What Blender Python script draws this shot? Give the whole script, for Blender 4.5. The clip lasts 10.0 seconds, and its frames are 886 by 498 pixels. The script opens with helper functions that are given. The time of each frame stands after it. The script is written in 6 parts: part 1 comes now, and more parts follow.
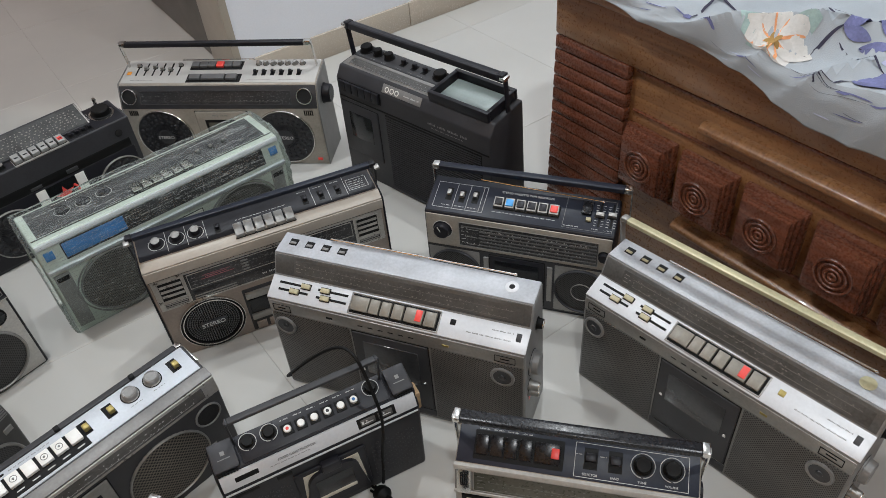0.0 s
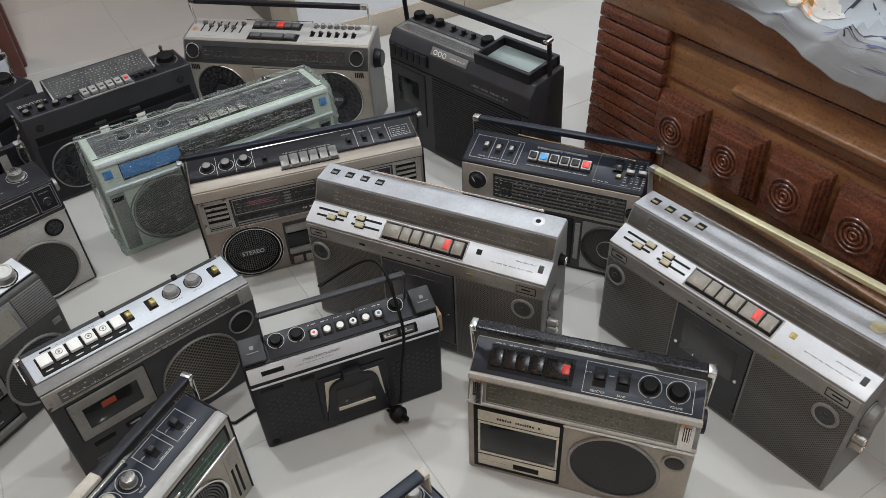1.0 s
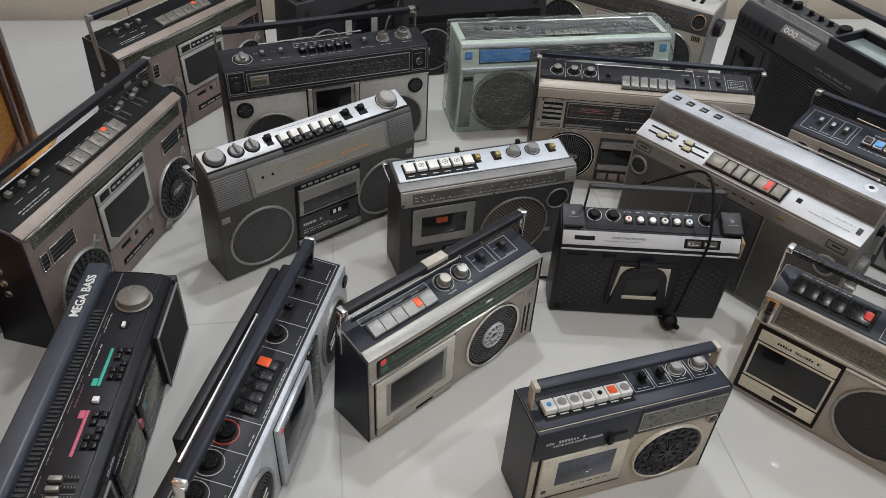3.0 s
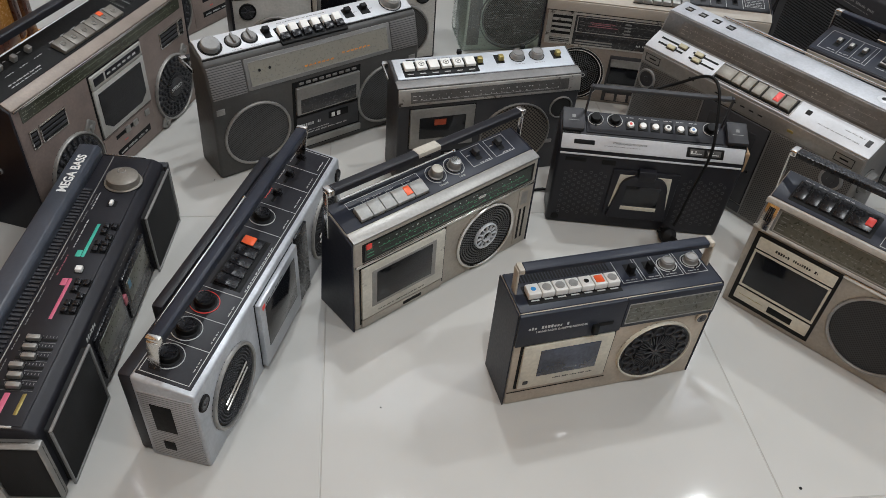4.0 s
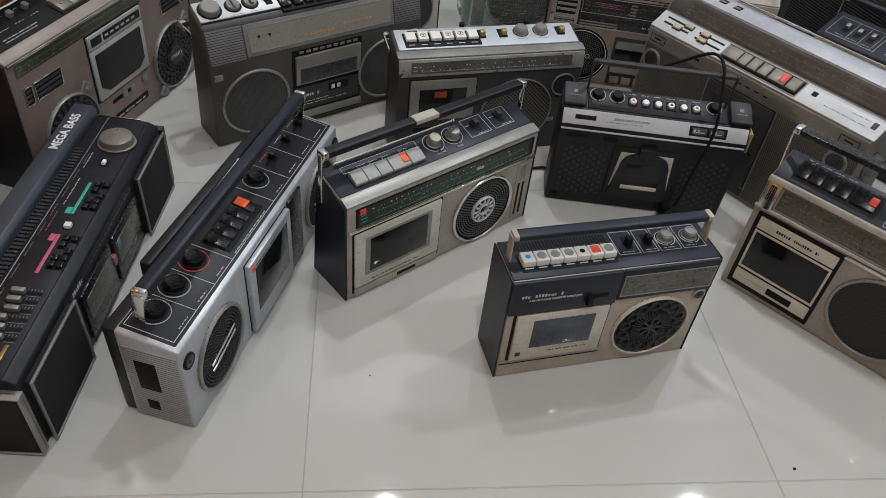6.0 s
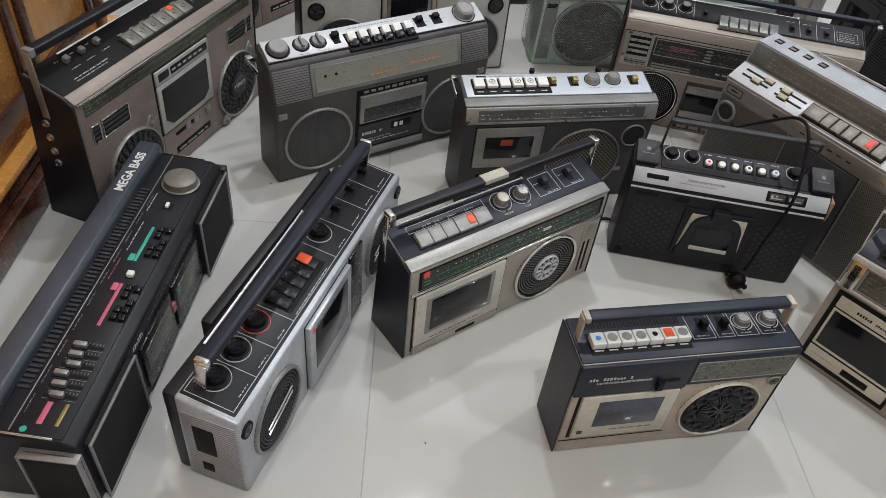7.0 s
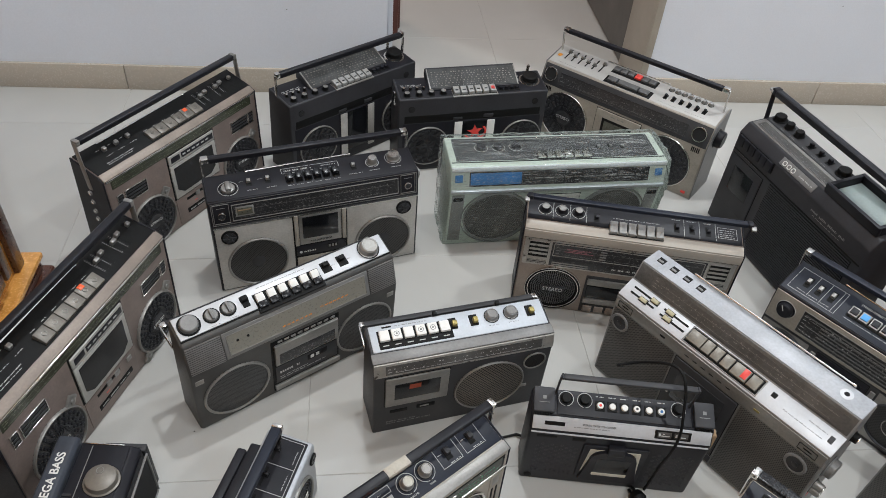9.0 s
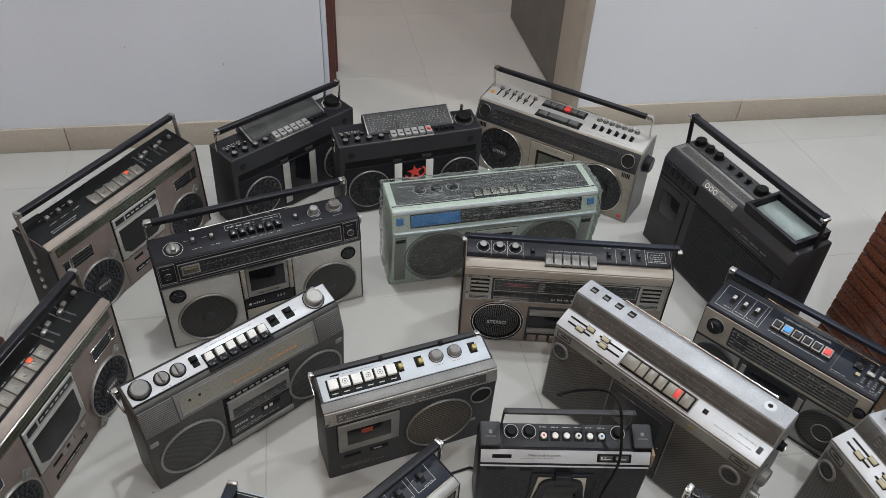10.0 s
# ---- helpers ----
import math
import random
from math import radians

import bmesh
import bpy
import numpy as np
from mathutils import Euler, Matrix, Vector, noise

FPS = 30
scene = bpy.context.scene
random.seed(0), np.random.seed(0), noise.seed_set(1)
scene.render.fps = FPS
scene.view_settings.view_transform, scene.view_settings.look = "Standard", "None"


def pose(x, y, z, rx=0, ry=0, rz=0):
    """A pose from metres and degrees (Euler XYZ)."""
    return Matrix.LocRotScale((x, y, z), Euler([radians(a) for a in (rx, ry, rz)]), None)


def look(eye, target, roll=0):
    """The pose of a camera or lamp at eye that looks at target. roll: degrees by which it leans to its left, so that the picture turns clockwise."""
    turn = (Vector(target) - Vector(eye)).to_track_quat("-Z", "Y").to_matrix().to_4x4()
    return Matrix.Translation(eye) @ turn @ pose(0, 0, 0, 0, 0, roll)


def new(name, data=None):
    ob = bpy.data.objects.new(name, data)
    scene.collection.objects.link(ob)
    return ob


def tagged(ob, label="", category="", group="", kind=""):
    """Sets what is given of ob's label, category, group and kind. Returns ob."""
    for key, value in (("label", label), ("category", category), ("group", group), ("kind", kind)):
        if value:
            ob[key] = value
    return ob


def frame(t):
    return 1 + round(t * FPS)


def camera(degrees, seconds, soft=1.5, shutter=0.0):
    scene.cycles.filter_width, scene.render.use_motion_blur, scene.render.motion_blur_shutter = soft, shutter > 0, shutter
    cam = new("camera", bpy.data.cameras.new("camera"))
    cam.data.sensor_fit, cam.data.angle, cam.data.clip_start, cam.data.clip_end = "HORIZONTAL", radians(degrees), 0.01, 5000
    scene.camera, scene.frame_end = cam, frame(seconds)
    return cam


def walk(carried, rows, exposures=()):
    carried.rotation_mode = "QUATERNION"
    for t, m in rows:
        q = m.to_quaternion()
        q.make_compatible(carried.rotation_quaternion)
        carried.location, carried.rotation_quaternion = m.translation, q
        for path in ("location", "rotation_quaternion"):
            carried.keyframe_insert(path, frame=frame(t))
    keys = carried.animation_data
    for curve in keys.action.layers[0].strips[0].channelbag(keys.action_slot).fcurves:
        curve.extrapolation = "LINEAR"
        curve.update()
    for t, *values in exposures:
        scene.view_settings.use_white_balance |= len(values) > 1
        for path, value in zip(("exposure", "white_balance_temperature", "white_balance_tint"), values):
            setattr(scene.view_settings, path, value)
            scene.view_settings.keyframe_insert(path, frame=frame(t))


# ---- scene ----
cam = camera(61.7, 10.0, soft=0.75)
PATH = [
    (0, (0.086, 0.071, 1.089), (-0.036, 1.567, -0.232), -5.8),
    (0.5, (0.124, -0.005, 1.042), (-0.032, 1.517, -0.246), -5.1),
    (1, (0.103, -0.069, 1.009), (-0.122, 1.464, -0.256), -3.5),
    (1.5, (0.056, -0.144, 0.992), (-0.29, 1.391, -0.243), -1.5),
    (2, (0.026, -0.218, 0.965), (-0.479, 1.289, -0.249), 0.3),
    (2.5, (-0.015, -0.294, 0.943), (-0.655, 1.16, -0.273), 1.2),
    (2.7, (-0.021, -0.325, 0.946), (-0.718, 1.094, -0.279), 1.9),
    (3.8, (0.016, -0.384, 0.874), (-0.687, 0.941, -0.449), 5.0),
    (4, (0.045, -0.384, 0.846), (-0.677, 0.924, -0.484), 4.8),
    (4.5, (0.059, -0.373, 0.822), (-0.635, 0.9, -0.556), 5.0),
    (5, (0.059, -0.364, 0.824), (-0.641, 0.91, -0.549), 4.7),
    (5.2, (0.057, -0.362, 0.83), (-0.641, 0.923, -0.533), 4.9),
    (6.3, (0.067, -0.396, 0.799), (-0.674, 0.899, -0.533), 7.0),
    (6.5, (0.061, -0.381, 0.8), (-0.715, 0.885, -0.539), 6.2),
    (7, (-0.02, -0.345, 0.852), (-0.817, 0.894, -0.5), 6.9),
    (7.5, (-0.093, -0.271, 0.941), (-0.899, 0.957, -0.416), 6.7),
    (8, (-0.115, -0.198, 1.056), (-0.911, 1.052, -0.287), 5.9),
    (8.5, (-0.115, -0.146, 1.163), (-0.874, 1.137, -0.171), 5.6),
    (9, (-0.095, -0.128, 1.215), (-0.815, 1.187, -0.108), 5.1),
    (9.5, (-0.07, -0.123, 1.265), (-0.764, 1.221, -0.044), 4.4),
    (10, (-0.05, -0.119, 1.289), (-0.707, 1.275, 0.014), 3.2),
]
walk(cam, [(t, look(eye, target, roll)) for t, eye, target, roll in PATH], [(0, 0.0), (2.5, 0.03), (4.0, 0.0), (5.0, -0.29), (6.5, -0.23), (7.5, 0.19), (8.5, 0.21), (9.5, -0.05), (10, -0.06)])

# ---- light: round ceiling downlights, closed white room ----
world = bpy.data.worlds.new("world")
world.use_nodes = True
world.node_tree.nodes["Background"].inputs[0].default_value = (0.75, 0.8, 0.9, 1)
world.node_tree.nodes["Background"].inputs[1].default_value = 0.15
scene.world = world
ROOM = pose(0, 0, 0, 0, 0, 37.5)  # the room's own axes: a along the back wall, b towards it
CEILING = 2.7
# first two are known from floor reflections; the other three are added light
LAMPS = [(-0.05, 1.55), (1.55, 1.5), (-0.05, -0.5), (1.55, -0.5), (-0.95, 3.9)]
for a, b in LAMPS:
    lamp = bpy.data.lights.new("downlight_bulb", "AREA")
    lamp.shape, lamp.size, lamp.energy, lamp.color = "DISK", 0.3 if b > 3 else 0.12, 23.6, (1.0, 0.8, 0.7) if b > 3 else (0.912, 0.958, 0.992)
    ob = new("downlight_bulb", lamp)
    ob.matrix_world = ROOM @ pose(a, b, CEILING - 0.012)


# ---- materials ----
def rgb(r, g, b):
    return tuple(((c / 255 + 0.055) / 1.055) ** 2.4 if c > 10 else c / 255 / 12.92 for c in (r, g, b))


def material(name, colour, rough=0.5, metal=0.0, vary=0.15, scale=18, fine=220, bump=0.02, coat=0.0, wear=None, spec=0.5):
    """Two scales of noise in colour and roughness, fine relief, and scuffs of another colour."""
    m = bpy.data.materials.new(name)
    m.use_nodes = True
    t = m.node_tree
    s = t.nodes["Principled BSDF"]
    co = t.nodes.new("ShaderNodeTexCoord")
    inf = t.nodes.new("ShaderNodeObjectInfo")
    off = t.nodes.new("ShaderNodeVectorMath")
    off.operation = "MULTIPLY_ADD"
    off.inputs[1].default_value = (1, 1, 1)
    t.links.new(co.outputs["Object"], off.inputs[0])
    t.links.new(inf.outputs["Random"], off.inputs[2])
    big, small = t.nodes.new("ShaderNodeTexNoise"), t.nodes.new("ShaderNodeTexNoise")
    for n, sc in ((big, scale), (small, fine)):
        n.inputs["Scale"].default_value, n.inputs["Detail"].default_value = sc, 4
        t.links.new(off.outputs[0], n.inputs["Vector"])
    ramp = t.nodes.new("ShaderNodeMapRange")
    ramp.inputs["From Min"].default_value, ramp.inputs["From Max"].default_value = 0.3, 0.7
    ramp.inputs["To Min"].default_value, ramp.inputs["To Max"].default_value = 1 - vary, 1 + vary
    t.links.new(big.outputs["Fac"], ramp.inputs["Value"])
    grain = t.nodes.new("ShaderNodeMapRange")
    grain.inputs["From Min"].default_value, grain.inputs["From Max"].default_value = 0.3, 0.7
    grain.inputs["To Min"].default_value, grain.inputs["To Max"].default_value = 1 - vary * 0.6, 1 + vary * 0.6
    t.links.new(small.outputs["Fac"], grain.inputs["Value"])
    both = t.nodes.new("ShaderNodeMath")
    both.operation = "MULTIPLY"
    t.links.new(ramp.outputs[0], both.inputs[0])
    t.links.new(grain.outputs[0], both.inputs[1])
    mul = t.nodes.new("ShaderNodeVectorMath")
    mul.operation = "SCALE"
    mul.inputs[0].default_value = colour
    t.links.new(both.outputs[0], mul.inputs["Scale"])
    out = mul.outputs[0]
    if wear:
        scuff = t.nodes.new("ShaderNodeTexNoise")
        scuff.inputs["Scale"].default_value, scuff.inputs["Detail"].default_value, scuff.inputs["Roughness"].default_value = 45, 8, 0.75
        t.links.new(off.outputs[0], scuff.inputs["Vector"])
        edge = t.nodes.new("ShaderNodeMapRange")
        edge.inputs["From Min"].default_value, edge.inputs["From Max"].default_value = wear[1], wear[1] + 0.06
        t.links.new(scuff.outputs["Fac"], edge.inputs["Value"])
        mix = t.nodes.new("ShaderNodeMix")
        mix.data_type = "RGBA"
        mix.inputs["B"].default_value = (*wear[0], 1)
        t.links.new(edge.outputs[0], mix.inputs["Factor"])
        t.links.new(out, mix.inputs["A"])
        out = mix.outputs["Result"]
    t.links.new(out, s.inputs["Base Color"])
    rr = t.nodes.new("ShaderNodeMapRange")
    rr.inputs["To Min"].default_value, rr.inputs["To Max"].default_value = max(0.02, rough - min(0.12, rough * 0.6)), min(1, rough + min(0.12, rough * 0.6))
    t.links.new(small.outputs["Fac"], rr.inputs["Value"])
    t.links.new(rr.outputs[0], s.inputs["Roughness"])
    s.inputs["Metallic"].default_value = metal
    s.inputs["Coat Weight"].default_value = coat
    s.inputs["Specular IOR Level"].default_value = spec
    b = t.nodes.new("ShaderNodeBump")
    b.inputs["Strength"].default_value, b.inputs["Distance"].default_value = 0.4, bump * 0.01
    t.links.new(small.outputs["Fac"], b.inputs["Height"])
    t.links.new(b.outputs[0], s.inputs["Normal"])
    return m


def dotted(name, colour, hole, pitch, size, rough=0.5, metal=0.0):
    """A perforated sheet: a regular grid of small dark holes."""
    m = material(name, colour, rough, metal)
    t = m.node_tree
    s = t.nodes["Principled BSDF"]
    co = t.nodes.new("ShaderNodeTexCoord")
    v = t.nodes.new("ShaderNodeTexVoronoi")
    v.voronoi_dimensions = "2D"
    v.inputs["Scale"].default_value, v.inputs["Randomness"].default_value = 1 / pitch, 0.0
    turn = t.nodes.new("ShaderNodeMapping")
    turn.inputs["Rotation"].default_value = (0, 0, radians(45))
    t.links.new(co.outputs["Object"], turn.inputs["Vector"])
    t.links.new(turn.outputs[0], v.inputs["Vector"])
    e = t.nodes.new("ShaderNodeMapRange")
    e.inputs["From Min"].default_value, e.inputs["From Max"].default_value = size - 0.05, size + 0.05
    t.links.new(v.outputs["Distance"], e.inputs["Value"])
    mix = t.nodes.new("ShaderNodeMix")
    mix.data_type = "RGBA"
    mix.inputs["A"].default_value = (*hole, 1)
    t.links.new(e.outputs[0], mix.inputs["Factor"])
    t.links.new(s.inputs["Base Color"].links[0].from_socket, mix.inputs["B"])
    t.links.new(mix.outputs["Result"], s.inputs["Base Color"])
    return m


def stripes(name, colour, groove, pitch, axis, rough=0.45, metal=0.0):
    """A ribbed sheet with fine grooves across one axis."""
    m = material(name, colour, rough, metal)
    t = m.node_tree
    s = t.nodes["Principled BSDF"]
    co = t.nodes.new("ShaderNodeTexCoord")
    sep = t.nodes.new("ShaderNodeSeparateXYZ")
    t.links.new(co.outputs["Object"], sep.inputs[0])
    w = t.nodes.new("ShaderNodeMath")
    w.operation = "PINGPONG"
    w.inputs[1].default_value = pitch / 2
    t.links.new(sep.outputs[axis], w.inputs[0])
    e = t.nodes.new("ShaderNodeMapRange")
    e.inputs["From Min"].default_value, e.inputs["From Max"].default_value = pitch * 0.1, pitch * 0.2
    t.links.new(w.outputs[0], e.inputs["Value"])
    mix = t.nodes.new("ShaderNodeMix")
    mix.data_type = "RGBA"
    mix.inputs["A"].default_value = (*groove, 1)
    t.links.new(e.outputs[0], mix.inputs["Factor"])
    t.links.new(s.inputs["Base Color"].links[0].from_socket, mix.inputs["B"])
    t.links.new(mix.outputs["Result"], s.inputs["Base Color"])
    b = t.nodes["Bump"]
    b.inputs["Distance"].default_value = 0.001
    t.links.new(e.outputs[0], b.inputs["Height"])
    return m


def wood(name, colour, dark, rough=0.3, axis=(1, 12, 12)):
    m = material(name, colour, rough, coat=0.35)
    t = m.node_tree
    s = t.nodes["Principled BSDF"]
    co = t.nodes.new("ShaderNodeTexCoord")
    mp = t.nodes.new("ShaderNodeMapping")
    mp.inputs["Scale"].default_value = axis
    n = t.nodes.new("ShaderNodeTexNoise")
    n.inputs["Scale"].default_value, n.inputs["Detail"].default_value, n.inputs["Distortion"].default_value = 4, 8, 0.6
    t.links.new(co.outputs["Object"], mp.inputs[0])
    t.links.new(mp.outputs[0], n.inputs["Vector"])
    r = t.nodes.new("ShaderNodeMapRange")
    r.inputs["From Min"].default_value, r.inputs["From Max"].default_value = 0.35, 0.7
    t.links.new(n.outputs["Fac"], r.inputs["Value"])
    mix = t.nodes.new("ShaderNodeMix")
    mix.data_type = "RGBA"
    mix.inputs["B"].default_value = (*dark, 1)
    t.links.new(r.outputs[0], mix.inputs["Factor"])
    t.links.new(s.inputs["Base Color"].links[0].from_socket, mix.inputs["A"])
    t.links.new(mix.outputs["Result"], s.inputs["Base Color"])
    return m


def glass(name, tint=(0.9, 0.92, 0.92), rough=0.08, clear=0.75):
    """Thin clear plastic: mostly see-through, with a glossy face."""
    m = bpy.data.materials.new(name)
    m.use_nodes = True
    t = m.node_tree
    t.nodes.remove(t.nodes["Principled BSDF"])
    tr, gl, mix, fr = (t.nodes.new("ShaderNodeBsdf" + n) if n in ("Transparent", "Glossy") else t.nodes.new("ShaderNode" + n) for n in ("Transparent", "Glossy", "MixShader", "LayerWeight"))
    tr.inputs[0].default_value = (*tint, 1)
    gl.inputs["Roughness"].default_value = rough
    fr.inputs["Blend"].default_value = 1 - clear
    t.links.new(fr.outputs["Fresnel"], mix.inputs[0])
    t.links.new(tr.outputs[0], mix.inputs[1])
    t.links.new(gl.outputs[0], mix.inputs[2])
    t.links.new(mix.outputs[0], t.nodes["Material Output"].inputs[0])
    return m


DUST = rgb(120, 118, 112)
M = {
    "black": material("black_plastic", rgb(30, 30, 35), 0.42, spec=0.28, wear=(rgb(70, 68, 66), 0.68)),
    "navy": material("blue_black_paint", rgb(31, 35, 46), 0.4, spec=0.3, wear=(rgb(74, 76, 82), 0.68)),
    "dark": material("dark_grey_plastic", rgb(54, 54, 56), 0.5, spec=0.35, wear=(DUST, 0.7)),
    "charcoal": material("charcoal_plastic", rgb(50, 50, 53), 0.48, spec=0.32, wear=(DUST, 0.7)),
    "mid": material("grey_plastic", rgb(120, 119, 117), 0.45, 0.1, wear=(rgb(80, 78, 75), 0.68)),
    "silver": material("silver_paint", rgb(176, 173, 167), 0.42, 0.2, wear=(rgb(110, 105, 98), 0.67)),
    "white_silver": material("brushed_aluminium", rgb(196, 198, 201), 0.38, 0.1, vary=0.06),
    "champagne": material("champagne_silver_paint", rgb(138, 126, 116), 0.45, 0.15, wear=(rgb(100, 90, 82), 0.68)),
    "warm": material("warm_silver_paint", rgb(158, 151, 140), 0.45, 0.2, wear=(rgb(105, 98, 90), 0.68)),
    "chrome": material("chrome", rgb(215, 213, 208), 0.2, 1.0, vary=0.05, wear=(rgb(140, 128, 110), 0.68)),
    "worn_chrome": material("pitted_chrome", rgb(172, 169, 163), 0.42, 0.6, wear=(rgb(70, 64, 58), 0.58)),
    "steel": material("dull_steel", rgb(146, 144, 140), 0.42, 0.6),
    "white": material("white_plastic", rgb(222, 221, 216), 0.4, vary=0.05),
    "cream": material("cream_panel", rgb(196, 190, 174), 0.45, 0.1, wear=(rgb(120, 110, 95), 0.68)),
    "print": material("white_printing", rgb(185, 185, 183), 0.6, vary=0.05),
    "grey_print": material("grey_printing", rgb(118, 118, 116), 0.6, vary=0.1),
    "orange": material("orange_plastic", rgb(240, 95, 45), 0.4, vary=0.05),
    "red": material("red_plastic", rgb(225, 70, 62), 0.4, vary=0.05),
    "blue": material("blue_plastic", rgb(60, 150, 215), 0.4, vary=0.05),
    "green": material("green_print", rgb(50, 160, 140), 0.5, vary=0.08),
    "pink": material("pink_print", rgb(190, 90, 115), 0.5, vary=0.08),
    "gold": material("yellowed_brass", rgb(178, 172, 140), 0.42, 0.25, wear=(rgb(130, 118, 80), 0.66)),
    "bezel": material("dull_gold", rgb(150, 135, 80), 0.4, 0.6),
    "window": material("smoked_window", rgb(20, 21, 24), 0.12, spec=0.4, vary=0.3),
    "window_blue": material("smoked_blue_window", rgb(52, 58, 72), 0.15, spec=0.7, vary=0.35),
    "dial": material("dial_scale", rgb(84, 83, 81), 0.22, vary=0.25),
    "dial_dark": material("dark_dial_scale", rgb(52, 52, 53), 0.25, vary=0.25),
    "dial_pale": material("pale_dial_scale", rgb(134, 131, 121), 0.3, vary=0.05),
    "dial_olive": material("olive_dial_scale", rgb(80, 80, 70), 0.3, vary=0.25),
    "cloth": material("speaker_cloth", rgb(40, 40, 40), 0.9, spec=0.2, vary=0.15, fine=900, bump=0.2),
    "cone": material("speaker_cone", rgb(44, 44, 47), 0.32, spec=0.5),
    "perf": dotted("perforated_black_metal", rgb(64, 63, 62), rgb(10, 10, 10), 0.0036, 0.34, 0.45, 0.2),
    "perf_grey": dotted("perforated_grey_front", rgb(90, 88, 85), rgb(24, 24, 24), 0.0036, 0.3, 0.5, 0.2),
    "perf_bronze": dotted("perforated_bronze_metal", rgb(104, 98, 90), rgb(16, 16, 16), 0.0052, 0.36, 0.4, 0.3),
    "perf_dim": dotted("perforated_grey_metal", rgb(74, 74, 74), rgb(22, 22, 22), 0.0030, 0.32, 0.5, 0.2),
    "ribs": stripes("ribbed_grey_plastic", rgb(112, 110, 108), rgb(45, 45, 45), 0.0042, 1),
    "ribs_silver": stripes("ribbed_silver_side", rgb(165, 165, 166), rgb(105, 105, 107), 0.004, 1, 0.35, 0.4),
    "rubber": material("black_rubber", rgb(14, 14, 14), 0.6, spec=0.22),
    "tan": material("torn_cardboard", rgb(150, 125, 95), 0.8),
    "tile": material("glossy_floor_tile", rgb(184, 182, 177), 0.045, vary=0.03, scale=1.6, fine=7, bump=0.0, spec=0.4),
    "grout": material("tile_joint", rgb(166, 163, 156), 0.7),
    "wall": material("white_wall_paint", rgb(222, 225, 231), 0.75, wear=(rgb(168, 168, 170), 0.735), vary=0.03, scale=2, bump=0.05),
    "skirting": material("beige_skirting_tile", rgb(181, 171, 157), 0.25, vary=0.05, scale=5),
    "ceiling": material("ceiling_paint", rgb(225, 225, 225), 0.85, vary=0.02),
    "bed_wood": wood("polished_teak", rgb(140, 101, 66), rgb(112, 77, 49), 0.3, (26, 1, 26)),
    "bed_dark": wood("dark_carved_teak", rgb(120, 72, 52), rgb(80, 47, 35), 0.28, (22, 1.5, 22)),
    "wardrobe_wood": wood("honey_veneer", rgb(210, 152, 80), rgb(190, 131, 64), 0.25, (12, 12, 1)),
    "wardrobe_dark": wood("dark_moulding_wood", rgb(84, 46, 30), rgb(52, 26, 18), 0.3, (12, 12, 1)),
    "door_grey": material("grey_door_paint", rgb(96, 93, 89), 0.5, vary=0.2, scale=9),
    "jamb": material("beige_jamb_tile", rgb(168, 160, 146), 0.35, vary=0.05),
    "frame_brown": material("brown_door_frame", rgb(92, 50, 42), 0.4, vary=0.15),
}


# ---- mesh helpers ----
def bm_box(x0, y0, z0, x1, y1, z1, bevel=0.0, seg=2):
    bm = bmesh.new()
    bmesh.ops.create_cube(bm, size=1)
    for v in bm.verts:
        v.co = Vector((x0 + (v.co.x + 0.5) * (x1 - x0), y0 + (v.co.y + 0.5) * (y1 - y0), z0 + (v.co.z + 0.5) * (z1 - z0)))
    if bevel > 0:
        b = min(bevel, 0.45 * min(abs(x1 - x0), abs(y1 - y0), abs(z1 - z0)))
        bmesh.ops.bevel(bm, geom=list(bm.edges), offset=b, segments=seg, affect="EDGES", profile=0.5)
    return bm


def bm_lathe(points, n=32, ripple=0, depth=0.0):
    """A turned form from (radius, height) points; ripple: flutes round its side."""
    bm = bmesh.new()
    rings = []
    for r, z in points:
        ring = []
        for i in range(n):
            k = 1 - depth * (i % 2) if ripple and r > 0.0015 else 1
            ring.append(bm.verts.new((r * k * math.cos(2 * math.pi * i / n), r * k * math.sin(2 * math.pi * i / n), z)))
        rings.append(ring)
    for lo, hi in zip(rings, rings[1:]):
        for i in range(n):
            bm.faces.new((lo[i], lo[(i + 1) % n], hi[(i + 1) % n], hi[i]))
    bm.faces.new(rings[-1])
    bm.faces.new(rings[0][::-1])
    return bm


def bm_ring(r_out, r_in, h, n=40):
    """A rounded ring standing on its plane."""
    bm = bmesh.new()
    w = r_out - r_in
    prof = [(r_in, 0), (r_in, h * 0.7), (r_in + w * 0.25, h), (r_out - w * 0.25, h), (r_out, h * 0.7), (r_out, 0)]
    rings = [[bm.verts.new((r * math.cos(2 * math.pi * i / n), r * math.sin(2 * math.pi * i / n), z)) for i in range(n)] for r, z in prof]
    for k in range(len(rings)):
        a, b = rings[k], rings[(k + 1) % len(rings)]
        for i in range(n):
            bm.faces.new((a[(i + 1) % n], a[i], b[i], b[(i + 1) % n]))
    return bm


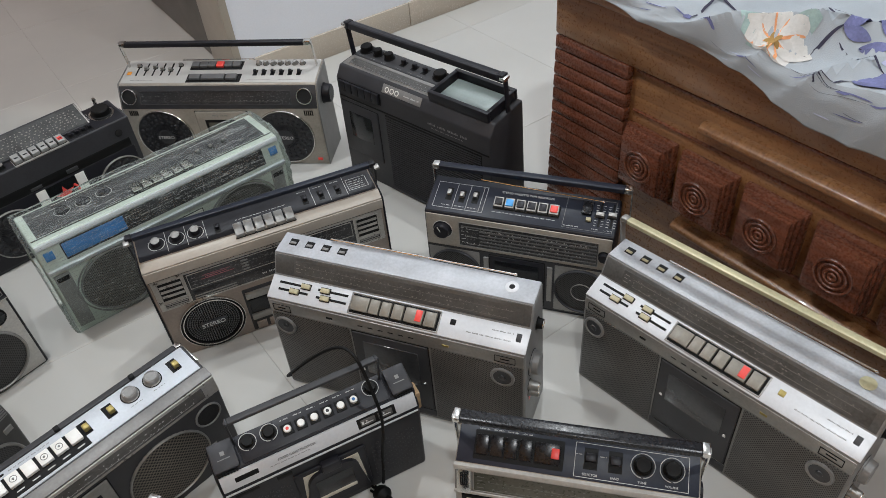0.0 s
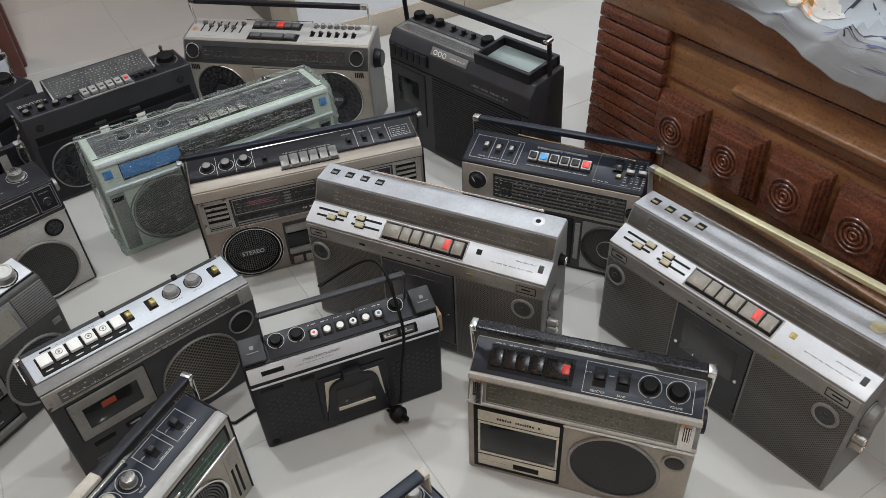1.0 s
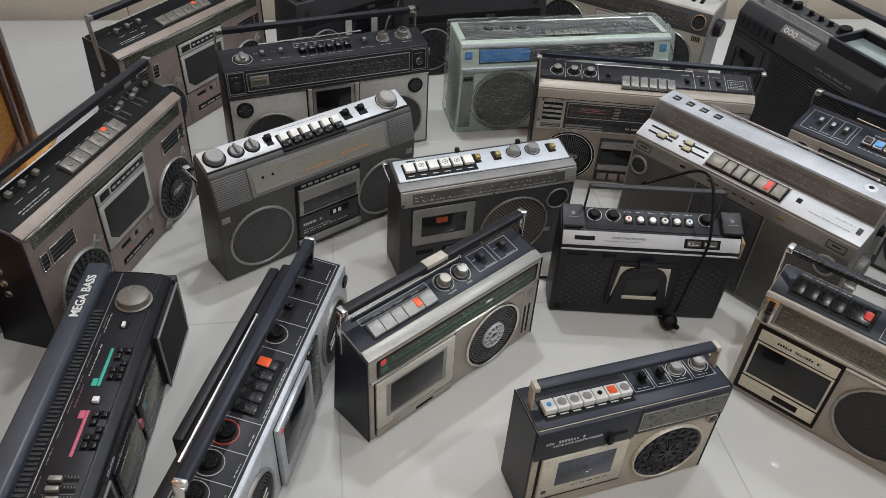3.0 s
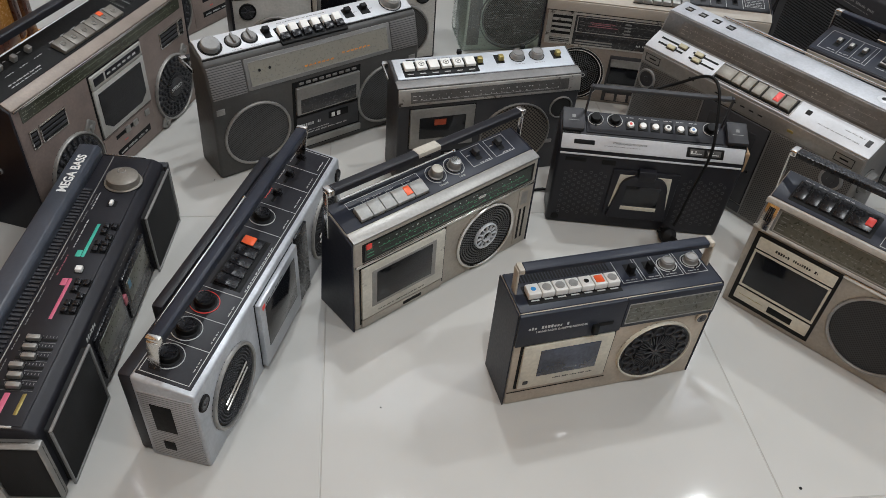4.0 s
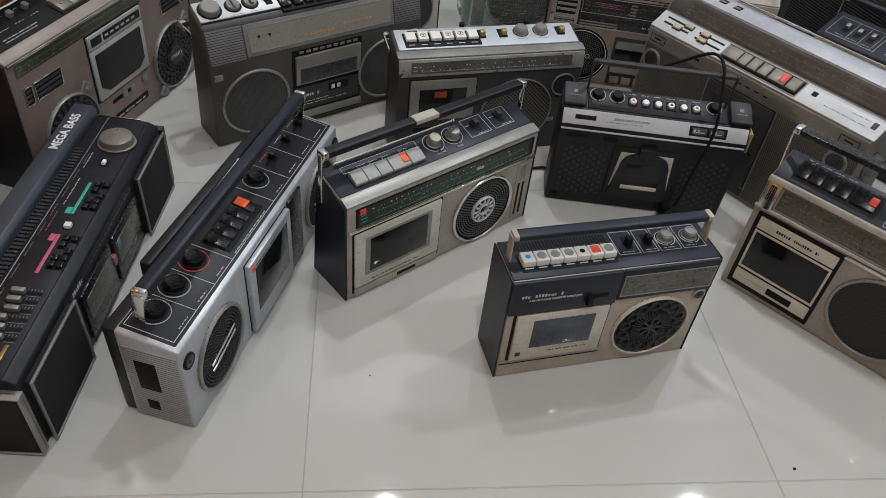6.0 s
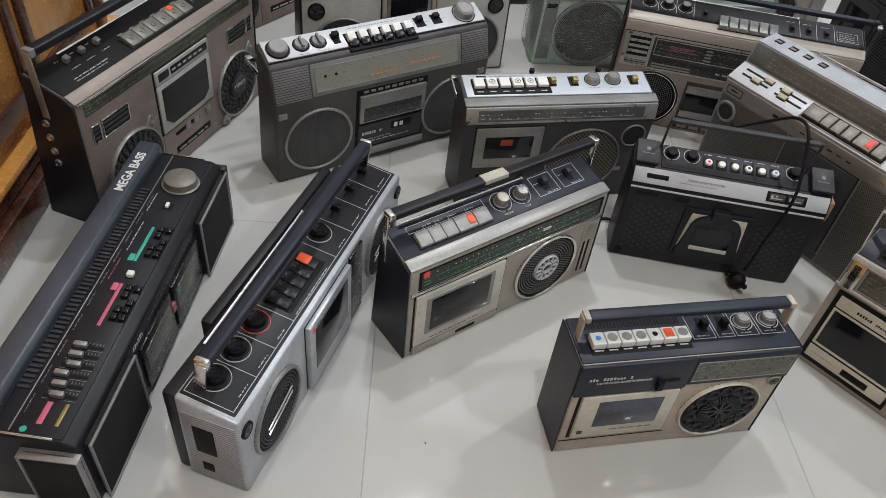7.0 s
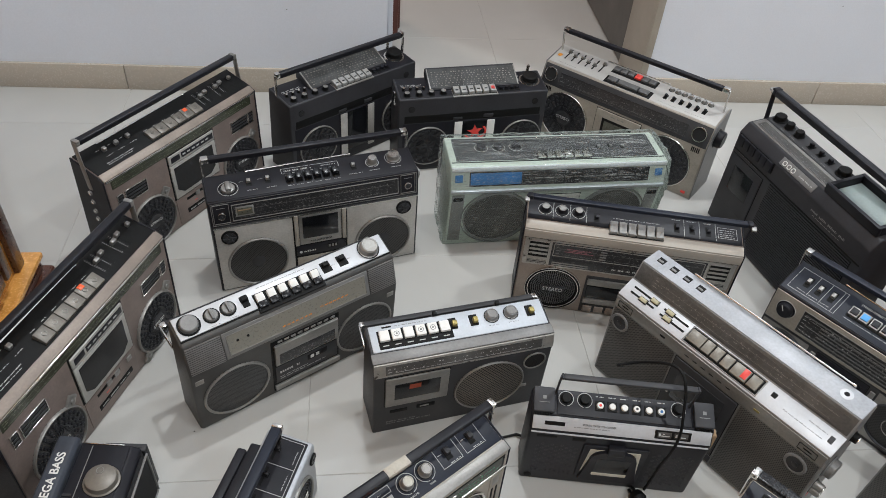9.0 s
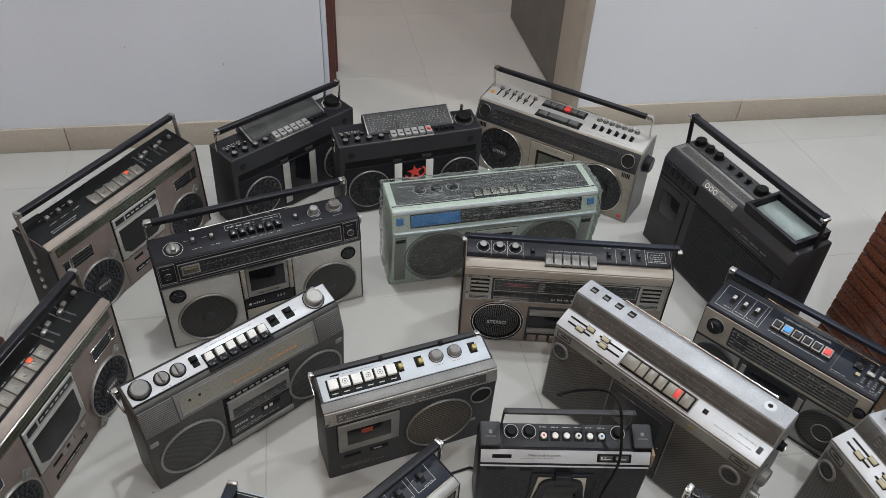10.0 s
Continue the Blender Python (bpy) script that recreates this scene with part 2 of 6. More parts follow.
def bm_tube(points, r, n=10):
    """A round rod along a line of points."""
    bm = bmesh.new()
    pts = [Vector(p) for p in points]
    rings = []
    for i, p in enumerate(pts):
        d = (pts[min(i + 1, len(pts) - 1)] - pts[max(i - 1, 0)]).normalized()
        side = d.cross(Vector((0, 0, 1)))
        side = d.cross(Vector((0, 1, 0))).normalized() if side.length < 0.1 else side.normalized()
        up = side.cross(d)
        rings.append([bm.verts.new(p + r * (side * math.cos(2 * math.pi * k / n) + up * math.sin(2 * math.pi * k / n))) for k in range(n)])
    for a, b in zip(rings, rings[1:]):
        for k in range(n):
            bm.faces.new((a[k], a[(k + 1) % n], b[(k + 1) % n], b[k]))
    bm.faces.new(rings[0][::-1])
    bm.faces.new(rings[-1])
    return bm


def bm_prism(outline, x0, x1, bevel=0.004, seg=3, grow=0.0):
    """An outline in (y, z), pulled along x, with rounded edges; grow: how much longer the top is than the foot at each end."""
    bm = bmesh.new()
    top = max(z for _, z in outline)
    a = [bm.verts.new((x0 - grow * (z / top - 1), y, z)) for y, z in outline]
    b = [bm.verts.new((x1 + grow * (z / top - 1), y, z)) for y, z in outline]
    n = len(outline)
    bm.faces.new(a)
    bm.faces.new(b[::-1])
    for i in range(n):
        bm.faces.new((a[(i + 1) % n], a[i], b[i], b[(i + 1) % n]))
    bmesh.ops.recalc_face_normals(bm, faces=bm.faces)
    if bevel:
        bmesh.ops.bevel(bm, geom=list(bm.edges), offset=bevel, segments=seg, affect="EDGES", profile=0.5)
    return bm


def bm_join(parts):
    """Several bmeshes in one."""
    out = bmesh.new()
    for bm in parts:
        me = bpy.data.meshes.new("piece")
        bm.to_mesh(me)
        bm.free()
        out.from_mesh(me)
        bpy.data.meshes.remove(me)
    return out


def moved(bm, m):
    bmesh.ops.transform(bm, matrix=m, verts=bm.verts)
    return bm


MESHES = {}


def mesh_of(name, bm, mat, smooth=True):
    me = bpy.data.meshes.new(name)
    bm.to_mesh(me)
    bm.free()
    me.materials.append(mat)
    if smooth:
        for p in me.polygons:
            p.use_smooth = True
        me.set_sharp_from_angle(angle=radians(35))
    return me


def part(name, bm, mat, parent, label="", m=None):
    """One mesh object under a thing or a part."""
    ob = new(name, bm if isinstance(bm, bpy.types.Mesh) else mesh_of(name, bm, M[mat] if isinstance(mat, str) else mat))
    ob.parent = parent
    if m is not None:
        ob.matrix_basis = m
    return tagged(ob, label)


def shared(key, make, mat):
    """A mesh built once for pieces that are alike."""
    k = (key, mat)
    if k not in MESHES:
        MESHES[k] = mesh_of(str(key[0]), make(), M[mat])
    return MESHES[k]


def thing(name, label, category, m=None, group="", kind=""):
    ob = new(name)
    ob.empty_display_size = 0.05
    if m is not None:
        ob.matrix_world = m
    return tagged(ob, label, category, group, kind)


def solid(name, bm, mat, label, category, m=None, kind="", group=""):
    ob = new(name, mesh_of(name, bm, M[mat]))
    if m is not None:
        ob.matrix_world = m
    return tagged(ob, label, category, group, kind)


# ---- the room ----
WALL_B, WALL_A0, WALL_A1, WALL_B0 = 2.0635, -1.45, 3.1, -2.2
DOOR_A0, DOOR_A1, THICK = -0.055, 0.78, 0.21
NORTH = ROOM @ pose(0.3, WALL_B, 0, 0, 0, -1.25) @ pose(-0.3, -WALL_B, 0)  # the far wall runs slightly out of line with the tiles
solid("ground", bm_box(-8, -8, -0.12, 8, 8, -0.0008), "grout", "pale cement bed and joints under the floor tiles", "floor", ROOM, "structure")


def wall(name, a0, b0, a1, b1, z0=0.0, z1=CEILING, label="white painted plaster wall with small specks", m=ROOM):
    return solid(name, bm_box(a0, b0, z0, a1, b1, z1), "wall", label, "wall", m, "structure")


wall("wall_north_1", WALL_A0 - 0.2, WALL_B, DOOR_A0, WALL_B + THICK, m=NORTH)
wall("wall_north_2", DOOR_A1, WALL_B, WALL_A1 + 0.2, WALL_B + THICK, m=NORTH)
wall("wall_north_3", DOOR_A0, WALL_B, DOOR_A1, WALL_B + THICK, 2.1, m=NORTH)
wall("wall_west", WALL_A0 - 0.2, WALL_B0, WALL_A0, WALL_B + 0.1)
wall("wall_east", WALL_A1, WALL_B0, WALL_A1 + 0.2, WALL_B)
wall("wall_south", WALL_A0 - 0.2, WALL_B0 - 0.2, WALL_A1 + 0.2, WALL_B0)
wall("wall_corridor_1", -1.6, 5.0, 2.4, 5.2)
wall("wall_corridor_2", -1.7, WALL_B + THICK, -1.5, 5.2)
wall("wall_corridor_3", 2.2, WALL_B + THICK, 2.4, 5.2)
solid("ceiling", bm_box(-1.8, -2.5, CEILING, 3.4, 5.3, CEILING + 0.12), "ceiling", "plain white ceiling", "ceiling", ROOM, "structure")
for a, b in LAMPS:
    fix = thing("ceiling_light", "round recessed ceiling downlight, switched on; three of the five are added", "lamp", ROOM @ pose(a, b, CEILING - 0.012), "ceiling downlights")
    part("trim_ring", bm_ring(0.105, 0.083, 0.012), "white", fix)


def skirting(name, a0, a1, b, h=0.081):
    root = thing(name, "beige glazed skirting tiles along the wall foot", "skirting", NORTH, kind="structure")
    u = a0
    while u < a1 - 0.01:
        w = min(0.6, a1 - u)
        part("tile", bm_box(u + 0.001, b - 0.011, 0.0, u + w - 0.001, b, h, 0.002), "skirting", root)
        u += w


skirting("baseboard_1", -1.45, DOOR_A0 - 0.002, WALL_B)
skirting("baseboard_2", DOOR_A1 + 0.002, 3.1, WALL_B)
for a, z in ((-0.62, 0.33), (-0.95, 0.42), (-0.35, 0.27), (-0.7, 0.62), (1.35, 0.34), (1.62, 0.29), (1.2, 0.52), (2.0, 0.4)):
    solid("wall_chip", moved(bm_lathe([(0.0016, 0), (0.0011, 0.0005)], 7), NORTH @ pose(a, WALL_B - 0.0002, z, 90)), "rubber", "small dark chip in the white wall paint", "chip", None, "", "chips in the wall paint")
# doorway: reveal, brown frame edge, grey leaf standing open
jamb = thing("door_frame", "beige lined doorway with a dark brown frame edge", "door frame", NORTH, kind="structure")
part("reveal", bm_box(DOOR_A1 - 0.018, WALL_B - 0.004, 0, DOOR_A1 - 0.001, WALL_B + THICK + 0.004, 2.1, 0.003), "jamb", jamb)
part("plaster_bead", bm_box(DOOR_A0 + 0.001, WALL_B + 0.02, 0, DOOR_A0 + 0.017, WALL_B + THICK, 2.1, 0.003), "wall", jamb, "white plastered edge")
part("frame_edge", bm_box(DOOR_A0 - 0.03, 2.45, 0, -0.008, 2.53, 2.1, 0.004), "frame_brown", jamb, "dark brown frame edge")
part("frame_lip", bm_box(DOOR_A0 - 0.03, 2.534, 0, 0.002, 2.62, 2.1, 0.004), "frame_brown", jamb)
part("worn_corner", bm_box(DOOR_A1 - 0.02, WALL_B - 0.006, 0, DOOR_A1 + 0.004, WALL_B - 0.001, 2.1, 0.0015), "jamb", jamb)
leaf = thing("door_1", "plain dark grey door standing open into the corridor", "door", NORTH, kind="structure")
part("leaf", bm_box(0.775, 2.262, 0.008, 0.812, 3.0, 2.06, 0.003), "door_grey", leaf)
part("leaf_edge", bm_box(0.7735, 2.2575, 0.008, 0.8135, 2.2605, 2.06, 0.001), "jamb", leaf, "pale raw edge of the leaf")


# ---- radios ----
class Radio:
    """A body pulled from a side outline. Its faces are numbered up the front and over the top;
    u runs along a face from its left end, v up it, both in millimetres."""

    def __init__(self, name, label, x, y, yaw, w, outline, body, grow=0.0, bevel=0.004, category="radio"):
        self.root = thing(name, label, category, pose(x, y, 0, 0, 0, yaw), "vintage radios on the floor")
        self.w, self.p = w, outline
        self.body = part("body", bm_prism(outline, -w / 2, w / 2, bevel, 3, grow), body, self.root)
        self.printing, self.laid, self.wells = {}, [], 0

    def at(self, f, u=0, v=0, n=0, turn=0):
        if f in ("L", "R"):  # the ends: u from the front back, v up
            k = 1 if f == "R" else -1
            m = Matrix(((0, 0, k, k * self.w / 2), (k, 0, 0, u / 1000), (0, 1, 0, v / 1000), (0, 0, 0, 1)))
            return m @ pose(0, 0, n / 1000, 0, 0, turn)
        (y0, z0), (y1, z1) = self.p[f], self.p[f + 1]
        d = Vector((0, y1 - y0, z1 - z0)).normalized()
        x = Vector((1, 0, 0))
        m = Matrix((x, d, x.cross(d))).transposed().to_4x4()
        m.translation = (-self.w / 2, y0, z0)
        return m @ pose(u / 1000, v / 1000, n / 1000, 0, 0, turn)

    def lift(self, f, u, v):
        """How far the panels already laid stand proud at a point of a face."""
        return max([h for g, a, b, c, d, h in self.laid if g == f and a <= u <= c and b <= v <= d] + [0])

    def ends(self, mat, t=0.003, shrink=0.0):
        """Side pieces over both ends of the body."""
        for s in (-1, 1):
            x = s * self.w / 2
            part("side_panel", bm_prism([(y, z) for y, z in self.p], min(x, x + s * t), max(x, x + s * t), 0.0012, 1), mat, self.root)

    def row(self, n, u0, u1):
        return [u0 + (u1 - u0) * i / (n - 1) for i in range(n)]

    def toggle(self, f, u, v, mat="black", w=9, l=16, h=7, k=0.55):
        """A switch in its well."""
        self.plate("switch_well", f, u - w / 2 - 1, v - l / 2 - 1, u + w / 2 + 1, v + l / 2 + 1, 0.4, "rubber", bevel=0)
        self.key(f, u, v + (k - 0.5) * l, w - 2, l * 0.42, h, mat, name="switch")

    def louvre(self, f, u0, v0, u1, v1, n=4, frame="steel", slat="black"):
        """A small vent: frame, dark well and slats."""
        self.plate("vent_well", f, u0, v0, u1, v1, 0.4, "rubber", bevel=0)
        self.rim("vent_frame", f, u0, v0, u1, v1, 2.2, 2.4, frame)
        for i in range(n):
            v = v0 + (v1 - v0) * (i + 1) / (n + 1)
            self.plate("vent_slat", f, u0 + 3, v - (v1 - v0) / n * 0.2, u1 - 3, v + (v1 - v0) / n * 0.2, 1.8, slat, bevel=0.0004)

    def plate(self, name, f, u0, v0, u1, v1, h, mat, label="", bevel=0.0012, base=-1.5, parent=None):
        """A panel h millimetres proud of the face."""
        h = round(max(h, self.lift(f, (u0 + u1) / 2, (v0 + v1) / 2) + 0.35), 2)
        self.laid.append((f, u0, v0, u1, v1, h))
        hw, hh = (u1 - u0) / 2000, (v1 - v0) / 2000
        me = shared(("panel", round(u1 - u0), round(v1 - v0), h, base, bevel), lambda: bm_box(-hw, -hh, base / 1000, hw, hh, h / 1000, bevel), mat)
        return part(name, me, mat, parent or self.root, label, self.at(f, (u0 + u1) / 2, (v0 + v1) / 2))

    def rim(self, name, f, u0, v0, u1, v1, t, h, mat, label=""):
        """A rectangular frame, t wide."""
        h = max(h, self.lift(f, (u0 + u1) / 2, v0 + t / 2) + 1)
        a, b, c, d, t, h = u0 / 1000, v0 / 1000, u1 / 1000, v1 / 1000, t / 1000, h / 1000
        bm = bm_join([bm_box(a, b, -0.001, c, b + t, h, 0.0008), bm_box(a, d - t, -0.001, c, d, h, 0.0008), bm_box(a, b + t, -0.001, a + t, d - t, h - 0.0003, 0.0008), bm_box(c - t, b + t, -0.001, c, d - t, h - 0.0003, 0.0008)])
        return part(name, bm, mat, self.root, label, self.at(f))

    def window(self, f, u0, v0, u1, v1, door="silver", glassy="window", pad=10, low=14, h=4, bevel=0.002):
        """A cassette door with a smoked window and the slot round it."""
        self.plate("door_slot", f, u0 - 2, v0 - 2, u1 + 2, v1 + 2, 0.6, "rubber")
        d = self.plate("cassette_door", f, u0, v0, u1, v1, h, door, "", bevel)
        hw, hh = (u1 - u0) / 2000 - pad / 1000, ((v1 - v0) - pad - low) / 2000
        off = (low - pad) / 2000
        part("window", bm_box(-hw, -hh + off, 0, hw, hh + off, (h + 0.8) / 1000, 0.001), glassy, d, "smoked clear window")
        return d

    def knob(self, f, u, v, r, h, mat="black", cap=None, flutes=True, skirt=None, name="knob", line=False):
        if skirt:
            me = shared(("knob_scale", skirt), lambda: bm_ring(skirt / 1000, (skirt - 1.0) / 1000, 0.0008, 28), "print")
            part("knob_scale", me, "print", self.root, "", self.at(f, u, v, self.lift(f, u, v)))
            self.plate("scale_gap", f, u - 1.5, v - skirt - 1, u + 1.5, v - skirt + 2.5, 0.9 + self.lift(f, u, v), "black", bevel=0)
        r_, h_ = r / 1000, h / 1000
        # flat black disc paints the shade round the knob's foot
        part("knob_gap", shared(("knob_gap", r), lambda: bm_lathe([(r_ * 1.12 + 0.0014, -0.001), (r_ * 1.12 + 0.0014, 0.0)], 28), "rubber"), "rubber", self.root, "", self.at(f, u, v, self.lift(f, u, v) + 0.45))
        pts = [(r_ * 1.12, -0.001), (r_ * 1.12, h_ * 0.18), (r_, h_ * 0.24), (r_ * 0.94, h_ * 0.9), (r_ * 0.84, h_)]
        k = part(name, shared(("knob", r, h, flutes), lambda: bm_lathe(pts, 36, flutes, 0.035), mat), mat, self.root, "", self.at(f, u, v, 0, (u * 37 + v * 11) % 90 - 45))
        if cap:
            part("cap", shared(("cap", r, h), lambda: bm_join([bm_ring(r_ * 0.84, r_ * 0.62, h_ + 0.0011, 28), bm_lathe([(r_ * 0.63, h_ - 0.001), (r_ * 0.63, h_ + 0.0005)], 28)]), cap), cap, k)
        if line:
            part("pointer", shared(("pointer", r, h), lambda: bm_box(-0.0008, r_ * 0.1, h_ - 0.001, 0.0008, r_ * 0.85, h_ + 0.0008), "print"), "print", k)
        return k

    def key(self, f, u, v, w, l, h, mat="silver", spot=None, slope=0.0, name="key"):
        def make():
            bm = bm_box(-w / 2000, -l / 2000, -0.001, w / 2000, l / 2000, h / 1000, 0.0011)
            for q in bm.verts:
                if q.co.z > h / 2000:
                    q.co.z += slope / 1000 * (q.co.y / (l / 1000))
            return bm

        self.wells += 1
        deep = 0.35 + 0.03 * (self.wells % 9)
        part("key_well", shared(("key_well", w, l), lambda: bm_box(-w / 2000 - 0.0014, -l / 2000 - 0.0014, -0.001, w / 2000 + 0.0014, l / 2000 + 0.0014, 0), "rubber"), "rubber", self.root, "", self.at(f, u, v, self.lift(f, u, v) + deep))
        k = part(name, shared(("key", w, l, h, slope), make, mat), mat, self.root, "", self.at(f, u, v))
        if spot:
            part("spot", shared(("spot", w, l, h), lambda: bm_box(-w / 3200, -l / 3600, h / 1000 - 0.001, w / 3200, l / 3600, h / 1000 + 0.0006, 0.0004), spot), spot, k)
        return k

    def dot(self, f, u, v, r, h, mat, name="stud", parent=None):
        h = max(h, self.lift(f, u, v) + 0.8)
        return part(name, shared(("stud", r, h), lambda: bm_lathe([(r / 1000, -0.001), (r / 1000, h / 1000 * 0.7), (r / 1200, h / 1000)], 20), mat), mat, parent or self.root, "", self.at(f, u, v))

    def slider(self, f, u, v, length, along="v", pos=0.6, knob="steel", kw=7, kl=5, kh=7, slot=4):
        """A slot with its sliding knob."""
        if along == "v":
            self.plate("slot", f, u - slot / 2, v - length / 2, u + slot / 2, v + length / 2, 0.3, "rubber", bevel=0)
            self.key(f, u, v - length / 2 + pos * length, kw, kl, kh, knob, name="slider_knob")
        else:
            self.plate("slot", f, u - length / 2, v - slot / 2, u + length / 2, v + slot / 2, 0.3, "rubber", bevel=0)
            self.key(f, u - length / 2 + pos * length, v, kl, kw, kh, knob, name="slider_knob")

    def bars(self, f, rows, mat="print", h=0.0):
        """Printed strokes, (u, v, width, height) each, kept as one sheet a face and colour."""
        for u, v, w, t in rows:
            top = round(max(h, self.lift(f, u + w / 2, v + t / 2) + 0.2), 2)
            self.printing.setdefault((f, mat), []).append((u, v, w, t, top))

    def words(self, f, u, v, w, h=1.6, mat="print", seed=1):
        """A line of lettering too small to read, as a row of short strokes."""
        rnd = random.Random(seed + int(u * 7 + v * 13))
        x = 0.0
        while x < w:
            for _ in range(rnd.randint(3, 8)):
                k = min(rnd.uniform(0.55, 1.0) * max(h, 1.2) / 1.5, w - x)
                if k <= 0.1:
                    break
                tall = rnd.choice((h, h, h * 0.72))
                self.bars(f, [(u + x, v, k, tall)], mat)
                x += k + 0.45 * max(h, 1.2) / 1.6
            x += 1.1 * h

    def box_line(self, f, u0, v0, u1, v1, t=0.7, mat="print"):
        self.bars(f, [(u0, v0, u1 - u0, t), (u0, v1 - t, u1 - u0, t), (u0, v0, t, v1 - v0), (u1 - t, v0, t, v1 - v0)], mat)

    def dial(self, f, u0, v0, u1, v1, mat="dial", rows=4, seed=3, frame="chrome", ink="print", t=1.6, needle=0.55, ink2=None):
        """A tuning scale behind a clear pane, with its marks, pointer and frame."""
        rnd = random.Random(seed)
        self.plate("dial_scale", f, u0, v0, u1, v1, 0.8, mat, bevel=0)
        H = (v1 - v0) / (rows + 1)
        for r in range(rows):
            y = v0 + H * (r + 0.75)
            pen = ink2 if ink2 and r == rows - 1 else ink
            lead = rnd.uniform(8, 30)
            self.bars(f, [(u0 + 4, y + 0.4, lead * 0.4, 1.1)], pen)
            x = u0 + lead
            stop = u1 - rnd.uniform(6, 30)
            if r % 2 == 0:
                self.bars(f, [(x, y - H * 0.2, stop - x, 0.35)], pen)
            while x < stop:
                k = rnd.choice((0.5, 0.5, 1.6, 2.6))
                self.bars(f, [(x, y, k, min(H * 0.34, 1.6) if k > 1 else min(H * 0.25, 1.1))], pen)
                x += rnd.uniform(4, 16)
        if needle:
            self.bars(f, [(u0 + needle * (u1 - u0), v0 + 1, 0.9, v1 - v0 - 2)], "pale_orange", self.lift(f, u0 + 1, v0 + 1) + 0.4)
        if frame:
            self.rim("dial_frame", f, u0 - t, v0 - t, u1 + t, v1 + t, t, 2.6, frame)

    def speaker(self, f, u, v, r, style="mesh", ring="chrome", rw=5, rh=4, mat=None, badge=None):
        s = part("speaker", bm_lathe([(r / 1000, -0.001), (r / 1000, 0.0006), (r / 1100, 0.0008)], 40), "rubber", self.root, "", self.at(f, u, v, self.lift(f, u, v)))
        R = (r - rw) / 1000
        if ring:
            part("trim_ring", shared(("trim_ring", r, rw, rh), lambda: bm_ring(r / 1000, R, rh / 1000, 48), ring), ring, s)
        if style == "mesh":
            g = part("grille", shared(("dome_grille", r, rw), lambda: bm_lathe([(R, 0.0004), (R, 0.0012), (R * 0.7, 0.0028), (R * 0.3, 0.0036), (R * 0.05, 0.0038)], 40), mat or "perf"), mat or "perf", s)
        elif style == "cloth":
            g = part("grille", shared(("cloth_grille", r, rw), lambda: bm_lathe([(R, 0.0004), (R, 0.001), (R * 0.5, 0.0016), (R * 0.05, 0.0017)], 40), mat or "cloth"), mat or "cloth", s)
        elif style == "deep":
            g = part("grille", shared(("deep_grille", r, rw), lambda: bm_lathe([(R, 0.0004), (R, 0.001), (R * 0.5, 0.0016), (R * 0.05, 0.0017)], 40), "perf"), "perf", s)
            part("dust_cap", shared(("dust_cap", r), lambda: bm_lathe([(R * 0.26, 0.001), (R * 0.24, 0.002), (R * 0.14, 0.0032), (R * 0.03, 0.0035)], 28), "dark"), "dark", s)
        elif style == "cone":
            g = part("cone", shared(("speaker_cone", r, rw), lambda: bm_lathe([(R, 0.003), (R * 0.9, 0.0032), (R * 0.55, 0.001), (R * 0.45, 0.0012), (R * 0.35, 0.0042), (R * 0.05, 0.005)], 36), mat or "cone"), mat or "cone", s)
        elif style == "studs":
            def studs():
                out = []
                k = max(4, int(R / 0.0042))
                for j in range(1, k):
                    rr = R * j / k
                    n = max(6, int(2 * math.pi * rr / 0.0046))
                    for i in range(n):
                        a = 2 * math.pi * (i + 0.5 * (j % 2)) / n
                        out.append(moved(bm_lathe([(0.0016, 0.001), (0.0011, 0.003)], 5), pose(rr * math.cos(a), rr * math.sin(a), 0)))
                return bm_join(out)

            g = part("grille", shared(("stud_grille", r, rw), studs, mat or "dark"), mat or "dark", s)
        else:  # cups: rings of round cups about a fluted centre
            def cups(rows=(1 if style == "cups1" else 2)):
                out = [bm_lathe([(R, 0.0002), (R, 0.003), (R * 0.97, 0.0034), (R * 0.93, 0.0022), (R * 0.5, 0.002), (R * 0.1, 0.002)], 48)]
                if rows == 1:
                    n, q = 15, R * 0.155
                    for i in range(n):
                        a = 2 * math.pi * i / n
                        out.append(moved(bm_ring(q, q * 0.78, 0.0055, 14), pose(R * 0.78 * math.cos(a), R * 0.78 * math.sin(a), 0)))
                else:
                    for j, (rr, q, n) in enumerate(((0.86, 0.075, 24), (0.7, 0.066, 22), (0.56, 0.05, 20))):
                        for i in range(n):
                            a = 2 * math.pi * (i + 0.5 * j) / n
                            out.append(moved(bm_lathe([(q * R, 0.0018), (q * R * 0.9, 0.005), (q * R * 0.55, 0.006), (q * R * 0.2, 0.0052)], 10), pose(rr * R * math.cos(a), rr * R * math.sin(a), 0)))
                n = 40
                for i in range(n):
                    a = 2 * math.pi * i / n
                    out.append(moved(bm_box(R * 0.3, -R * 0.012, 0.0015, R * (0.58 if rows == 1 else 0.46), R * 0.012, 0.006), pose(0, 0, 0, 0, 0, math.degrees(a))))
                for i in range(8 if rows == 1 else 0):
                    out.append(moved(bm_box(0, -R * 0.03, 0.0015, R * 0.32, R * 0.03, 0.0062, 0.0005, 1), pose(0, 0, 0, 0, 0, 45 * i)))
                return bm_join(out)

            g = part("grille", shared((style, r, rw), cups, mat or "cone"), mat or "cone", s)
            if style == "cups":
                part("hub", shared(("hub", r, rw), lambda: bm_lathe([(R * 0.3, 0.001), (R * 0.3, 0.006), (R * 0.26, 0.0072), (R * 0.2, 0.0066)], 28), "dark"), "dark", s)
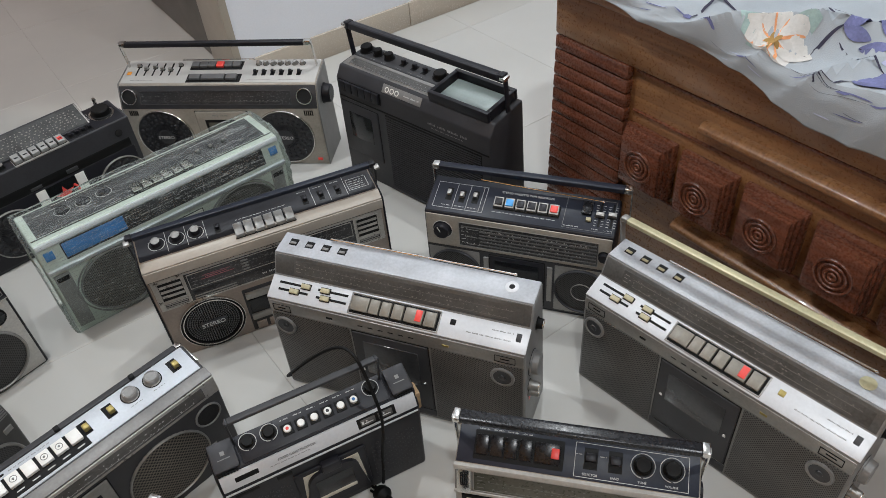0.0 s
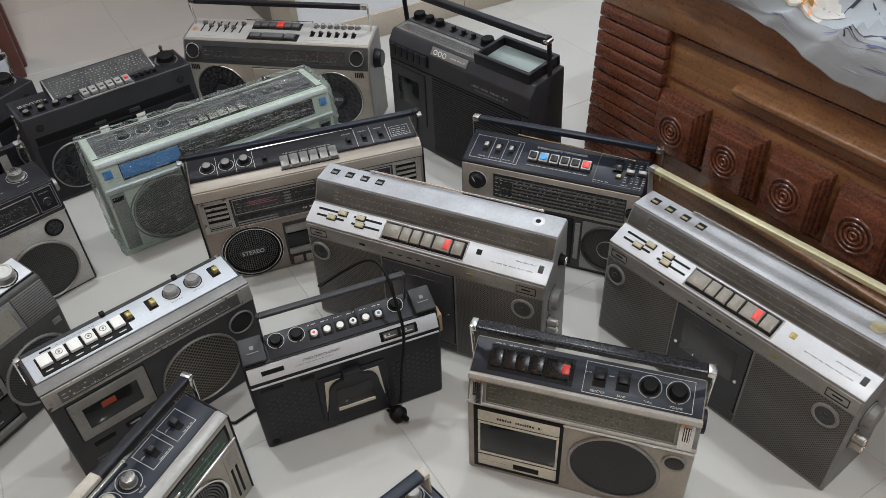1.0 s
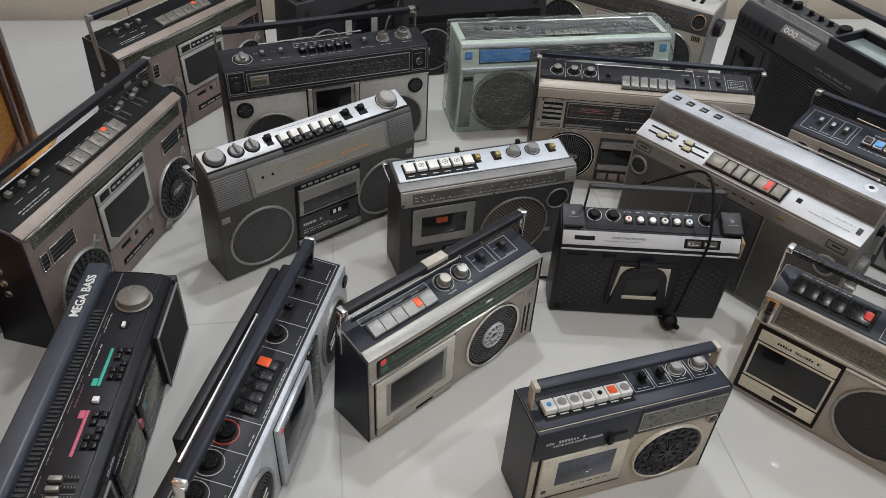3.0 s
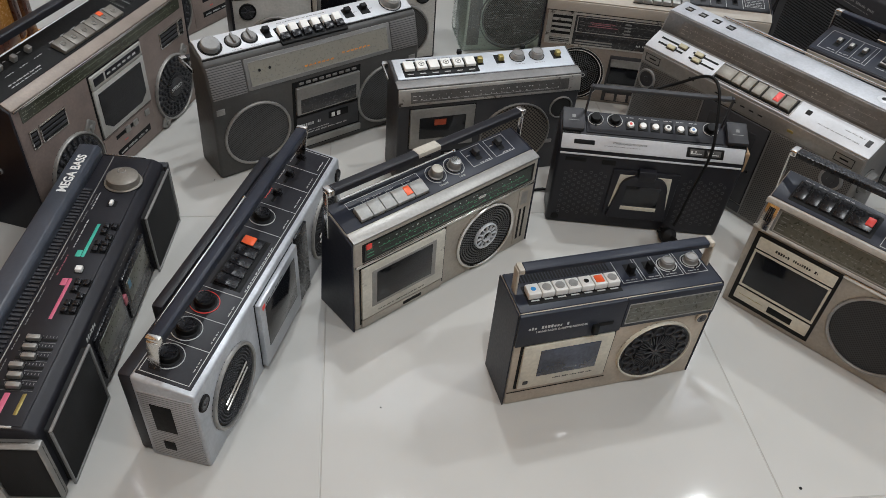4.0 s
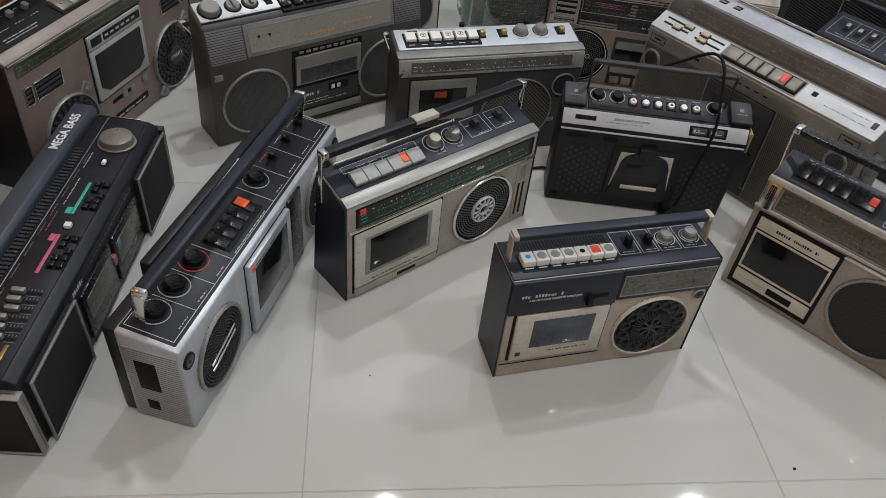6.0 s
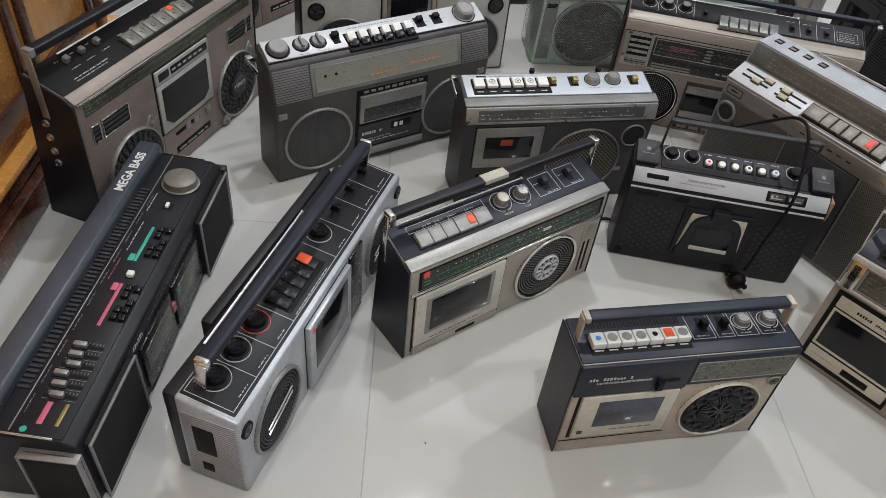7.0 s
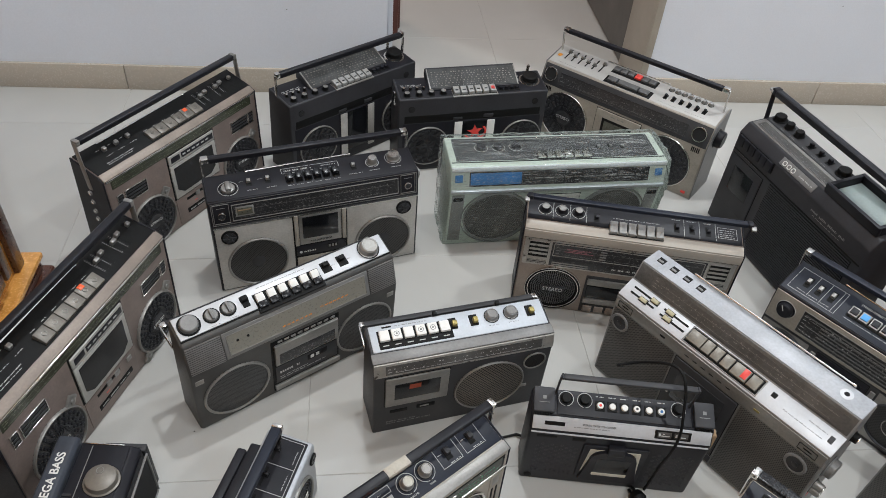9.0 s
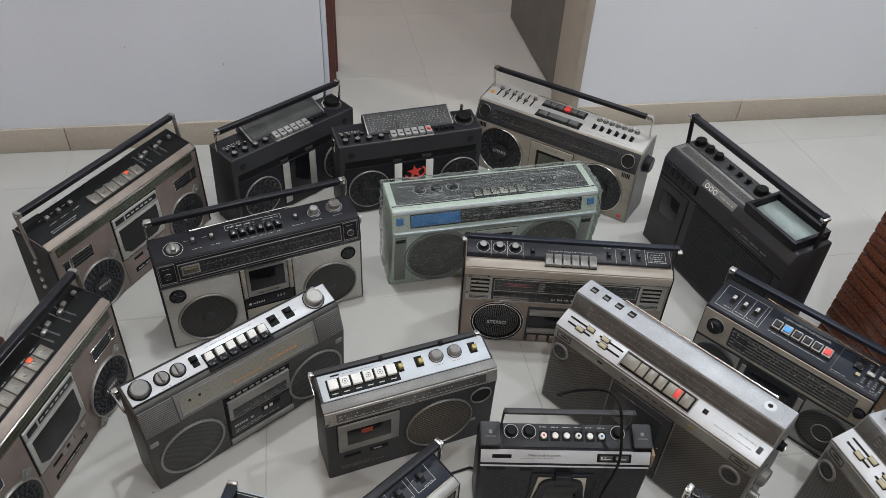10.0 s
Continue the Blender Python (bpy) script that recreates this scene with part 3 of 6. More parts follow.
        if badge:
            k = 1.45 if style == "studs" else 1.0
            part("badge", bm_box(-R * 0.34 * k, -R * 0.1 * k, 0.003, R * 0.34 * k, R * 0.1 * k, 0.0066, 0.0006), "dark", s)
            text_on(badge, R * 0.17 * k, "print", s, pose(0, -R * 0.06 * k, 0.0068))
        return s

    def handle(self, y, z, mat="black", arm="chrome", u0=4, u1=None, pivot=None, thick=9, deep=16, tip=16, y1=None, z1=None, arm_w=9, label="", tilt=0):
        """A carrying handle: two flat arms from the ends of the body to a long grip."""
        u1 = u1 if u1 is not None else self.w * 1000 - 4
        py, pz = pivot or (y, self.p[-2][1] - 0.03)
        h = part("handle", bm_prism([(-deep / 2000, -thick / 2000), (-deep / 2000, thick / 2600), (-deep / 3600, thick / 2000), (deep / 3600, thick / 2000), (deep / 2000, thick / 2600), (deep / 2000, -thick / 2000)], (u0 + tip) / 1000 - self.w / 2, (u1 - tip) / 1000 - self.w / 2, 0.001, 2), mat, self.root, label)
        h.matrix_basis = pose(0, y, z, tilt)
        back = h.matrix_basis.inverted()
        for u, s in ((u0, 1), (u1, -1)):
            x = u / 1000 - self.w / 2
            top = Vector((0, y, z))
            foot = Vector((0, py, pz))
            d = foot - top
            ang = math.degrees(math.atan2(d.z, d.y))
            L = d.length
            a = bm_join([moved(bm_box(-0.001, -arm_w / 2000, -0.0016, L, arm_w / 2000, 0.0016, 0.0012), Matrix.Translation(top) @ pose(0, 0, 0, ang, 0, 0) @ Matrix(((0, 0, 1, 0), (1, 0, 0, 0), (0, 1, 0, 0), (0, 0, 0, 1)))),
                         bm_box(min(0, s * tip / 1000), y - deep / 1900, z - thick / 1900, max(0, s * tip / 1000), y + deep / 1900, z + thick / 1850, 0.002)])
            part("arm", moved(a, Matrix.Translation((x, 0, 0))), arm, h, "", back)
        return h

    def antenna(self, f, u0, v0, u1, v1, n=3, r=1.6):
        """A telescopic aerial lying on a face, with its tip."""
        a, b = Vector((u0 / 1000, v0 / 1000, n / 1000)), Vector((u1 / 1000, v1 / 1000, n / 1000))
        p = part("aerial", bm_tube([a, a.lerp(b, 0.5)], r / 1000), "chrome", self.root, "chromed telescopic aerial, folded down", self.at(f))
        part("thin_section", bm_tube([a.lerp(b, 0.5), b], r / 1400), "chrome", p)
        part("tip", moved(bm_lathe([(0.001, -0.0025), (0.0028, -0.001), (0.0028, 0.001), (0.001, 0.0025)], 12), Matrix.Translation(b)), "chrome", p)

    def finish(self):
        """Lay down the printed strokes."""
        for (f, mat), rows in self.printing.items():
            bm = bmesh.new()
            for u, v, w, t, h in rows:
                q = [(u, v), (u + w, v), (u + w, v + t), (u, v + t)]
                lo = [bm.verts.new((x / 1000, y / 1000, h / 1000 - 0.0005)) for x, y in q]
                hi = [bm.verts.new((x / 1000, y / 1000, h / 1000)) for x, y in q]
                bm.faces.new(hi)
                for i in range(4):
                    bm.faces.new((lo[i], lo[(i + 1) % 4], hi[(i + 1) % 4], hi[i]))
            tagged(part("printing", bm, mat, self.root, "", self.at(f)), kind="stuff")


def text_on(words, size, mat, parent, m, depth=0.0004, bold=0.0):
    """Readable words in the built-in font, as a mesh."""
    cu = bpy.data.curves.new("lettering", "FONT")
    cu.body, cu.size, cu.align_x, cu.extrude, cu.offset = words, size, "CENTER", depth, bold
    tmp = bpy.data.objects.new("lettering", cu)
    me = bpy.data.meshes.new_from_object(tmp)
    bpy.data.objects.remove(tmp)
    me.materials.clear()
    me.materials.append(M[mat])
    ob = new("lettering", me)
    ob.parent, ob.matrix_basis = parent, m
    return ob




# ---- bed with carved front ----
BED_A, BED_B = 1.07, 0.985
bed = thing("bed", "polished brown wooden bed base with carved square blocks", "bed", ROOM)
body = bm_box(BED_A, -1.95, 0.0, 2.95, BED_B, 0.50, 0.006)
for q in body.verts:
    if q.co.y > 0.9:
        q.co.y += 0.02 * (1 - q.co.z / 0.5)
part("body", body, "bed_wood", bed)
part("top_rail", bm_box(BED_A - 0.014, -1.96, 0.435, 2.96, BED_B + 0.006, 0.525, 0.006), "bed_wood", bed)
part("rail_lip", bm_box(BED_A - 0.022, -1.96, 0.525, 2.96, BED_B + 0.01, 0.545, 0.008, 3), "bed_wood", bed)
for i in range(14):
    z = 0.03 + 0.029 * i
    part("slat", moved(bm_box(-0.016, 0.8, -0.0135, 0.004, 1.006 - 0.02 * z / 0.45, 0.0135, 0.004), pose(BED_A, 0, z + 0.0135, 0, 5, 0)), "bed_dark", bed)
for i in range(15):
    c = 0.738 - 0.131 * i
    block = part("carved_block", bm_box(BED_A - 0.012, c - 0.0575, 0.198, BED_A + 0.002, c + 0.0575, 0.322, 0.002), "bed_dark", bed)
    for a0, k in ((0.021, 0.053), (0.029, 0.049), (0.036, 0.045)):
        part("moulded_step", bm_box(BED_A - a0, c - k, 0.26 - k - 0.004, BED_A - a0 + 0.01, c + k, 0.26 + k + 0.004, 0.002), "bed_dark", block)
    for r in (0.033, 0.024, 0.0155, 0.008):
        part("turned_ring", bm_ring(r, r - 0.005, 0.005, 32), "bed_dark", block, "", pose(BED_A - 0.035, c, 0.26, 0, -90, 0))
for z, start in ((0.383, 0.635), (0.155, 0.66)):
    for k in range(2):
        b1 = start - k * 1.15
        part("drawer_handle", bm_prism([(-0.012, -0.011), (-0.022, -0.003), (-0.022, 0.006), (-0.012, 0.012), (0.004, 0.012), (0.004, -0.011)], -0.5, 0.5, 0.003), "bed_wood", bed, "", pose(BED_A, b1 - 0.5, z, 0, 0, -90))
for z in (0.425, 0.345, 0.185):
    part("moulding", bm_box(BED_A - 0.005, -1.94, z, BED_A + 0.002, 0.79, z + 0.005, 0.002), "bed_dark", bed)


def hem(b):
    """Height of the sheet's lower edge along the bed."""
    if b > 0.83:
        return 0.556
    if b > 0.57:
        return 0.523 + (b - 0.57) * 0.127
    return max(0.484, 0.523 - (0.57 - b) * 0.32)


def crease(a, b):
    """Bunched folds: sharp ridges that run slantwise over the bed's edge."""
    h = 0.0
    for turn, across, along, size, seed in ((38, 7, 1.3, 0.036, 0.3), (58, 12, 2.2, 0.018, 4.1), (20, 19, 3.5, 0.006, 7.7)):
        c, q = math.cos(radians(turn)), math.sin(radians(turn))
        k = noise.noise(((a * c + b * q) * across, (b * c - a * q) * along, seed))
        h += size * (1 - min(1, abs(k) * 2.0)) ** 1.35
    return h


def cloth(s, t):
    """The sheet over the bed: s along the bed (0 at its far end), t from the middle of the bed over the edge to the hem."""
    b = 1.0 - 2.9 * s
    low = hem(b)
    edge = 0.72
    if t < edge:
        k = t / edge
        a = 2.9 - k * (2.9 - (BED_A - 0.02))
        z = 0.556 + crease(a, b) + 0.03 * (1 - k) - (0.008 if k > 0.97 else 0) * (k - 0.97) / 0.03
    else:
        k = (t - edge) / (1 - edge)
        f = crease(BED_A - 0.02 - 0.1 * k, b)
        a = BED_A - 0.024 - 0.012 * math.sin(min(1, k * 2) * math.pi / 2) - f * 0.35 * k
        z = 0.548 + f * (1 - k) + (low - 0.548) * k
    return Vector((a, b, z))


def bm_cloth(n=260, m=120):
    bm = bmesh.new()
    rows = [[bm.verts.new(cloth((i / n) ** 1.6, 0.55 * (j / m) ** 0.5 if j < m * 0.2 else 0.246 + 0.754 * (j / m - 0.2) / 0.8)) for j in range(m + 1)] for i in range(n + 1)]
    for i in range(n):
        for j in range(m):
            bm.faces.new((rows[i][j], rows[i][j + 1], rows[i + 1][j + 1], rows[i + 1][j]))
    bm.normal_update()
    if sum(f.normal.z for f in bm.faces) < 0:
        bmesh.ops.reverse_faces(bm, faces=bm.faces)
    return bm


M["sheet"] = material("washed_cotton_sheet", rgb(150, 156, 161), 0.85, vary=0.05, scale=6, fine=600, bump=0.1)
M["leaf_print"] = material("violet_leaf_print", rgb(98, 101, 140), 0.85, vary=0.25, scale=30)
M["pale_print"] = material("pale_leaf_print", rgb(170, 174, 202), 0.85, vary=0.1, scale=30)
M["petal_print"] = material("cream_petal_print", rgb(190, 188, 184), 0.85, vary=0.08, scale=40)
M["sage_print"] = material("sage_leaf_print", rgb(140, 160, 156), 0.85, vary=0.15, scale=30)
M["stem_print"] = material("dark_stem_print", rgb(50, 48, 66), 0.85)
M["ochre_print"] = material("ochre_stamen_print", rgb(150, 118, 66), 0.85)
M["rust_print"] = material("orange_line_print", rgb(214, 150, 105), 0.85)
sheet = thing("bed_sheet", "white cotton sheet printed with violet leaves and cream flowers", "bed sheet", ROOM)
sheet_ob = part("cloth", bm_cloth(), "sheet", sheet)
mod = sheet_ob.modifiers.new("thickness", "SOLIDIFY")
mod.thickness, mod.offset = 0.003, -1


def petal(mat, s, t, length, width, turn, lift=0.0018, n=14):
    """A printed petal or leaf that follows the cloth; turn in degrees on the sheet. Metres on the cloth are taken near the edge."""
    bm = bmesh.new()
    du, dt = 1 / 2.9, 1 / 2.6
    c, q = math.cos(radians(turn)), math.sin(radians(turn))
    left, right, mid = [], [], []
    for i in range(n + 1):
        k = i / n
        w = width / 2 * math.sin(math.pi * k) ** 0.8 + 0.0006
        for store, side in ((left, -1), (mid, 0), (right, 1)):
            x, y = k * length, side * w + 0.12 * length * math.sin(k * math.pi) * (0.5 - k)
            ss, tt = s + (x * c - y * q) * du, t + (x * q + y * c) * dt
            p, e = cloth(ss, tt), 0.004
            nrm = (cloth(ss + e, tt) - p).cross(cloth(ss, tt + e) - p).normalized()
            nrm = -nrm if nrm.z - nrm.x < 0 else nrm
            store.append(bm.verts.new(p + nrm * lift))
    for i in range(n):
        bm.faces.new((left[i], left[i + 1], mid[i + 1], mid[i]))
        bm.faces.new((mid[i], mid[i + 1], right[i + 1], right[i]))
    return part("printed_petal", bm, mat, sheet)


def flower(s, t, size, turn):
    """A printed blossom: broad overlapping petals, grey-green leaves behind, fine orange lines."""
    for i in range(4):
        petal("sage_print", s, t, size * 1.25, size * 0.5, turn + 100 + i * 62, 0.0006)
    for i in range(9):
        petal("petal_print", s, t, size * (0.75 + 0.4 * (i % 3) / 2), size * 0.62, turn + i * 40 + 9 * (i % 2), 0.0009 + 0.0001 * i)
    for i in range(9):
        petal("rust_print", s, t, size * (0.55 + 0.3 * (i % 2)), 0.0016, turn + 16 + i * 40, 0.0022)
    for i in range(5):
        petal("ochre_print", s, t, size * 0.24, size * 0.12, turn + i * 72, 0.0025)


rnd = random.Random(4)
for s, t, size, turn in ((0.157, 0.716, 0.05, 20), (0.36, 0.80, 0.06, 200), (0.6, 0.7, 0.06, 80)):
    flower(s, t, size, turn)
LEAVES = [(0.178, 0.69, 0.05, 300), (0.188, 0.675, 0.055, 330), (0.2, 0.715, 0.075, 320), (0.207, 0.70, 0.06, 20), (0.215, 0.785, 0.07, 350), (0.125, 0.78, 0.045, 80), (0.085, 0.755, 0.045, 60), (0.125, 0.695, 0.05, 10), (0.16, 0.67, 0.05, 340), (0.145, 0.84, 0.04, 30), (0.11, 0.72, 0.05, 100), (0.2, 0.76, 0.06, 40)]
for s, t, size, turn in LEAVES:
    for i in range(2):
        petal("leaf_print", s, t, size * (1 - 0.2 * i), size * 0.27, turn + 42 * i)
    petal("stem_print", s, t, size * 1.3, 0.003, turn + 170, 0.0018)
petal("stem_print", 0.172, 0.722, 0.13, 0.0045, 50, 0.0018)
for i in range(46):
    s, t = rnd.uniform(0.03, 0.32), rnd.uniform(0.58, 0.95)
    if abs(s - 0.163) < 0.022 and abs(t - 0.705) < 0.035:
        continue
    turn = rnd.uniform(0, 360)
    petal(("leaf_print", "pale_print", "pale_print")[i % 3], s, t, rnd.uniform(0.03, 0.055), rnd.uniform(0.009, 0.016), turn)
    if i % 3 == 0:
        petal("stem_print", s, t, rnd.uniform(0.05, 0.1), 0.0025, turn + rnd.uniform(-60, 60), 0.0018)

# ---- wardrobe ----
robe = thing("wardrobe", "honey-coloured wooden wardrobe with dark brown mouldings", "wardrobe", ROOM)
RA, RB = -0.86, 1.175
part("body", bm_box(-1.44, -2.1, 0.0, RA, RB, 2.2, 0.004), "wardrobe_wood", robe)
part("plinth", bm_join([bm_box(-1.43, -2.1, 0.0, RA + 0.045, RB + 0.05, 0.055, 0.008), bm_box(-1.43, -2.1, 0.055, RA + 0.03, RB + 0.035, 0.085, 0.012, 3)]), "wardrobe_dark", robe)
part("plinth_cap", bm_box(-1.43, -2.1, 0.085, RA + 0.034, RB + 0.04, 0.10, 0.005), "wardrobe_wood", robe)
part("corner_moulding", bm_box(RA - 0.004, RB - 0.03, 0.1, RA + 0.012, RB + 0.004, 2.18, 0.005), "wardrobe_dark", robe)
for b0, b1 in ((0.84, 1.105), (0.2, 0.82), (-0.44, 0.18)):
    d = part("door", bm_box(RA - 0.002, b0, 0.14, RA + 0.014, b1, 2.12, 0.004), "wardrobe_wood", robe)
    for b in (b0, b1 - 0.025):
        part("stile", bm_box(RA + 0.012, b, 0.14, RA + 0.022, b + 0.025, 2.12, 0.004), "wardrobe_dark", d)
    for z in (0.14, 2.085):
        part("rail", bm_box(RA + 0.012, b0 + 0.035, z, RA + 0.022, b1 - 0.035, z + 0.035, 0.004), "wardrobe_dark", d)


def radio_equaliser(x, y, yaw):
    """Silver three-speaker recorder with sliders and a row of small knobs."""
    r = Radio("stereo_radio", "champagne silver stereo radio cassette recorder with slider controls", x, y, yaw, 0.518, [(0, 0), (0, 0.163), (0.021, 0.224), (0.11, 0.243), (0.12, 0)], "warm")
    r.ends("mid")
    for u in (96, 418):
        r.speaker(0, u, 84, 77, "cups", "chrome", 4, 5, badge="STEREO")
    r.window(0, 194, 14, 330, 158, "warm", "rubber", 22, 60)
    r.plate("tape_window", 0, 222, 80, 302, 130, 5.4, "dial_olive", "", 0.006)
    r.words(0, 240, 146, 40, 3, "grey_print")
    r.plate("badge", 0, 490, 12, 503, 20, 1.5, "red")
    for u in (16, 480):
        for i in range(5):
            r.plate("vent_slat", 0, u + i * 5, 146, u + i * 5 + 3, 160, 1, "rubber", bevel=0)
    r.plate("dial_panel", 1, 2, 2, 516, 60, 1.5, "dark")
    r.dial(1, 56, 14, 452, 46, "dial_dark", 2, 2, "dark", "grey_print", needle=0)
    for u in (27, 487):
        r.speaker(1, u, 33, 21, "cloth", "chrome", 4, 5)
    r.plate("top_panel", 2, 3, 3, 515, 88, 1.0, "top_silver")
    for i, u in enumerate(r.row(6, 38, 150)):
        r.slider(2, u, 54, 46, "v", (0.75, 0.5, 0.62, 0.45, 0.4, 0.8)[i], "steel", 9, 6, 10)
    r.plate("key_bed", 2, 178, 51, 316, 82, 2.4, "rubber")
    for i, u in enumerate(r.row(6, 192, 301)):
        r.key(2, u, 66, 19, 18, 9, "red" if i == 3 else "mid_dark")
    r.plate("key_bed", 2, 180, 4, 322, 34, 2.4, "rubber")
    for u, w in ((203, 28), (251, 60), (299, 28)):
        r.key(2, u, 19, w, 18, 9, "mid_dark")
    for u in r.row(7, 356, 470):
        r.knob(2, u, 72, 6, 9, "steel", "chrome")
    for u in r.row(6, 355, 468):
        r.toggle(2, u, 38, "black", 9, 18, 10)
    r.plate("badge", 2, 12, 34, 24, 46, 2.2, "amber")
    for u in (30, 180, 340, 420):
        r.words(2, u, 12, 60, 1.5, "grey_print")
    r.knob("R", 60, 175, 24, 22, "black", None, True, name="tuning_knob")
    r.antenna(2, 150, 86, 340, 88, 4)
    r.handle(0.075, 0.305, "black", "chrome", 10, 508, (0.085, 0.236), 12, 15, 18)
    r.finish()


def radio_television(x, y, yaw):
    """Black radio recorder with a small television screen in its top."""
    r = Radio("television_radio", "dusty black portable radio cassette recorder with television screen", x, y, yaw, 0.464, [(0, 0), (0.004, 0.262), (0.02, 0.288), (0.113, 0.299), (0.12, 0)], "charcoal")
    r.window(0, 10, 70, 130, 205, "charcoal", "window", 22, 44, 3)
    r.words(0, 22, 214, 80, 1.6, "grey_print")
    r.plate("grille_bed", 0, 155, 14, 440, 212, 0.8, "rubber")
    for i in range(33):
        r.plate("grille_rib", 0, 157, 17 + i * 5.9, 438, 19.6 + i * 5.9, 2.6, "charcoal", bevel=0.0005)
    r.plate("band", 0, 4, 215, 460, 219, 1.2, "rubber")
    r.plate("foot_strip", 0, 150, 4, 450, 11, 2, "dark")
    r.plate("key_recess", 0, 8, 232, 146, 261, 0.5, "rubber", bevel=0)
    for u in r.row(6, 22, 132):
        r.key(0, u, 247, 20, 26, 6, "black")
    r.words(0, 290, 236, 110, 5, "grey_print", 5)
    r.words(0, 300, 228, 90, 2, "grey_print", 6)
    r.plate("name_plate", 1, 150, 6, 268, 26, 1.2, "mid")
    for i in range(3):
        part("ring_mark", shared(("ring_mark",), lambda: bm_ring(0.0062, 0.0042, 0.0008, 22), "white"), "white", r.root, "", r.at(1, 165 + i * 15, 15, 1.2))
    r.words(1, 215, 14, 46, 3)
    r.plate("dial_strip", 2, 6, 6, 284, 44, 1.0, "steel")
    r.dial(2, 20, 12, 276, 34, "dial", 2, 7, "steel", "grey_print", needle=0)
    r.plate("control_panel", 2, 6, 46, 284, 92, 1.2, "dark")
    for u, q in ((24, 15), (62, 11), (98, 11), (256, 16)):
        r.knob(2, u, 72, q, 15, "rubber")
    for u in (146, 180, 212):
        r.toggle(2, u, 70, "black", 12, 18, 12)
    for u in (24, 62, 98, 146, 180, 212):
        r.words(2, u - 8, 50, 16, 1.4, "grey_print")
    r.plate("screen_bed", 2, 288, -2, 450, 93, 3, "black")
    r.plate("screen", 2, 298, 8, 440, 84, 6, "screen", "grey television screen, switched off", 0.008)
    r.rim("screen_hood", 2, 288, -4, 450, 94, 9, 22, "black")
    r.handle(0.06, 0.372, "black", "black", 3, 461, (0.07, 0.262), 15, 19, 14, arm_w=13)
    for u in (3, 461):
        r.plate("chrome_cap", 2, u - 7, 38, u + 7, 56, 84, "chrome", base=77)
    r.finish()


def radio_wrapped(x, y, yaw):
    """Silver recorder still wound in clear film."""
    P = [(0, 0), (-0.02, 0.182), (-0.006, 0.239), (0.115, 0.24), (0.12, 0)]
    r = Radio("wrapped_radio", "silver stereo radio cassette recorder wound in crinkled clear film", x, y, yaw, 0.525, P, "green_silver")
    for u in (118, 407):
        r.speaker(0, u, 92, 80, "cloth", "mid", 3, 5, "perf_grey")
        part("outer_ring", shared(("outer_ring",), lambda: bm_ring(0.0865, 0.0845, 0.004, 56), "mid"), "mid", r.root, "", r.at(0, u, 92))
    for u in (6, 487):
        r.plate("grip_recess", 0, u, 16, u + 30, 168, 1, "mid")
        r.plate("grip_slot", 0, u + 3, 148, u + 27, 160, 1.8, "rubber")
    r.window(0, 210, 30, 318, 160, "silver", "window", 12, 40)
    r.plate("ledge", 0, 2, 176, 523, 184, 6, "bright_silver")
    r.plate("dial_window", 1, 44, 8, 482, 44, 1.4, "dial_dark")
    r.plate("blue_film", 1, 46, 12, 168, 42, 2.0, "blue_dark")
    r.words(1, 200, 24, 260, 3, "grey_print")
    for u in (19, 506):
        r.plate("blue_badge", 1, u - 9, 20, u + 9, 38, 2.4, "blue_dark")
    r.plate("top_edge", 1, 2, 47, 523, 57, 5, "white_silver")
    r.plate("edge_line", 2, 4, 14, 521, 17, 0.8, "rubber", bevel=0)
    r.plate("top_panel", 2, 16, 20, 508, 112, 1.4, "dark")
    for u in (82, 124, 166):
        r.knob(2, u, 70, 12, 9, "black", None, True, 16)
    for u in r.row(6, 219, 330):
        r.key(2, u, 32, 19, 26, 9, "chrome")
    for u in (370, 400, 430):
        r.toggle(2, u, 60, "steel")
    r.words(2, 360, 90, 110, 2)
    r.plate("cassette_flap", 2, 440, 34, 500, 84, 3, "charcoal")
    for v in (70, 76, 82):
        r.words(2, 444, v, 48, 1.8)
    r.words(2, 30, 88, 44, 2.4)
    r.antenna(2, 70, 96, 460, 100, 5)
    r.finish()
    # the film: a loose skin with pleats, open underneath
    bm = bm_prism([(-0.006, 0.002), (-0.032, 0.183), (-0.014, 0.246), (0.03, 0.252), (0.118, 0.25), (0.126, 0.002)], -0.271, 0.271, 0.008, 2)
    bmesh.ops.subdivide_edges(bm, edges=[e for e in bm.edges if e.calc_length() > 0.05], cuts=24, use_grid_fill=True)
    bmesh.ops.triangulate(bm, faces=bm.faces)
    bm.normal_update()
    for v in bm.verts:
        if v.co.z > 0.008:
            c = v.co
            end = max(0, abs(c.x) - 0.2) / 0.07
            v.co += v.normal * (noise.noise((c.x * 26, c.z * 60, c.y * 60)) * 0.003 + noise.noise((c.x * 70, c.y * 90, c.z * 90)) * 0.002 * (0.5 + end))
    film = part("film", bm, "film", r.root, "crinkled clear plastic film with glossy pleats and painted glints")
    film.visible_shadow = False


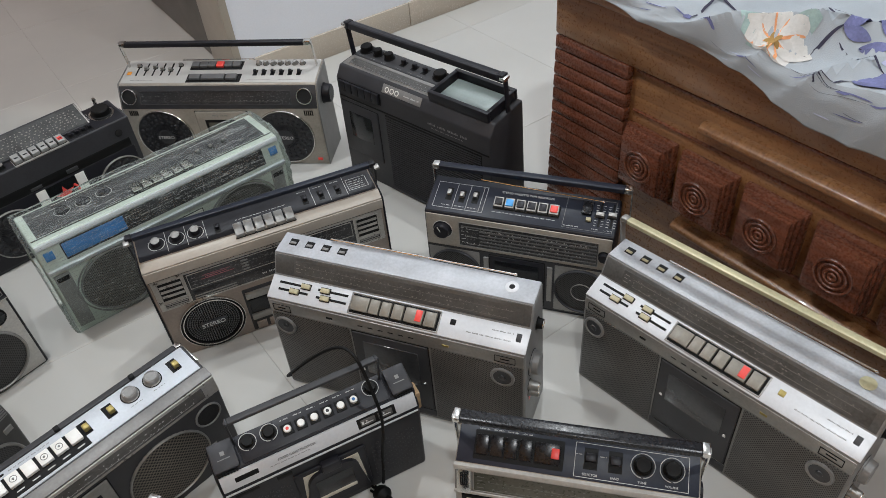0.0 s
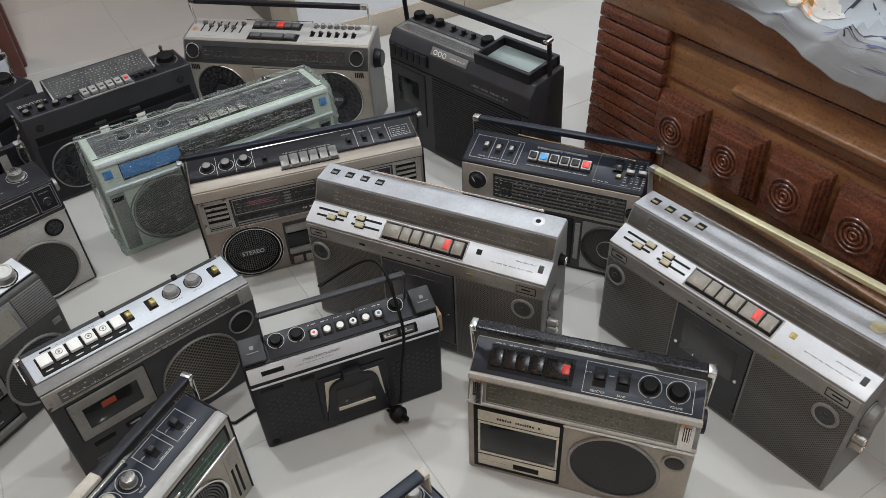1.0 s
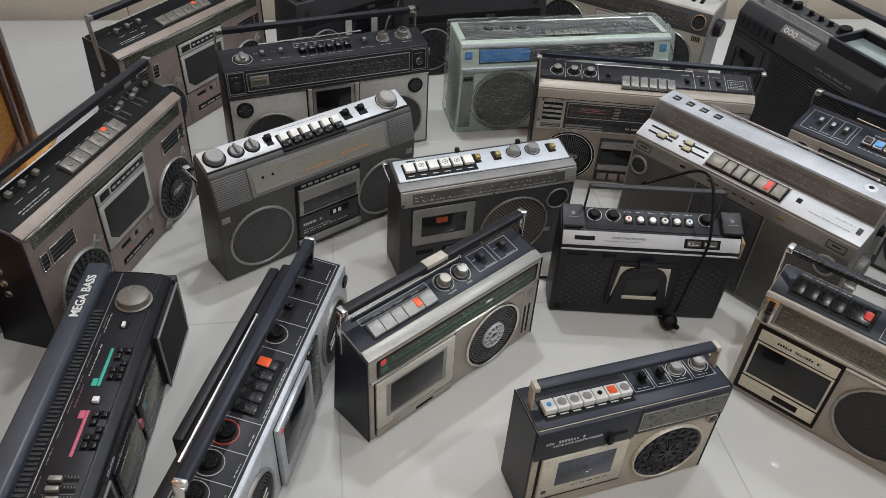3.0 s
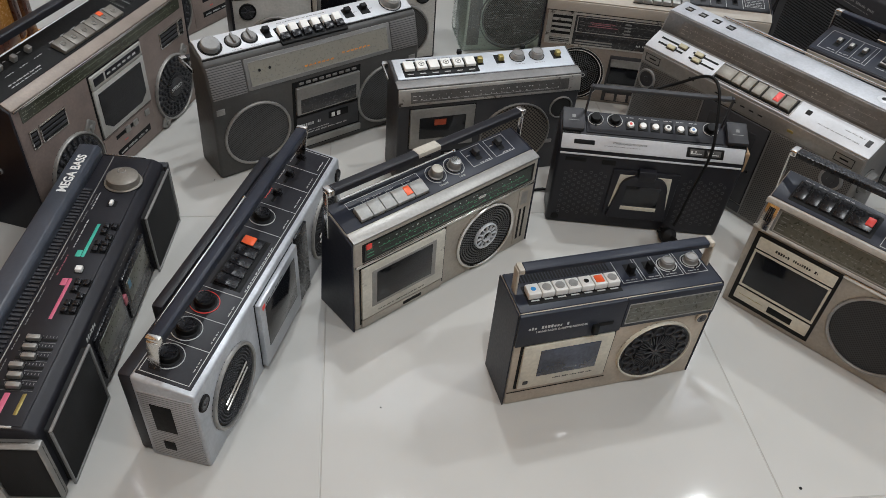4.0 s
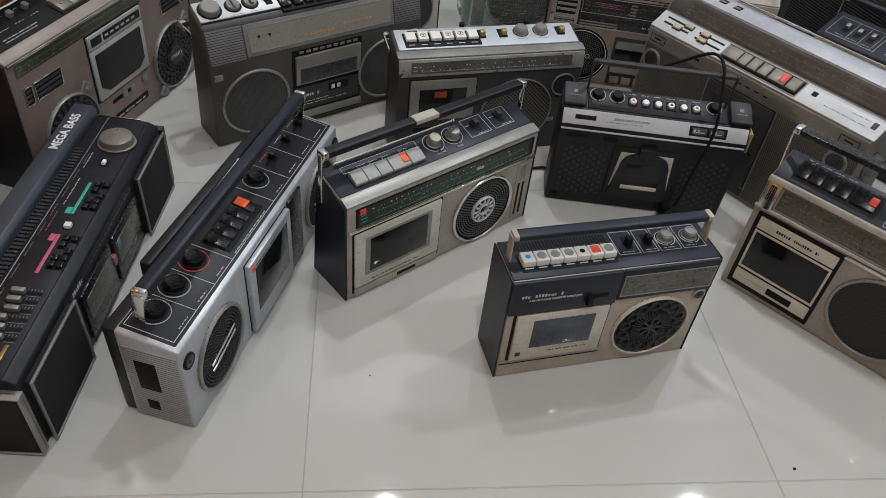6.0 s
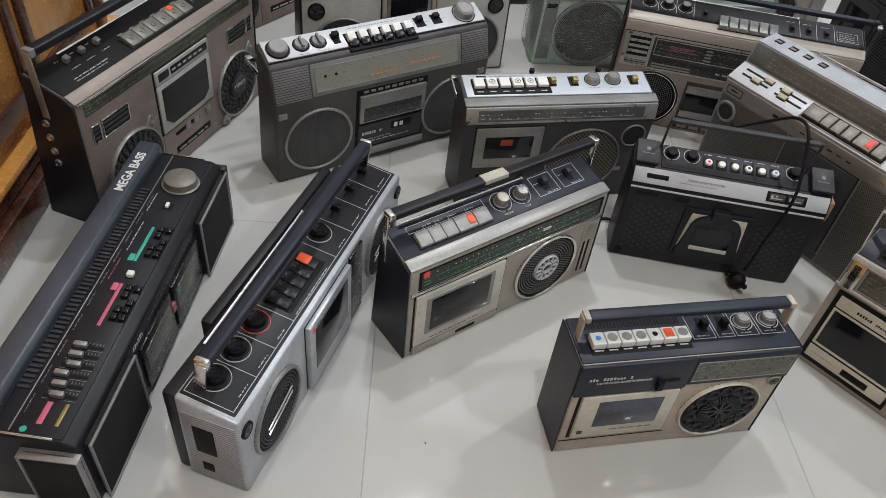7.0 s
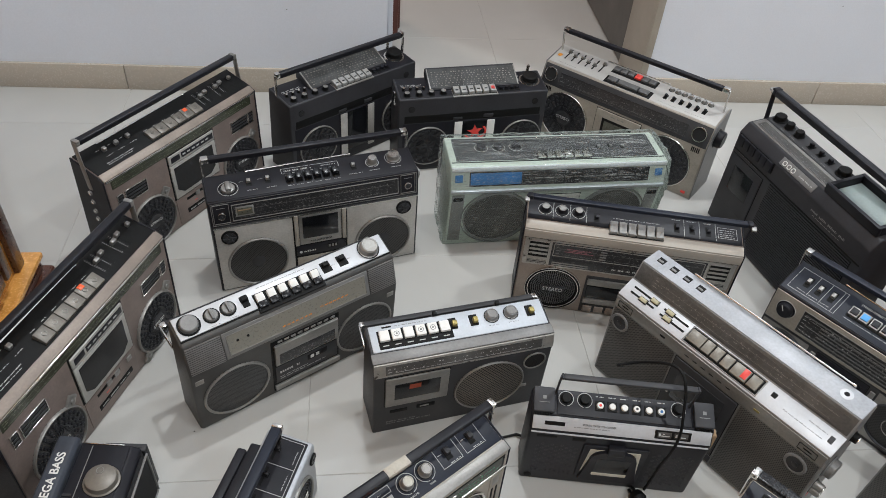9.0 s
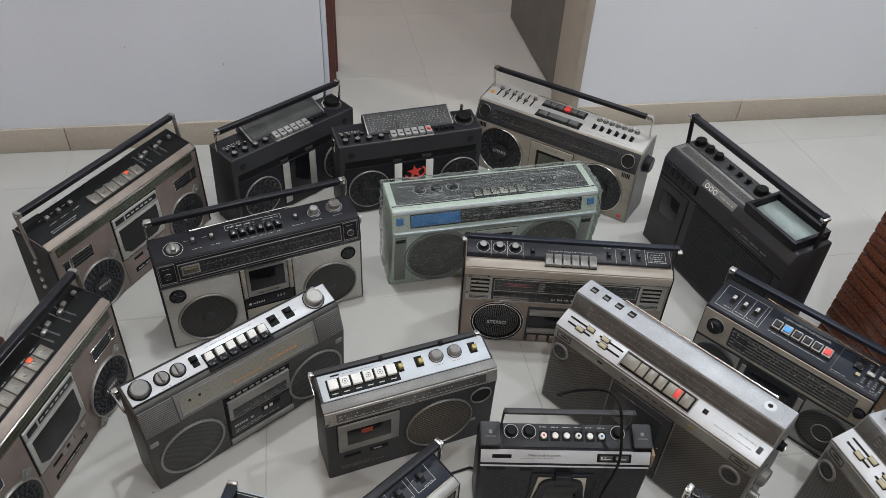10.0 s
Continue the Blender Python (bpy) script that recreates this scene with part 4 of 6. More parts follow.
def radio_stereo_black_top(x, y, yaw):
    """Champagne recorder with a black control top and a round badge speaker."""
    r = Radio("stereo_radio", "worn champagne silver stereo recorder with black control top", x, y, yaw, 0.457, [(0, 0), (0, 0.225), (0.018, 0.236), (0.085, 0.252), (0.1, 0)], "champagne")
    r.ends("black")
    for u in (84, 372):
        r.speaker(0, u, 66, 62, "studs", "rubber", 9, 5, "mid_dark", "STEREO" if u < 100 else None)
        part("bright_ring", shared(("bright_ring",), lambda: bm_join([bm_ring(0.0625, 0.0605, 0.0055, 56), bm_ring(0.0575, 0.0545, 0.0058, 56)]), "chrome"), "chrome", r.root, "", r.at(0, u, 66))
    r.plate("deck_front", 0, 152, 6, 300, 116, 1.2, "dark")
    r.plate("cassette_window", 0, 158, 52, 294, 88, 3, "window")
    for v0, v1 in ((92, 108), (36, 50)):
        r.plate("deck_bar", 0, 156, v0, 296, v1, 6, "steel")
    for u in (170, 196, 222, 248, 274):
        r.plate("deck_button", 0, u - 10, 10, u + 10, 26, 5, "champagne")
    r.plate("dial_panel", 0, 6, 128, 451, 202, 1.6, "worn_chrome")
    r.plate("front_ledge", 0, 1, 204, 456, 225, 3, "plain_champagne")
    r.plate("ledge_shadow", 0, 4, 201.5, 453, 203.5, 0.6, "rubber", bevel=0)
    r.plate("dial_bed", 0, 64, 132, 392, 198, 2.2, "dial_dark")
    for u in (14, 396):
        r.louvre(0, u, 150, u + 46, 196, 3, "worn_chrome", "worn_chrome")
        r.louvre(0, u, 132, u + 46, 146, 2, "worn_chrome", "steel")
    r.dial(0, 70, 162, 386, 194, "dial_dark", 3, 9, "worn_chrome", "grey_print", needle=0)
    r.bars(0, [(92, 176, 62, 1.2), (100, 180, 40, 1.2), (96, 184, 52, 1.0)], "dull_rose", 3.2)
    for i in range(4):
        r.plate("lamp_bar", 0, 168, 165 + i * 7, 182, 169 + i * 7, 3.4, "grey_print")
    r.plate("lower_strip", 0, 70, 134, 386, 156, 3, "dial_dark")
    for v in (135, 141):
        r.plate("trim_bar", 0, 70, v, 150, v + 3.5, 3.6, "steel")
    r.words(0, 200, 142, 60, 4, "print")
    r.plate("ledge", 1, 1, 0, 456, 20, 3, "plain_champagne")
    r.plate("top_panel", 2, 3, 3, 454, 66, 1.2, "black")
    for u in (39, 75, 110):
        r.knob(2, u, 32, 10, 12, "black", "steel", True, 15)
        r.bars(2, [(u + 17, 8, 0.8, 50)])
    r.toggle(2, 149, 26, "black", 9, 20, 8)
    for u in r.row(6, 184, 280):
        r.key(2, u, 2, 16, 26, 11, "key_silver", None, 4)
    for u in (318, 350, 384):
        r.toggle(2, u, 28, "black", 9, 22, 8)
        r.bars(2, [(u + 15, 8, 0.8, 50)])
        r.words(2, u - 10, 48, 18, 1.6)
    r.box_line(2, 404, 16, 444, 44)
    for i in range(4):
        r.words(2, 408, 20 + i * 5.5, 30, 1.6)
    r.words(2, 184, 30, 98, 1.6)
    r.antenna(2, 120, 58, 330, 60, 4)
    r.handle(0.03, 0.288, "navy", "black", -4, 461, (0.05, 0.21), 9, 14, 12)
    for u in (-4, 461):
        r.plate("chrome_cap", 2, u - 5, 8, u + 5, 20, 50, "steel", base=45)
    r.finish()


def radio_long(x, y, yaw, low, high, gold):
    """Long grey recorder with stepped top, white control strip and perforated front."""
    k = high
    P = [(0, 0), (0.004, 0.219 * k), (0.041, 0.241 * k), (0.056, 0.278 * k), (0.103, 0.284 * k), (0.12, 0)]
    label = "long grey stereo radio recorder with yellowed handle and perforated front" if gold else "long grey stereo radio recorder with white control strip and perforated front"
    r = Radio("long_radio", label, x, y, yaw, 0.455, P, "mid")
    H = 219 * k
    r.plate("grille", 0, 5, 8, 152, H - 32, 1.4, "perf_grey")
    r.plate("grille", 0, 297, 8, 450, H - 32, 1.4, "perf_grey")
    for u in (27, 418):
        r.speaker(0, u, H - 58, 20, "cone", "mid", 5, 4)
    r.window(0, 157, 28, 292, H - 34, "dark", "grey_window", 18, 60, 3)
    for u in (168, 282):
        r.dot(0, u, 96, 3.5, 5, "chrome")
    r.plate("deck_strip", 0, 154, 8, 295, 24, 2, "dark")
    r.plate("top_strip", 0, 3, H - 29, 452, H - 3, 1.2, "steel")
    for u in (10, 405):
        r.rim("logo_frame", 0, u, H - 25, u + 34, H - 10, 1.2, 2.2, "rubber")
        r.plate("logo_bar", 0, u + 9, H - 19, u + 25, H - 16, 2, "rubber")
    r.plate("lamp", 0, 318, H - 20, 330, H - 15, 2.2, "bezel")
    r.plate("logo_frame", 0, 112, H - 19, 124, H - 14, 2, "rubber")
    for i in range(6):
        r.plate("key_mark", 0, 170 + i * 18, H - 19, 180 + i * 18, H - 16, 1.8, "rubber")
    r.plate("control_strip", 1, 1, 1, 454, 42, 1.2, "white_silver")
    for u, v, p in ((45, 31, 0.9), (46, 19, 0.55), (118, 31, 0.25), (118, 18, 0.3)):
        r.slider(1, u, v, 56, "h", p, "olive_cream", 8, 16, 6, 4)
    r.rim("key_frame", 1, 152, 4, 310, 40, 2, 3, "steel")
    r.plate("key_bed", 1, 154, 6, 308, 38, 1.6, "rubber")
    for u, w in ((172, 31), (198, 17), (218, 17), (239, 18), (267, 31), (295, 19)):
        r.key(1, u, 22, w, 24, 8, "mid_gold")
    r.plate("record_mark", 1, 270, 14, 281, 33, 9.2, "red")
    r.plate("socket", 1, 326, 22, 336, 32, 1.8, "rubber" if not gold else "bezel")
    r.plate("logo_bar", 1, 434, 18, 443, 32, 1.6, "dark")
    r.words(1, 355, 16, 74, 2, "grey_print")
    r.words(1, 395, 28, 34, 2, "grey_print")
    r.plate("dial_bed", 2, 4, 2, 451, 38 * k, 0.8, "dial")
    r.dial(2, 40, 6, 440, 32 * k, "dial", 3, 5, None, "dim_print", needle=0)
    r.plate("top_panel", 3, 2, 1, 453, 46, 1.0, "pale_grey")
    for u in r.row(4, 26, 118):
        r.toggle(3, u, 27, "olive_cream" if gold else "mid", 13, 12, 3.2, 0.3)
    if gold:
        r.dot(3, 412, 25, 11, 3, "gold")
    else:
        r.dot(3, 412, 25, 11, 1.6, "white_silver")
        r.dot(3, 412, 25, 5, 2.2, "rubber")
    r.antenna(3, 90, 44, 412, 46, 6, 2.2)
    r.knob("R", 40, 165 * k, 19, 14, "mid", None, True, name="tuning_knob")
    for v in (112, 128):
        r.knob("R", 24, v * k, 8, 16, "steel", "chrome")
    r.plate("red_label", "R", 20, 90, 34, 120, 0.8, "red")
    r.knob("R", 70, 225 * k, 9, 10, "rubber", "chrome")
    if gold:
        r.handle(0.09, 0.316, "gold", "steel", 0, 455, (0.1, 0.24), 8, 13, 12, arm_w=12)
    r.finish()


def radio_colour_keys(x, y, yaw):
    """Black recorder with one blue and one red key."""
    r = Radio("key_radio", "black stereo cassette recorder with one blue and one red key", x, y, yaw, 0.361, [(0, 0), (0.004, 0.21), (0.085, 0.237), (0.1, 0)], "black")
    r.plate("lower_front", 0, 4, 6, 357, 130, 1.0, "dark")
    r.plate("dial_panel", 0, 3, 132, 358, 206, 2.0, "warm")
    r.knob(0, 36, 172, 16, 14, "black", None, False, 20, line=True)
    r.dial(0, 70, 140, 334, 194, "dial_dark", 5, 4, "steel", "print", needle=0)
    for u in (58, 310):
        r.plate("speaker_panel", 0, u - 54, 10, u + 50 if u < 100 else u + 46, 126, 1.8, "steel")
        c = r.speaker(0, u, 70, 54, "mesh", "charcoal", 4, 5, "perf")
        part("inner_ring", shared(("inner_ring",), lambda: bm_ring(0.0215, 0.0195, 0.0046, 36), "steel"), "steel", c)
    for i in range(6):
        r.plate("dial_rib", 0, 110 if i < 5 else 74, 145 + i * 8, 332, 148 + i * 8, 3.0, "mid_dark", bevel=0.0004)
    r.window(0, 128, 14, 236, 124, "black", "window", 10, 26, 3)
    for u in (116, 242):
        r.plate("trim_bar", 0, u, 30, u + 10, 118, 4, "steel")
    r.knob(0, 346, 165, 10, 10, "black")
    r.plate("top_panel", 1, 3, 3, 358, 82, 1.0, "navy")
    r.box_line(1, 13, 12, 112, 70)
    for u, v in ((40, 44), (66, 42), (92, 44)):
        r.toggle(1, u, v, "steel", 10, 26, 9)
        r.bars(1, [(u + 12, 14, 0.7, 54)])
        r.words(1, u - 10, 18, 18, 1.5)
    r.plate("key_bed", 1, 130, 24, 256, 50, 1.6, "rubber")
    for i, u in enumerate(r.row(6, 140, 245)):
        r.key(1, u, 37, 18, 20, 10, "steel", None, 3)
        r.plate("key_face", 1, u - 7, 30, u + 7, 45, 11.4, ("black", "blue", "black", "black", "black", "red")[i], base=8)
    text_on("STEREO CASSETTE TAPE RECORDER", 0.0062, "print", r.root, r.at(1, 190, 62, 1.2))
    r.words(1, 130, 18, 120, 1.8)
    r.box_line(1, 264, 8, 354, 76, 0.6, "grey_print")
    r.plate("control_block", 1, 294, 40, 312, 68, 7, "gloss_black", "", 0.002)
    r.key(1, 309, 30, 9, 7, 6, "olive_cream", name="switch")
    for u, v in ((328, 42), (350, 44)):
        r.plate("slot", 1, u - 2, 18, u + 2, 70, 1.6, "rubber", bevel=0)
        r.key(1, u, v, 15, 8, 10, "steel", name="slider_knob")
        for j in range(9):
            r.bars(1, [(u - 9, 20 + j * 5.5, 5, 0.7), (u + 4, 20 + j * 5.5, 4, 0.7)])
    for u in (272, 286, 322, 346):
        r.words(1, u - 6, 12, 13, 1.5)
    r.antenna(1, 95, 80, 330, 68, 10)
    r.handle(0.075, 0.268, "navy", "chrome", 0, 378, (0.08, 0.2), 10, 16, 14)
    r.finish()


def radio_white_strip(x, y, yaw):
    """Small black recorder with a white strip and pierced front, its cord hung over the handle."""
    r = Radio("small_radio", "small black cassette recorder with white strip and hanging power cord", x, y, yaw, 0.313, [(0, 0), (-0.005, 0.16), (0.008, 0.186), (0.052, 0.203), (0.07, 0)], "black", 0.003, 0.006)

    def holes():
        out = []
        for i in range(9):
            for j in range(8):
                out.append(moved(bm_ring(0.0029, 0.0019, 0.0007, 10), pose(0.0085 * i, 0.0122 * j + 0.006 * (i % 2), 0)))
        return bm_join(out)

    me = shared(("pierced_grille",), holes, "pit_rim")
    tagged(part("pierced_grille", me, "pit_rim", r.root, "", r.at(0, 22, 26)), kind="stuff")
    tagged(part("pierced_grille", me, "pit_rim", r.root, "", r.at(0, 226, 26)), kind="stuff")
    r.dot(0, 18, 14, 7, 1.2, "rubber")
    d = r.plate("cassette_door", 0, 100, 30, 214, 130, 4, "black", "", 0.006)
    flat = lambda pts, h: moved(bm_prism(pts, 0.002, h, 0.0006, 1), pose(0, 0, 0, 0, -90, 0))
    part("white_frame", flat([(0.042, -0.044), (0.042, 0.044), (-0.03, 0.05), (-0.03, -0.05)], 0.0046), "cream", d, "cream frame behind the flap")
    arch = [(0.043 - 0.035 * (1 - math.sin(a)) ** 1.6, 0.042 * math.cos(a)) for a in (math.pi * k / 14 for k in range(15))]
    flap = part("flap", flat(arch[::-1] + [(-0.048, 0.052), (-0.048, -0.052)], 0.0105), "black", d, "arched black door flap")
    part("window", bm_box(-0.03, -0.018, 0.009, 0.03, 0.024, 0.0112, 0.002), "window", flap)
    part("white_slot", bm_box(-0.031, -0.028, 0.009, 0.031, -0.02, 0.0116, 0.001), "cream", flap)
    r.plate("door_catch", 0, 142, 116, 172, 136, 13, "black", "", 0.003)
    r.plate("slot", 0, 16, 138, 52, 146, 0.6, "rubber")
    r.plate("slot", 0, 78, 136, 102, 146, 0.8, "rubber")
    r.plate("white_strip", 1, 5, 2, 308, 27, 2.4, "white_silver")
    r.plate("strip_line", 0, 5, 152, 308, 155, 2.0, "white_silver")
    r.plate("meter_bed", 1, 212, 6, 274, 23, 3.0, "rubber")
    for u in (217, 245):
        r.plate("meter", 1, u, 9, u + 24, 20, 3.5, "dial")
        r.bars(1, [(u + 2, 12, 3, 5), (u + 6, 12, 14, 1.4), (u + 9, 15, 2, 2)], "print", 3.9)
    r.plate("slot", 1, 25, 11, 60, 19, 3.0, "rubber")
    text_on("STEREO CASSETTE-CORDER", 0.0046, "grey_print", r.root, r.at(1, 118, 16, 2.8))
    r.words(1, 76, 11, 60, 1.4, "grey_print")
    for u0, u1 in ((3, 40), (276, 311)):
        r.plate("end_block", 2, u0, 2, u1, 46, 9, "charcoal", "", 0.003)
        r.bars(2, [((u0 + u1) / 2 - 3, 24, 6, 6), ((u0 + u1) / 2 - 9, 18, 18, 1.2)], "grey_print", 9.4)
        for i in range(7):
            r.plate("vent_slat", 1, u0 + 3 + i * 4.4, 27.5, u0 + 5.5 + i * 4.4, 31, 2, "rubber", bevel=0)
    r.plate("control_panel", 2, 44, 2, 272, 45, 2, "black")
    for u in (59, 91, 251):
        r.knob(2, u, 30, 9, 10, "rubber", None, True, 13)
    for i, u in enumerate(r.row(6, 117, 221)):
        r.plate("button_bed", 2, u - 8, 14, u + 8, 32, 3.5, "rubber")
        b = r.dot(2, u, 23, 6, 7, "white", "button")
        if i in (0, 3, 5):
            part("spot", shared(("button_spot",), lambda: bm_lathe([(0.0024, 0.006), (0.0024, 0.0075)], 12), ("red", 0, 0, "dark", 0, "blue_dark")[i]), None, b)
    for i in range(6):
        r.words(2, 110 + i * 21, 38, 13, 1.6)
    r.handle(0.032, 0.26, "dark", "charcoal", 41, 270, (0.045, 0.19), 6, 11, 4, arm_w=6)
    r.finish()
    part("torn_corner", bm_box(0.148, 0.004, 0.14, 0.162, 0.03, 0.178, 0.003), "tan", r.root, "torn brown cardboard corner")
    X = lambda u: u / 1000 - 0.1565
    pts = [(X(150), 0.085, 0.24), (X(150), 0.10, 0.225), (X(190), 0.095, 0.245), (X(225), 0.06, 0.282), (X(240), 0.03, 0.277), (X(246), 0.0, 0.225), (X(247), -0.014, 0.19), (X(243), -0.018, 0.15), (X(236), -0.016, 0.1), (X(231), -0.016, 0.05), (X(225), -0.02, 0.03)]
    fine = []
    for a, b, c, d_ in zip([pts[0]] + pts, pts, pts[1:], pts[2:] + [pts[-1]]):
        for k in range(6):
            t = k / 6
            fine.append(tuple(0.5 * (2 * q1 + (q2 - q0) * t + (2 * q0 - 5 * q1 + 4 * q2 - q3) * t * t + (3 * q1 - q0 - 3 * q2 + q3) * t ** 3) for q0, q1, q2, q3 in zip(a, b, c, d_)))
    cord = part("power_cord", bm_tube(fine, 0.0026, 8), "rubber", r.root, "black power cord looped over the handle")
    part("plug", moved(bm_join([bm_lathe([(0.0125, -0.01), (0.014, -0.006), (0.0145, 0.004), (0.0105, 0.009), (0.0055, 0.013), (0.0045, 0.024)], 16)] + [moved(bm_lathe([(0.0022, 0), (0.0022, 0.016)], 10), pose(dx, dy, -0.026)) for dx, dy in ((-0.005, 0), (0.005, 0), (0, 0.005))]), pose(X(219), -0.028, 0.0145, 72, 0, 20)), "rubber", cord, "black three-pin plug")
    part("cord_tail", bm_tube([(X(30), 0.074, 0.012), (X(0), 0.09, 0.004), (X(-40), 0.075, 0.003), (X(-70), 0.09, 0.003)], 0.0026, 8), "rubber", cord)


def radio_two_tone(x, y, yaw):
    """Silver front with blue-black control top."""
    r = Radio("table_radio", "silver cassette radio with blue-black control top and large round speaker", x, y, yaw, 0.321, [(0, 0), (0.005, 0.153), (0.018, 0.203), (0.07, 0.228), (0.1, 0)], "warm")
    r.plate("door_bed", 0, 10, 10, 143, 149, 2.2, "rubber")
    r.plate("cassette_door", 0, 17, 122, 138, 143, 4, "cream")
    r.words(0, 46, 130, 66, 4.5, "rubber")
    r.rim("window_frame", 0, 17, 46, 138, 119, 3.5, 4, "cream")
    r.plate("window", 0, 20, 49, 135, 116, 2.4, "window")
    r.plate("deck_front", 0, 17, 19, 138, 42, 4, "cream")
    r.plate("counter", 0, 72, 24, 112, 36, 4.8, "rubber")
    r.words(0, 24, 30, 40, 1.4, "bezel")
    r.speaker(0, 217, 79, 66, "mesh", "steel", 5, 4, "perf_black")
    r.speaker(0, 297, 121, 17, "mesh", "steel", 4, 3, "perf_black")
    r.plate("ledge", 0, 142, 146, 320, 152, 3, "chrome")
    r.plate("dial_panel", 1, 1, 1, 320, 50, 1.4, "mid")
    r.plate("top_edge", 1, 0, 43, 321, 52, 5, "silver")
    r.plate("low_edge", 1, 0, 0, 321, 5, 4, "silver")
    r.dial(1, 28, 8, 290, 40, "dial_olive", 4, 6, "steel", "grey_print", needle=0)
    for u in (14, 304):
        r.plate("strap_plate", 1, u - 10, 2, u + 10, 46, 5, "chrome")
        r.plate("strap_slot", 1, u - 5, 16, u + 5, 40, 5.6, "rubber")
        for i in range(3):
            r.plate("slot_bar", 1, u - 3.5 + i * 3, 17, u - 2 + i * 3, 39, 6.4, "chrome", bevel=0)
    r.plate("top_panel", 2, 2, 2, 319, 55, 1.2, "navy")
    r.plate("key_bed", 2, 24, 8, 146, 48, 1.8, "rubber")
    for u in (36, 56, 75, 95):
        r.key(2, u, 28, 17, 27, 7, "gloss_black", None, 4)
        r.words(2, u - 7, 49, 14, 1.5)
    r.key(2, 124, 28, 34, 27, 7, "gloss_black", None, 4)
    r.plate("record_mark", 2, 129, 22, 140, 36, 9, "red", base=6)
    r.box_line(2, 160, 5, 306, 50)
    for u in (181, 213):
        r.toggle(2, u, 30, "black", 16, 26, 8)
        r.words(2, u - 20, 34, 8, 1.4)
    for u in (248, 285):
        r.knob(2, u, 31, 11, 15, "rubber", None, True, 16)
    for u, name in ((181, "SELECTOR"), (213, "BAND"), (248, "TONE"), (285, "VOLUME")):
        text_on(name, 0.0042, "print", r.root, r.at(2, u, 8, 1.8))
    r.knob("R", 50, 165, 18, 8, "black", name="tuning_knob")
    r.handle(0.047, 0.27, "gloss_black", "chrome", -3, 324, (0.06, 0.19), 9, 18, 10, arm_w=10)
    r.finish()


def radio_white_keys(x, y, yaw):
    """Dark grey recorder with six white keys on a pale top."""
    r = Radio("portable_radio", "dark grey cassette radio with white keys on a pale metal top", x, y, yaw, 0.343, [(0, 0), (-0.006, 0.173), (-0.001, 0.205), (0.077, 0.221), (0.09, 0)], "dark")
    d = r.window(0, 22, 84, 142, 166, "steel", "window", 17, 20, 4)
    r.plate("tape_label", 0, 66, 132, 88, 144, 5.4, "rust", bevel=0)
    r.speaker(0, 226, 88, 70, "mesh", "steel", 3, 4, "perf_bronze")
    r.speaker(0, 311, 140, 23, "cloth", "mid", 3, 3)
    r.plate("slot", 0, 32, 58, 66, 68, 0.8, "rubber")
    r.plate("counter", 0, 84, 58, 120, 70, 1.2, "rubber")
    r.plate("counter_bar", 0, 90, 62, 108, 67, 1.8, "steel")
    r.words(0, 26, 30, 60, 3, "grey_print")
    r.words(0, 26, 24, 90, 3, "grey_print")
    r.plate("badge", 0, 292, 62, 306, 70, 2, "steel")
    r.plate("dial_panel", 1, 1, 1, 342, 31, 3, "worn_chrome")
    r.dial(1, 22, 6, 318, 26, "dial", 2, 11, None, "print", needle=0)
    r.plate("front_ledge", 2, 0, 0, 343, 20, 1.4, "mid")
    r.plate("top_panel", 2, 6, 22, 338, 76, 1.8, "blue_aluminium")
    r.plate("key_bed", 2, 19, 26, 156, 64, 3, "rubber")
    for i, u in enumerate(r.row(6, 31, 143)):
        r.key(2, u, 50, 18, 21, 9, "white")
        if i in (1, 3, 4):
            part("key_ring", shared(("key_ring",), lambda: bm_join([bm_ring(0.0052, 0.0044, 0.0008, 20), bm_lathe([(0.0017, 0), (0.0017, 0.0008)], 12)]), "grey_print"), "grey_print", r.root, "", r.at(2, u, 50, 9))
        r.bars(2, [(u - 6, 31, 11, 1.8)], "print", 3.3)
    for u in (160, 200, 311):
        r.plate("switch_well", 2, u - 8, 42, u + 8, 66, 2.6, "rubber")
        r.key(2, u + 2, 51, 9, 10, 12, "bezel", name="switch")
    for u in (236, 274):
        r.knob(2, u, 56, 12, 12, "steel", "mid")
        r.words(2, u - 10, 36, 20, 1.4, "grey_print")
    r.plate("name_bar", 2, 30, 68, 48, 72, 2.3, "rubber")
    r.words(2, 54, 69, 60, 1.6, "grey_print")
    r.handle(0.1, 0.2, "dark", "chrome", -4, 347, (0.05, 0.195), 8, 12, 10, arm_w=7)
    for u in (128, 250):
        r.plate("lug", 2, u, 76, u + 8, 84, 8, "rubber")
    r.finish()


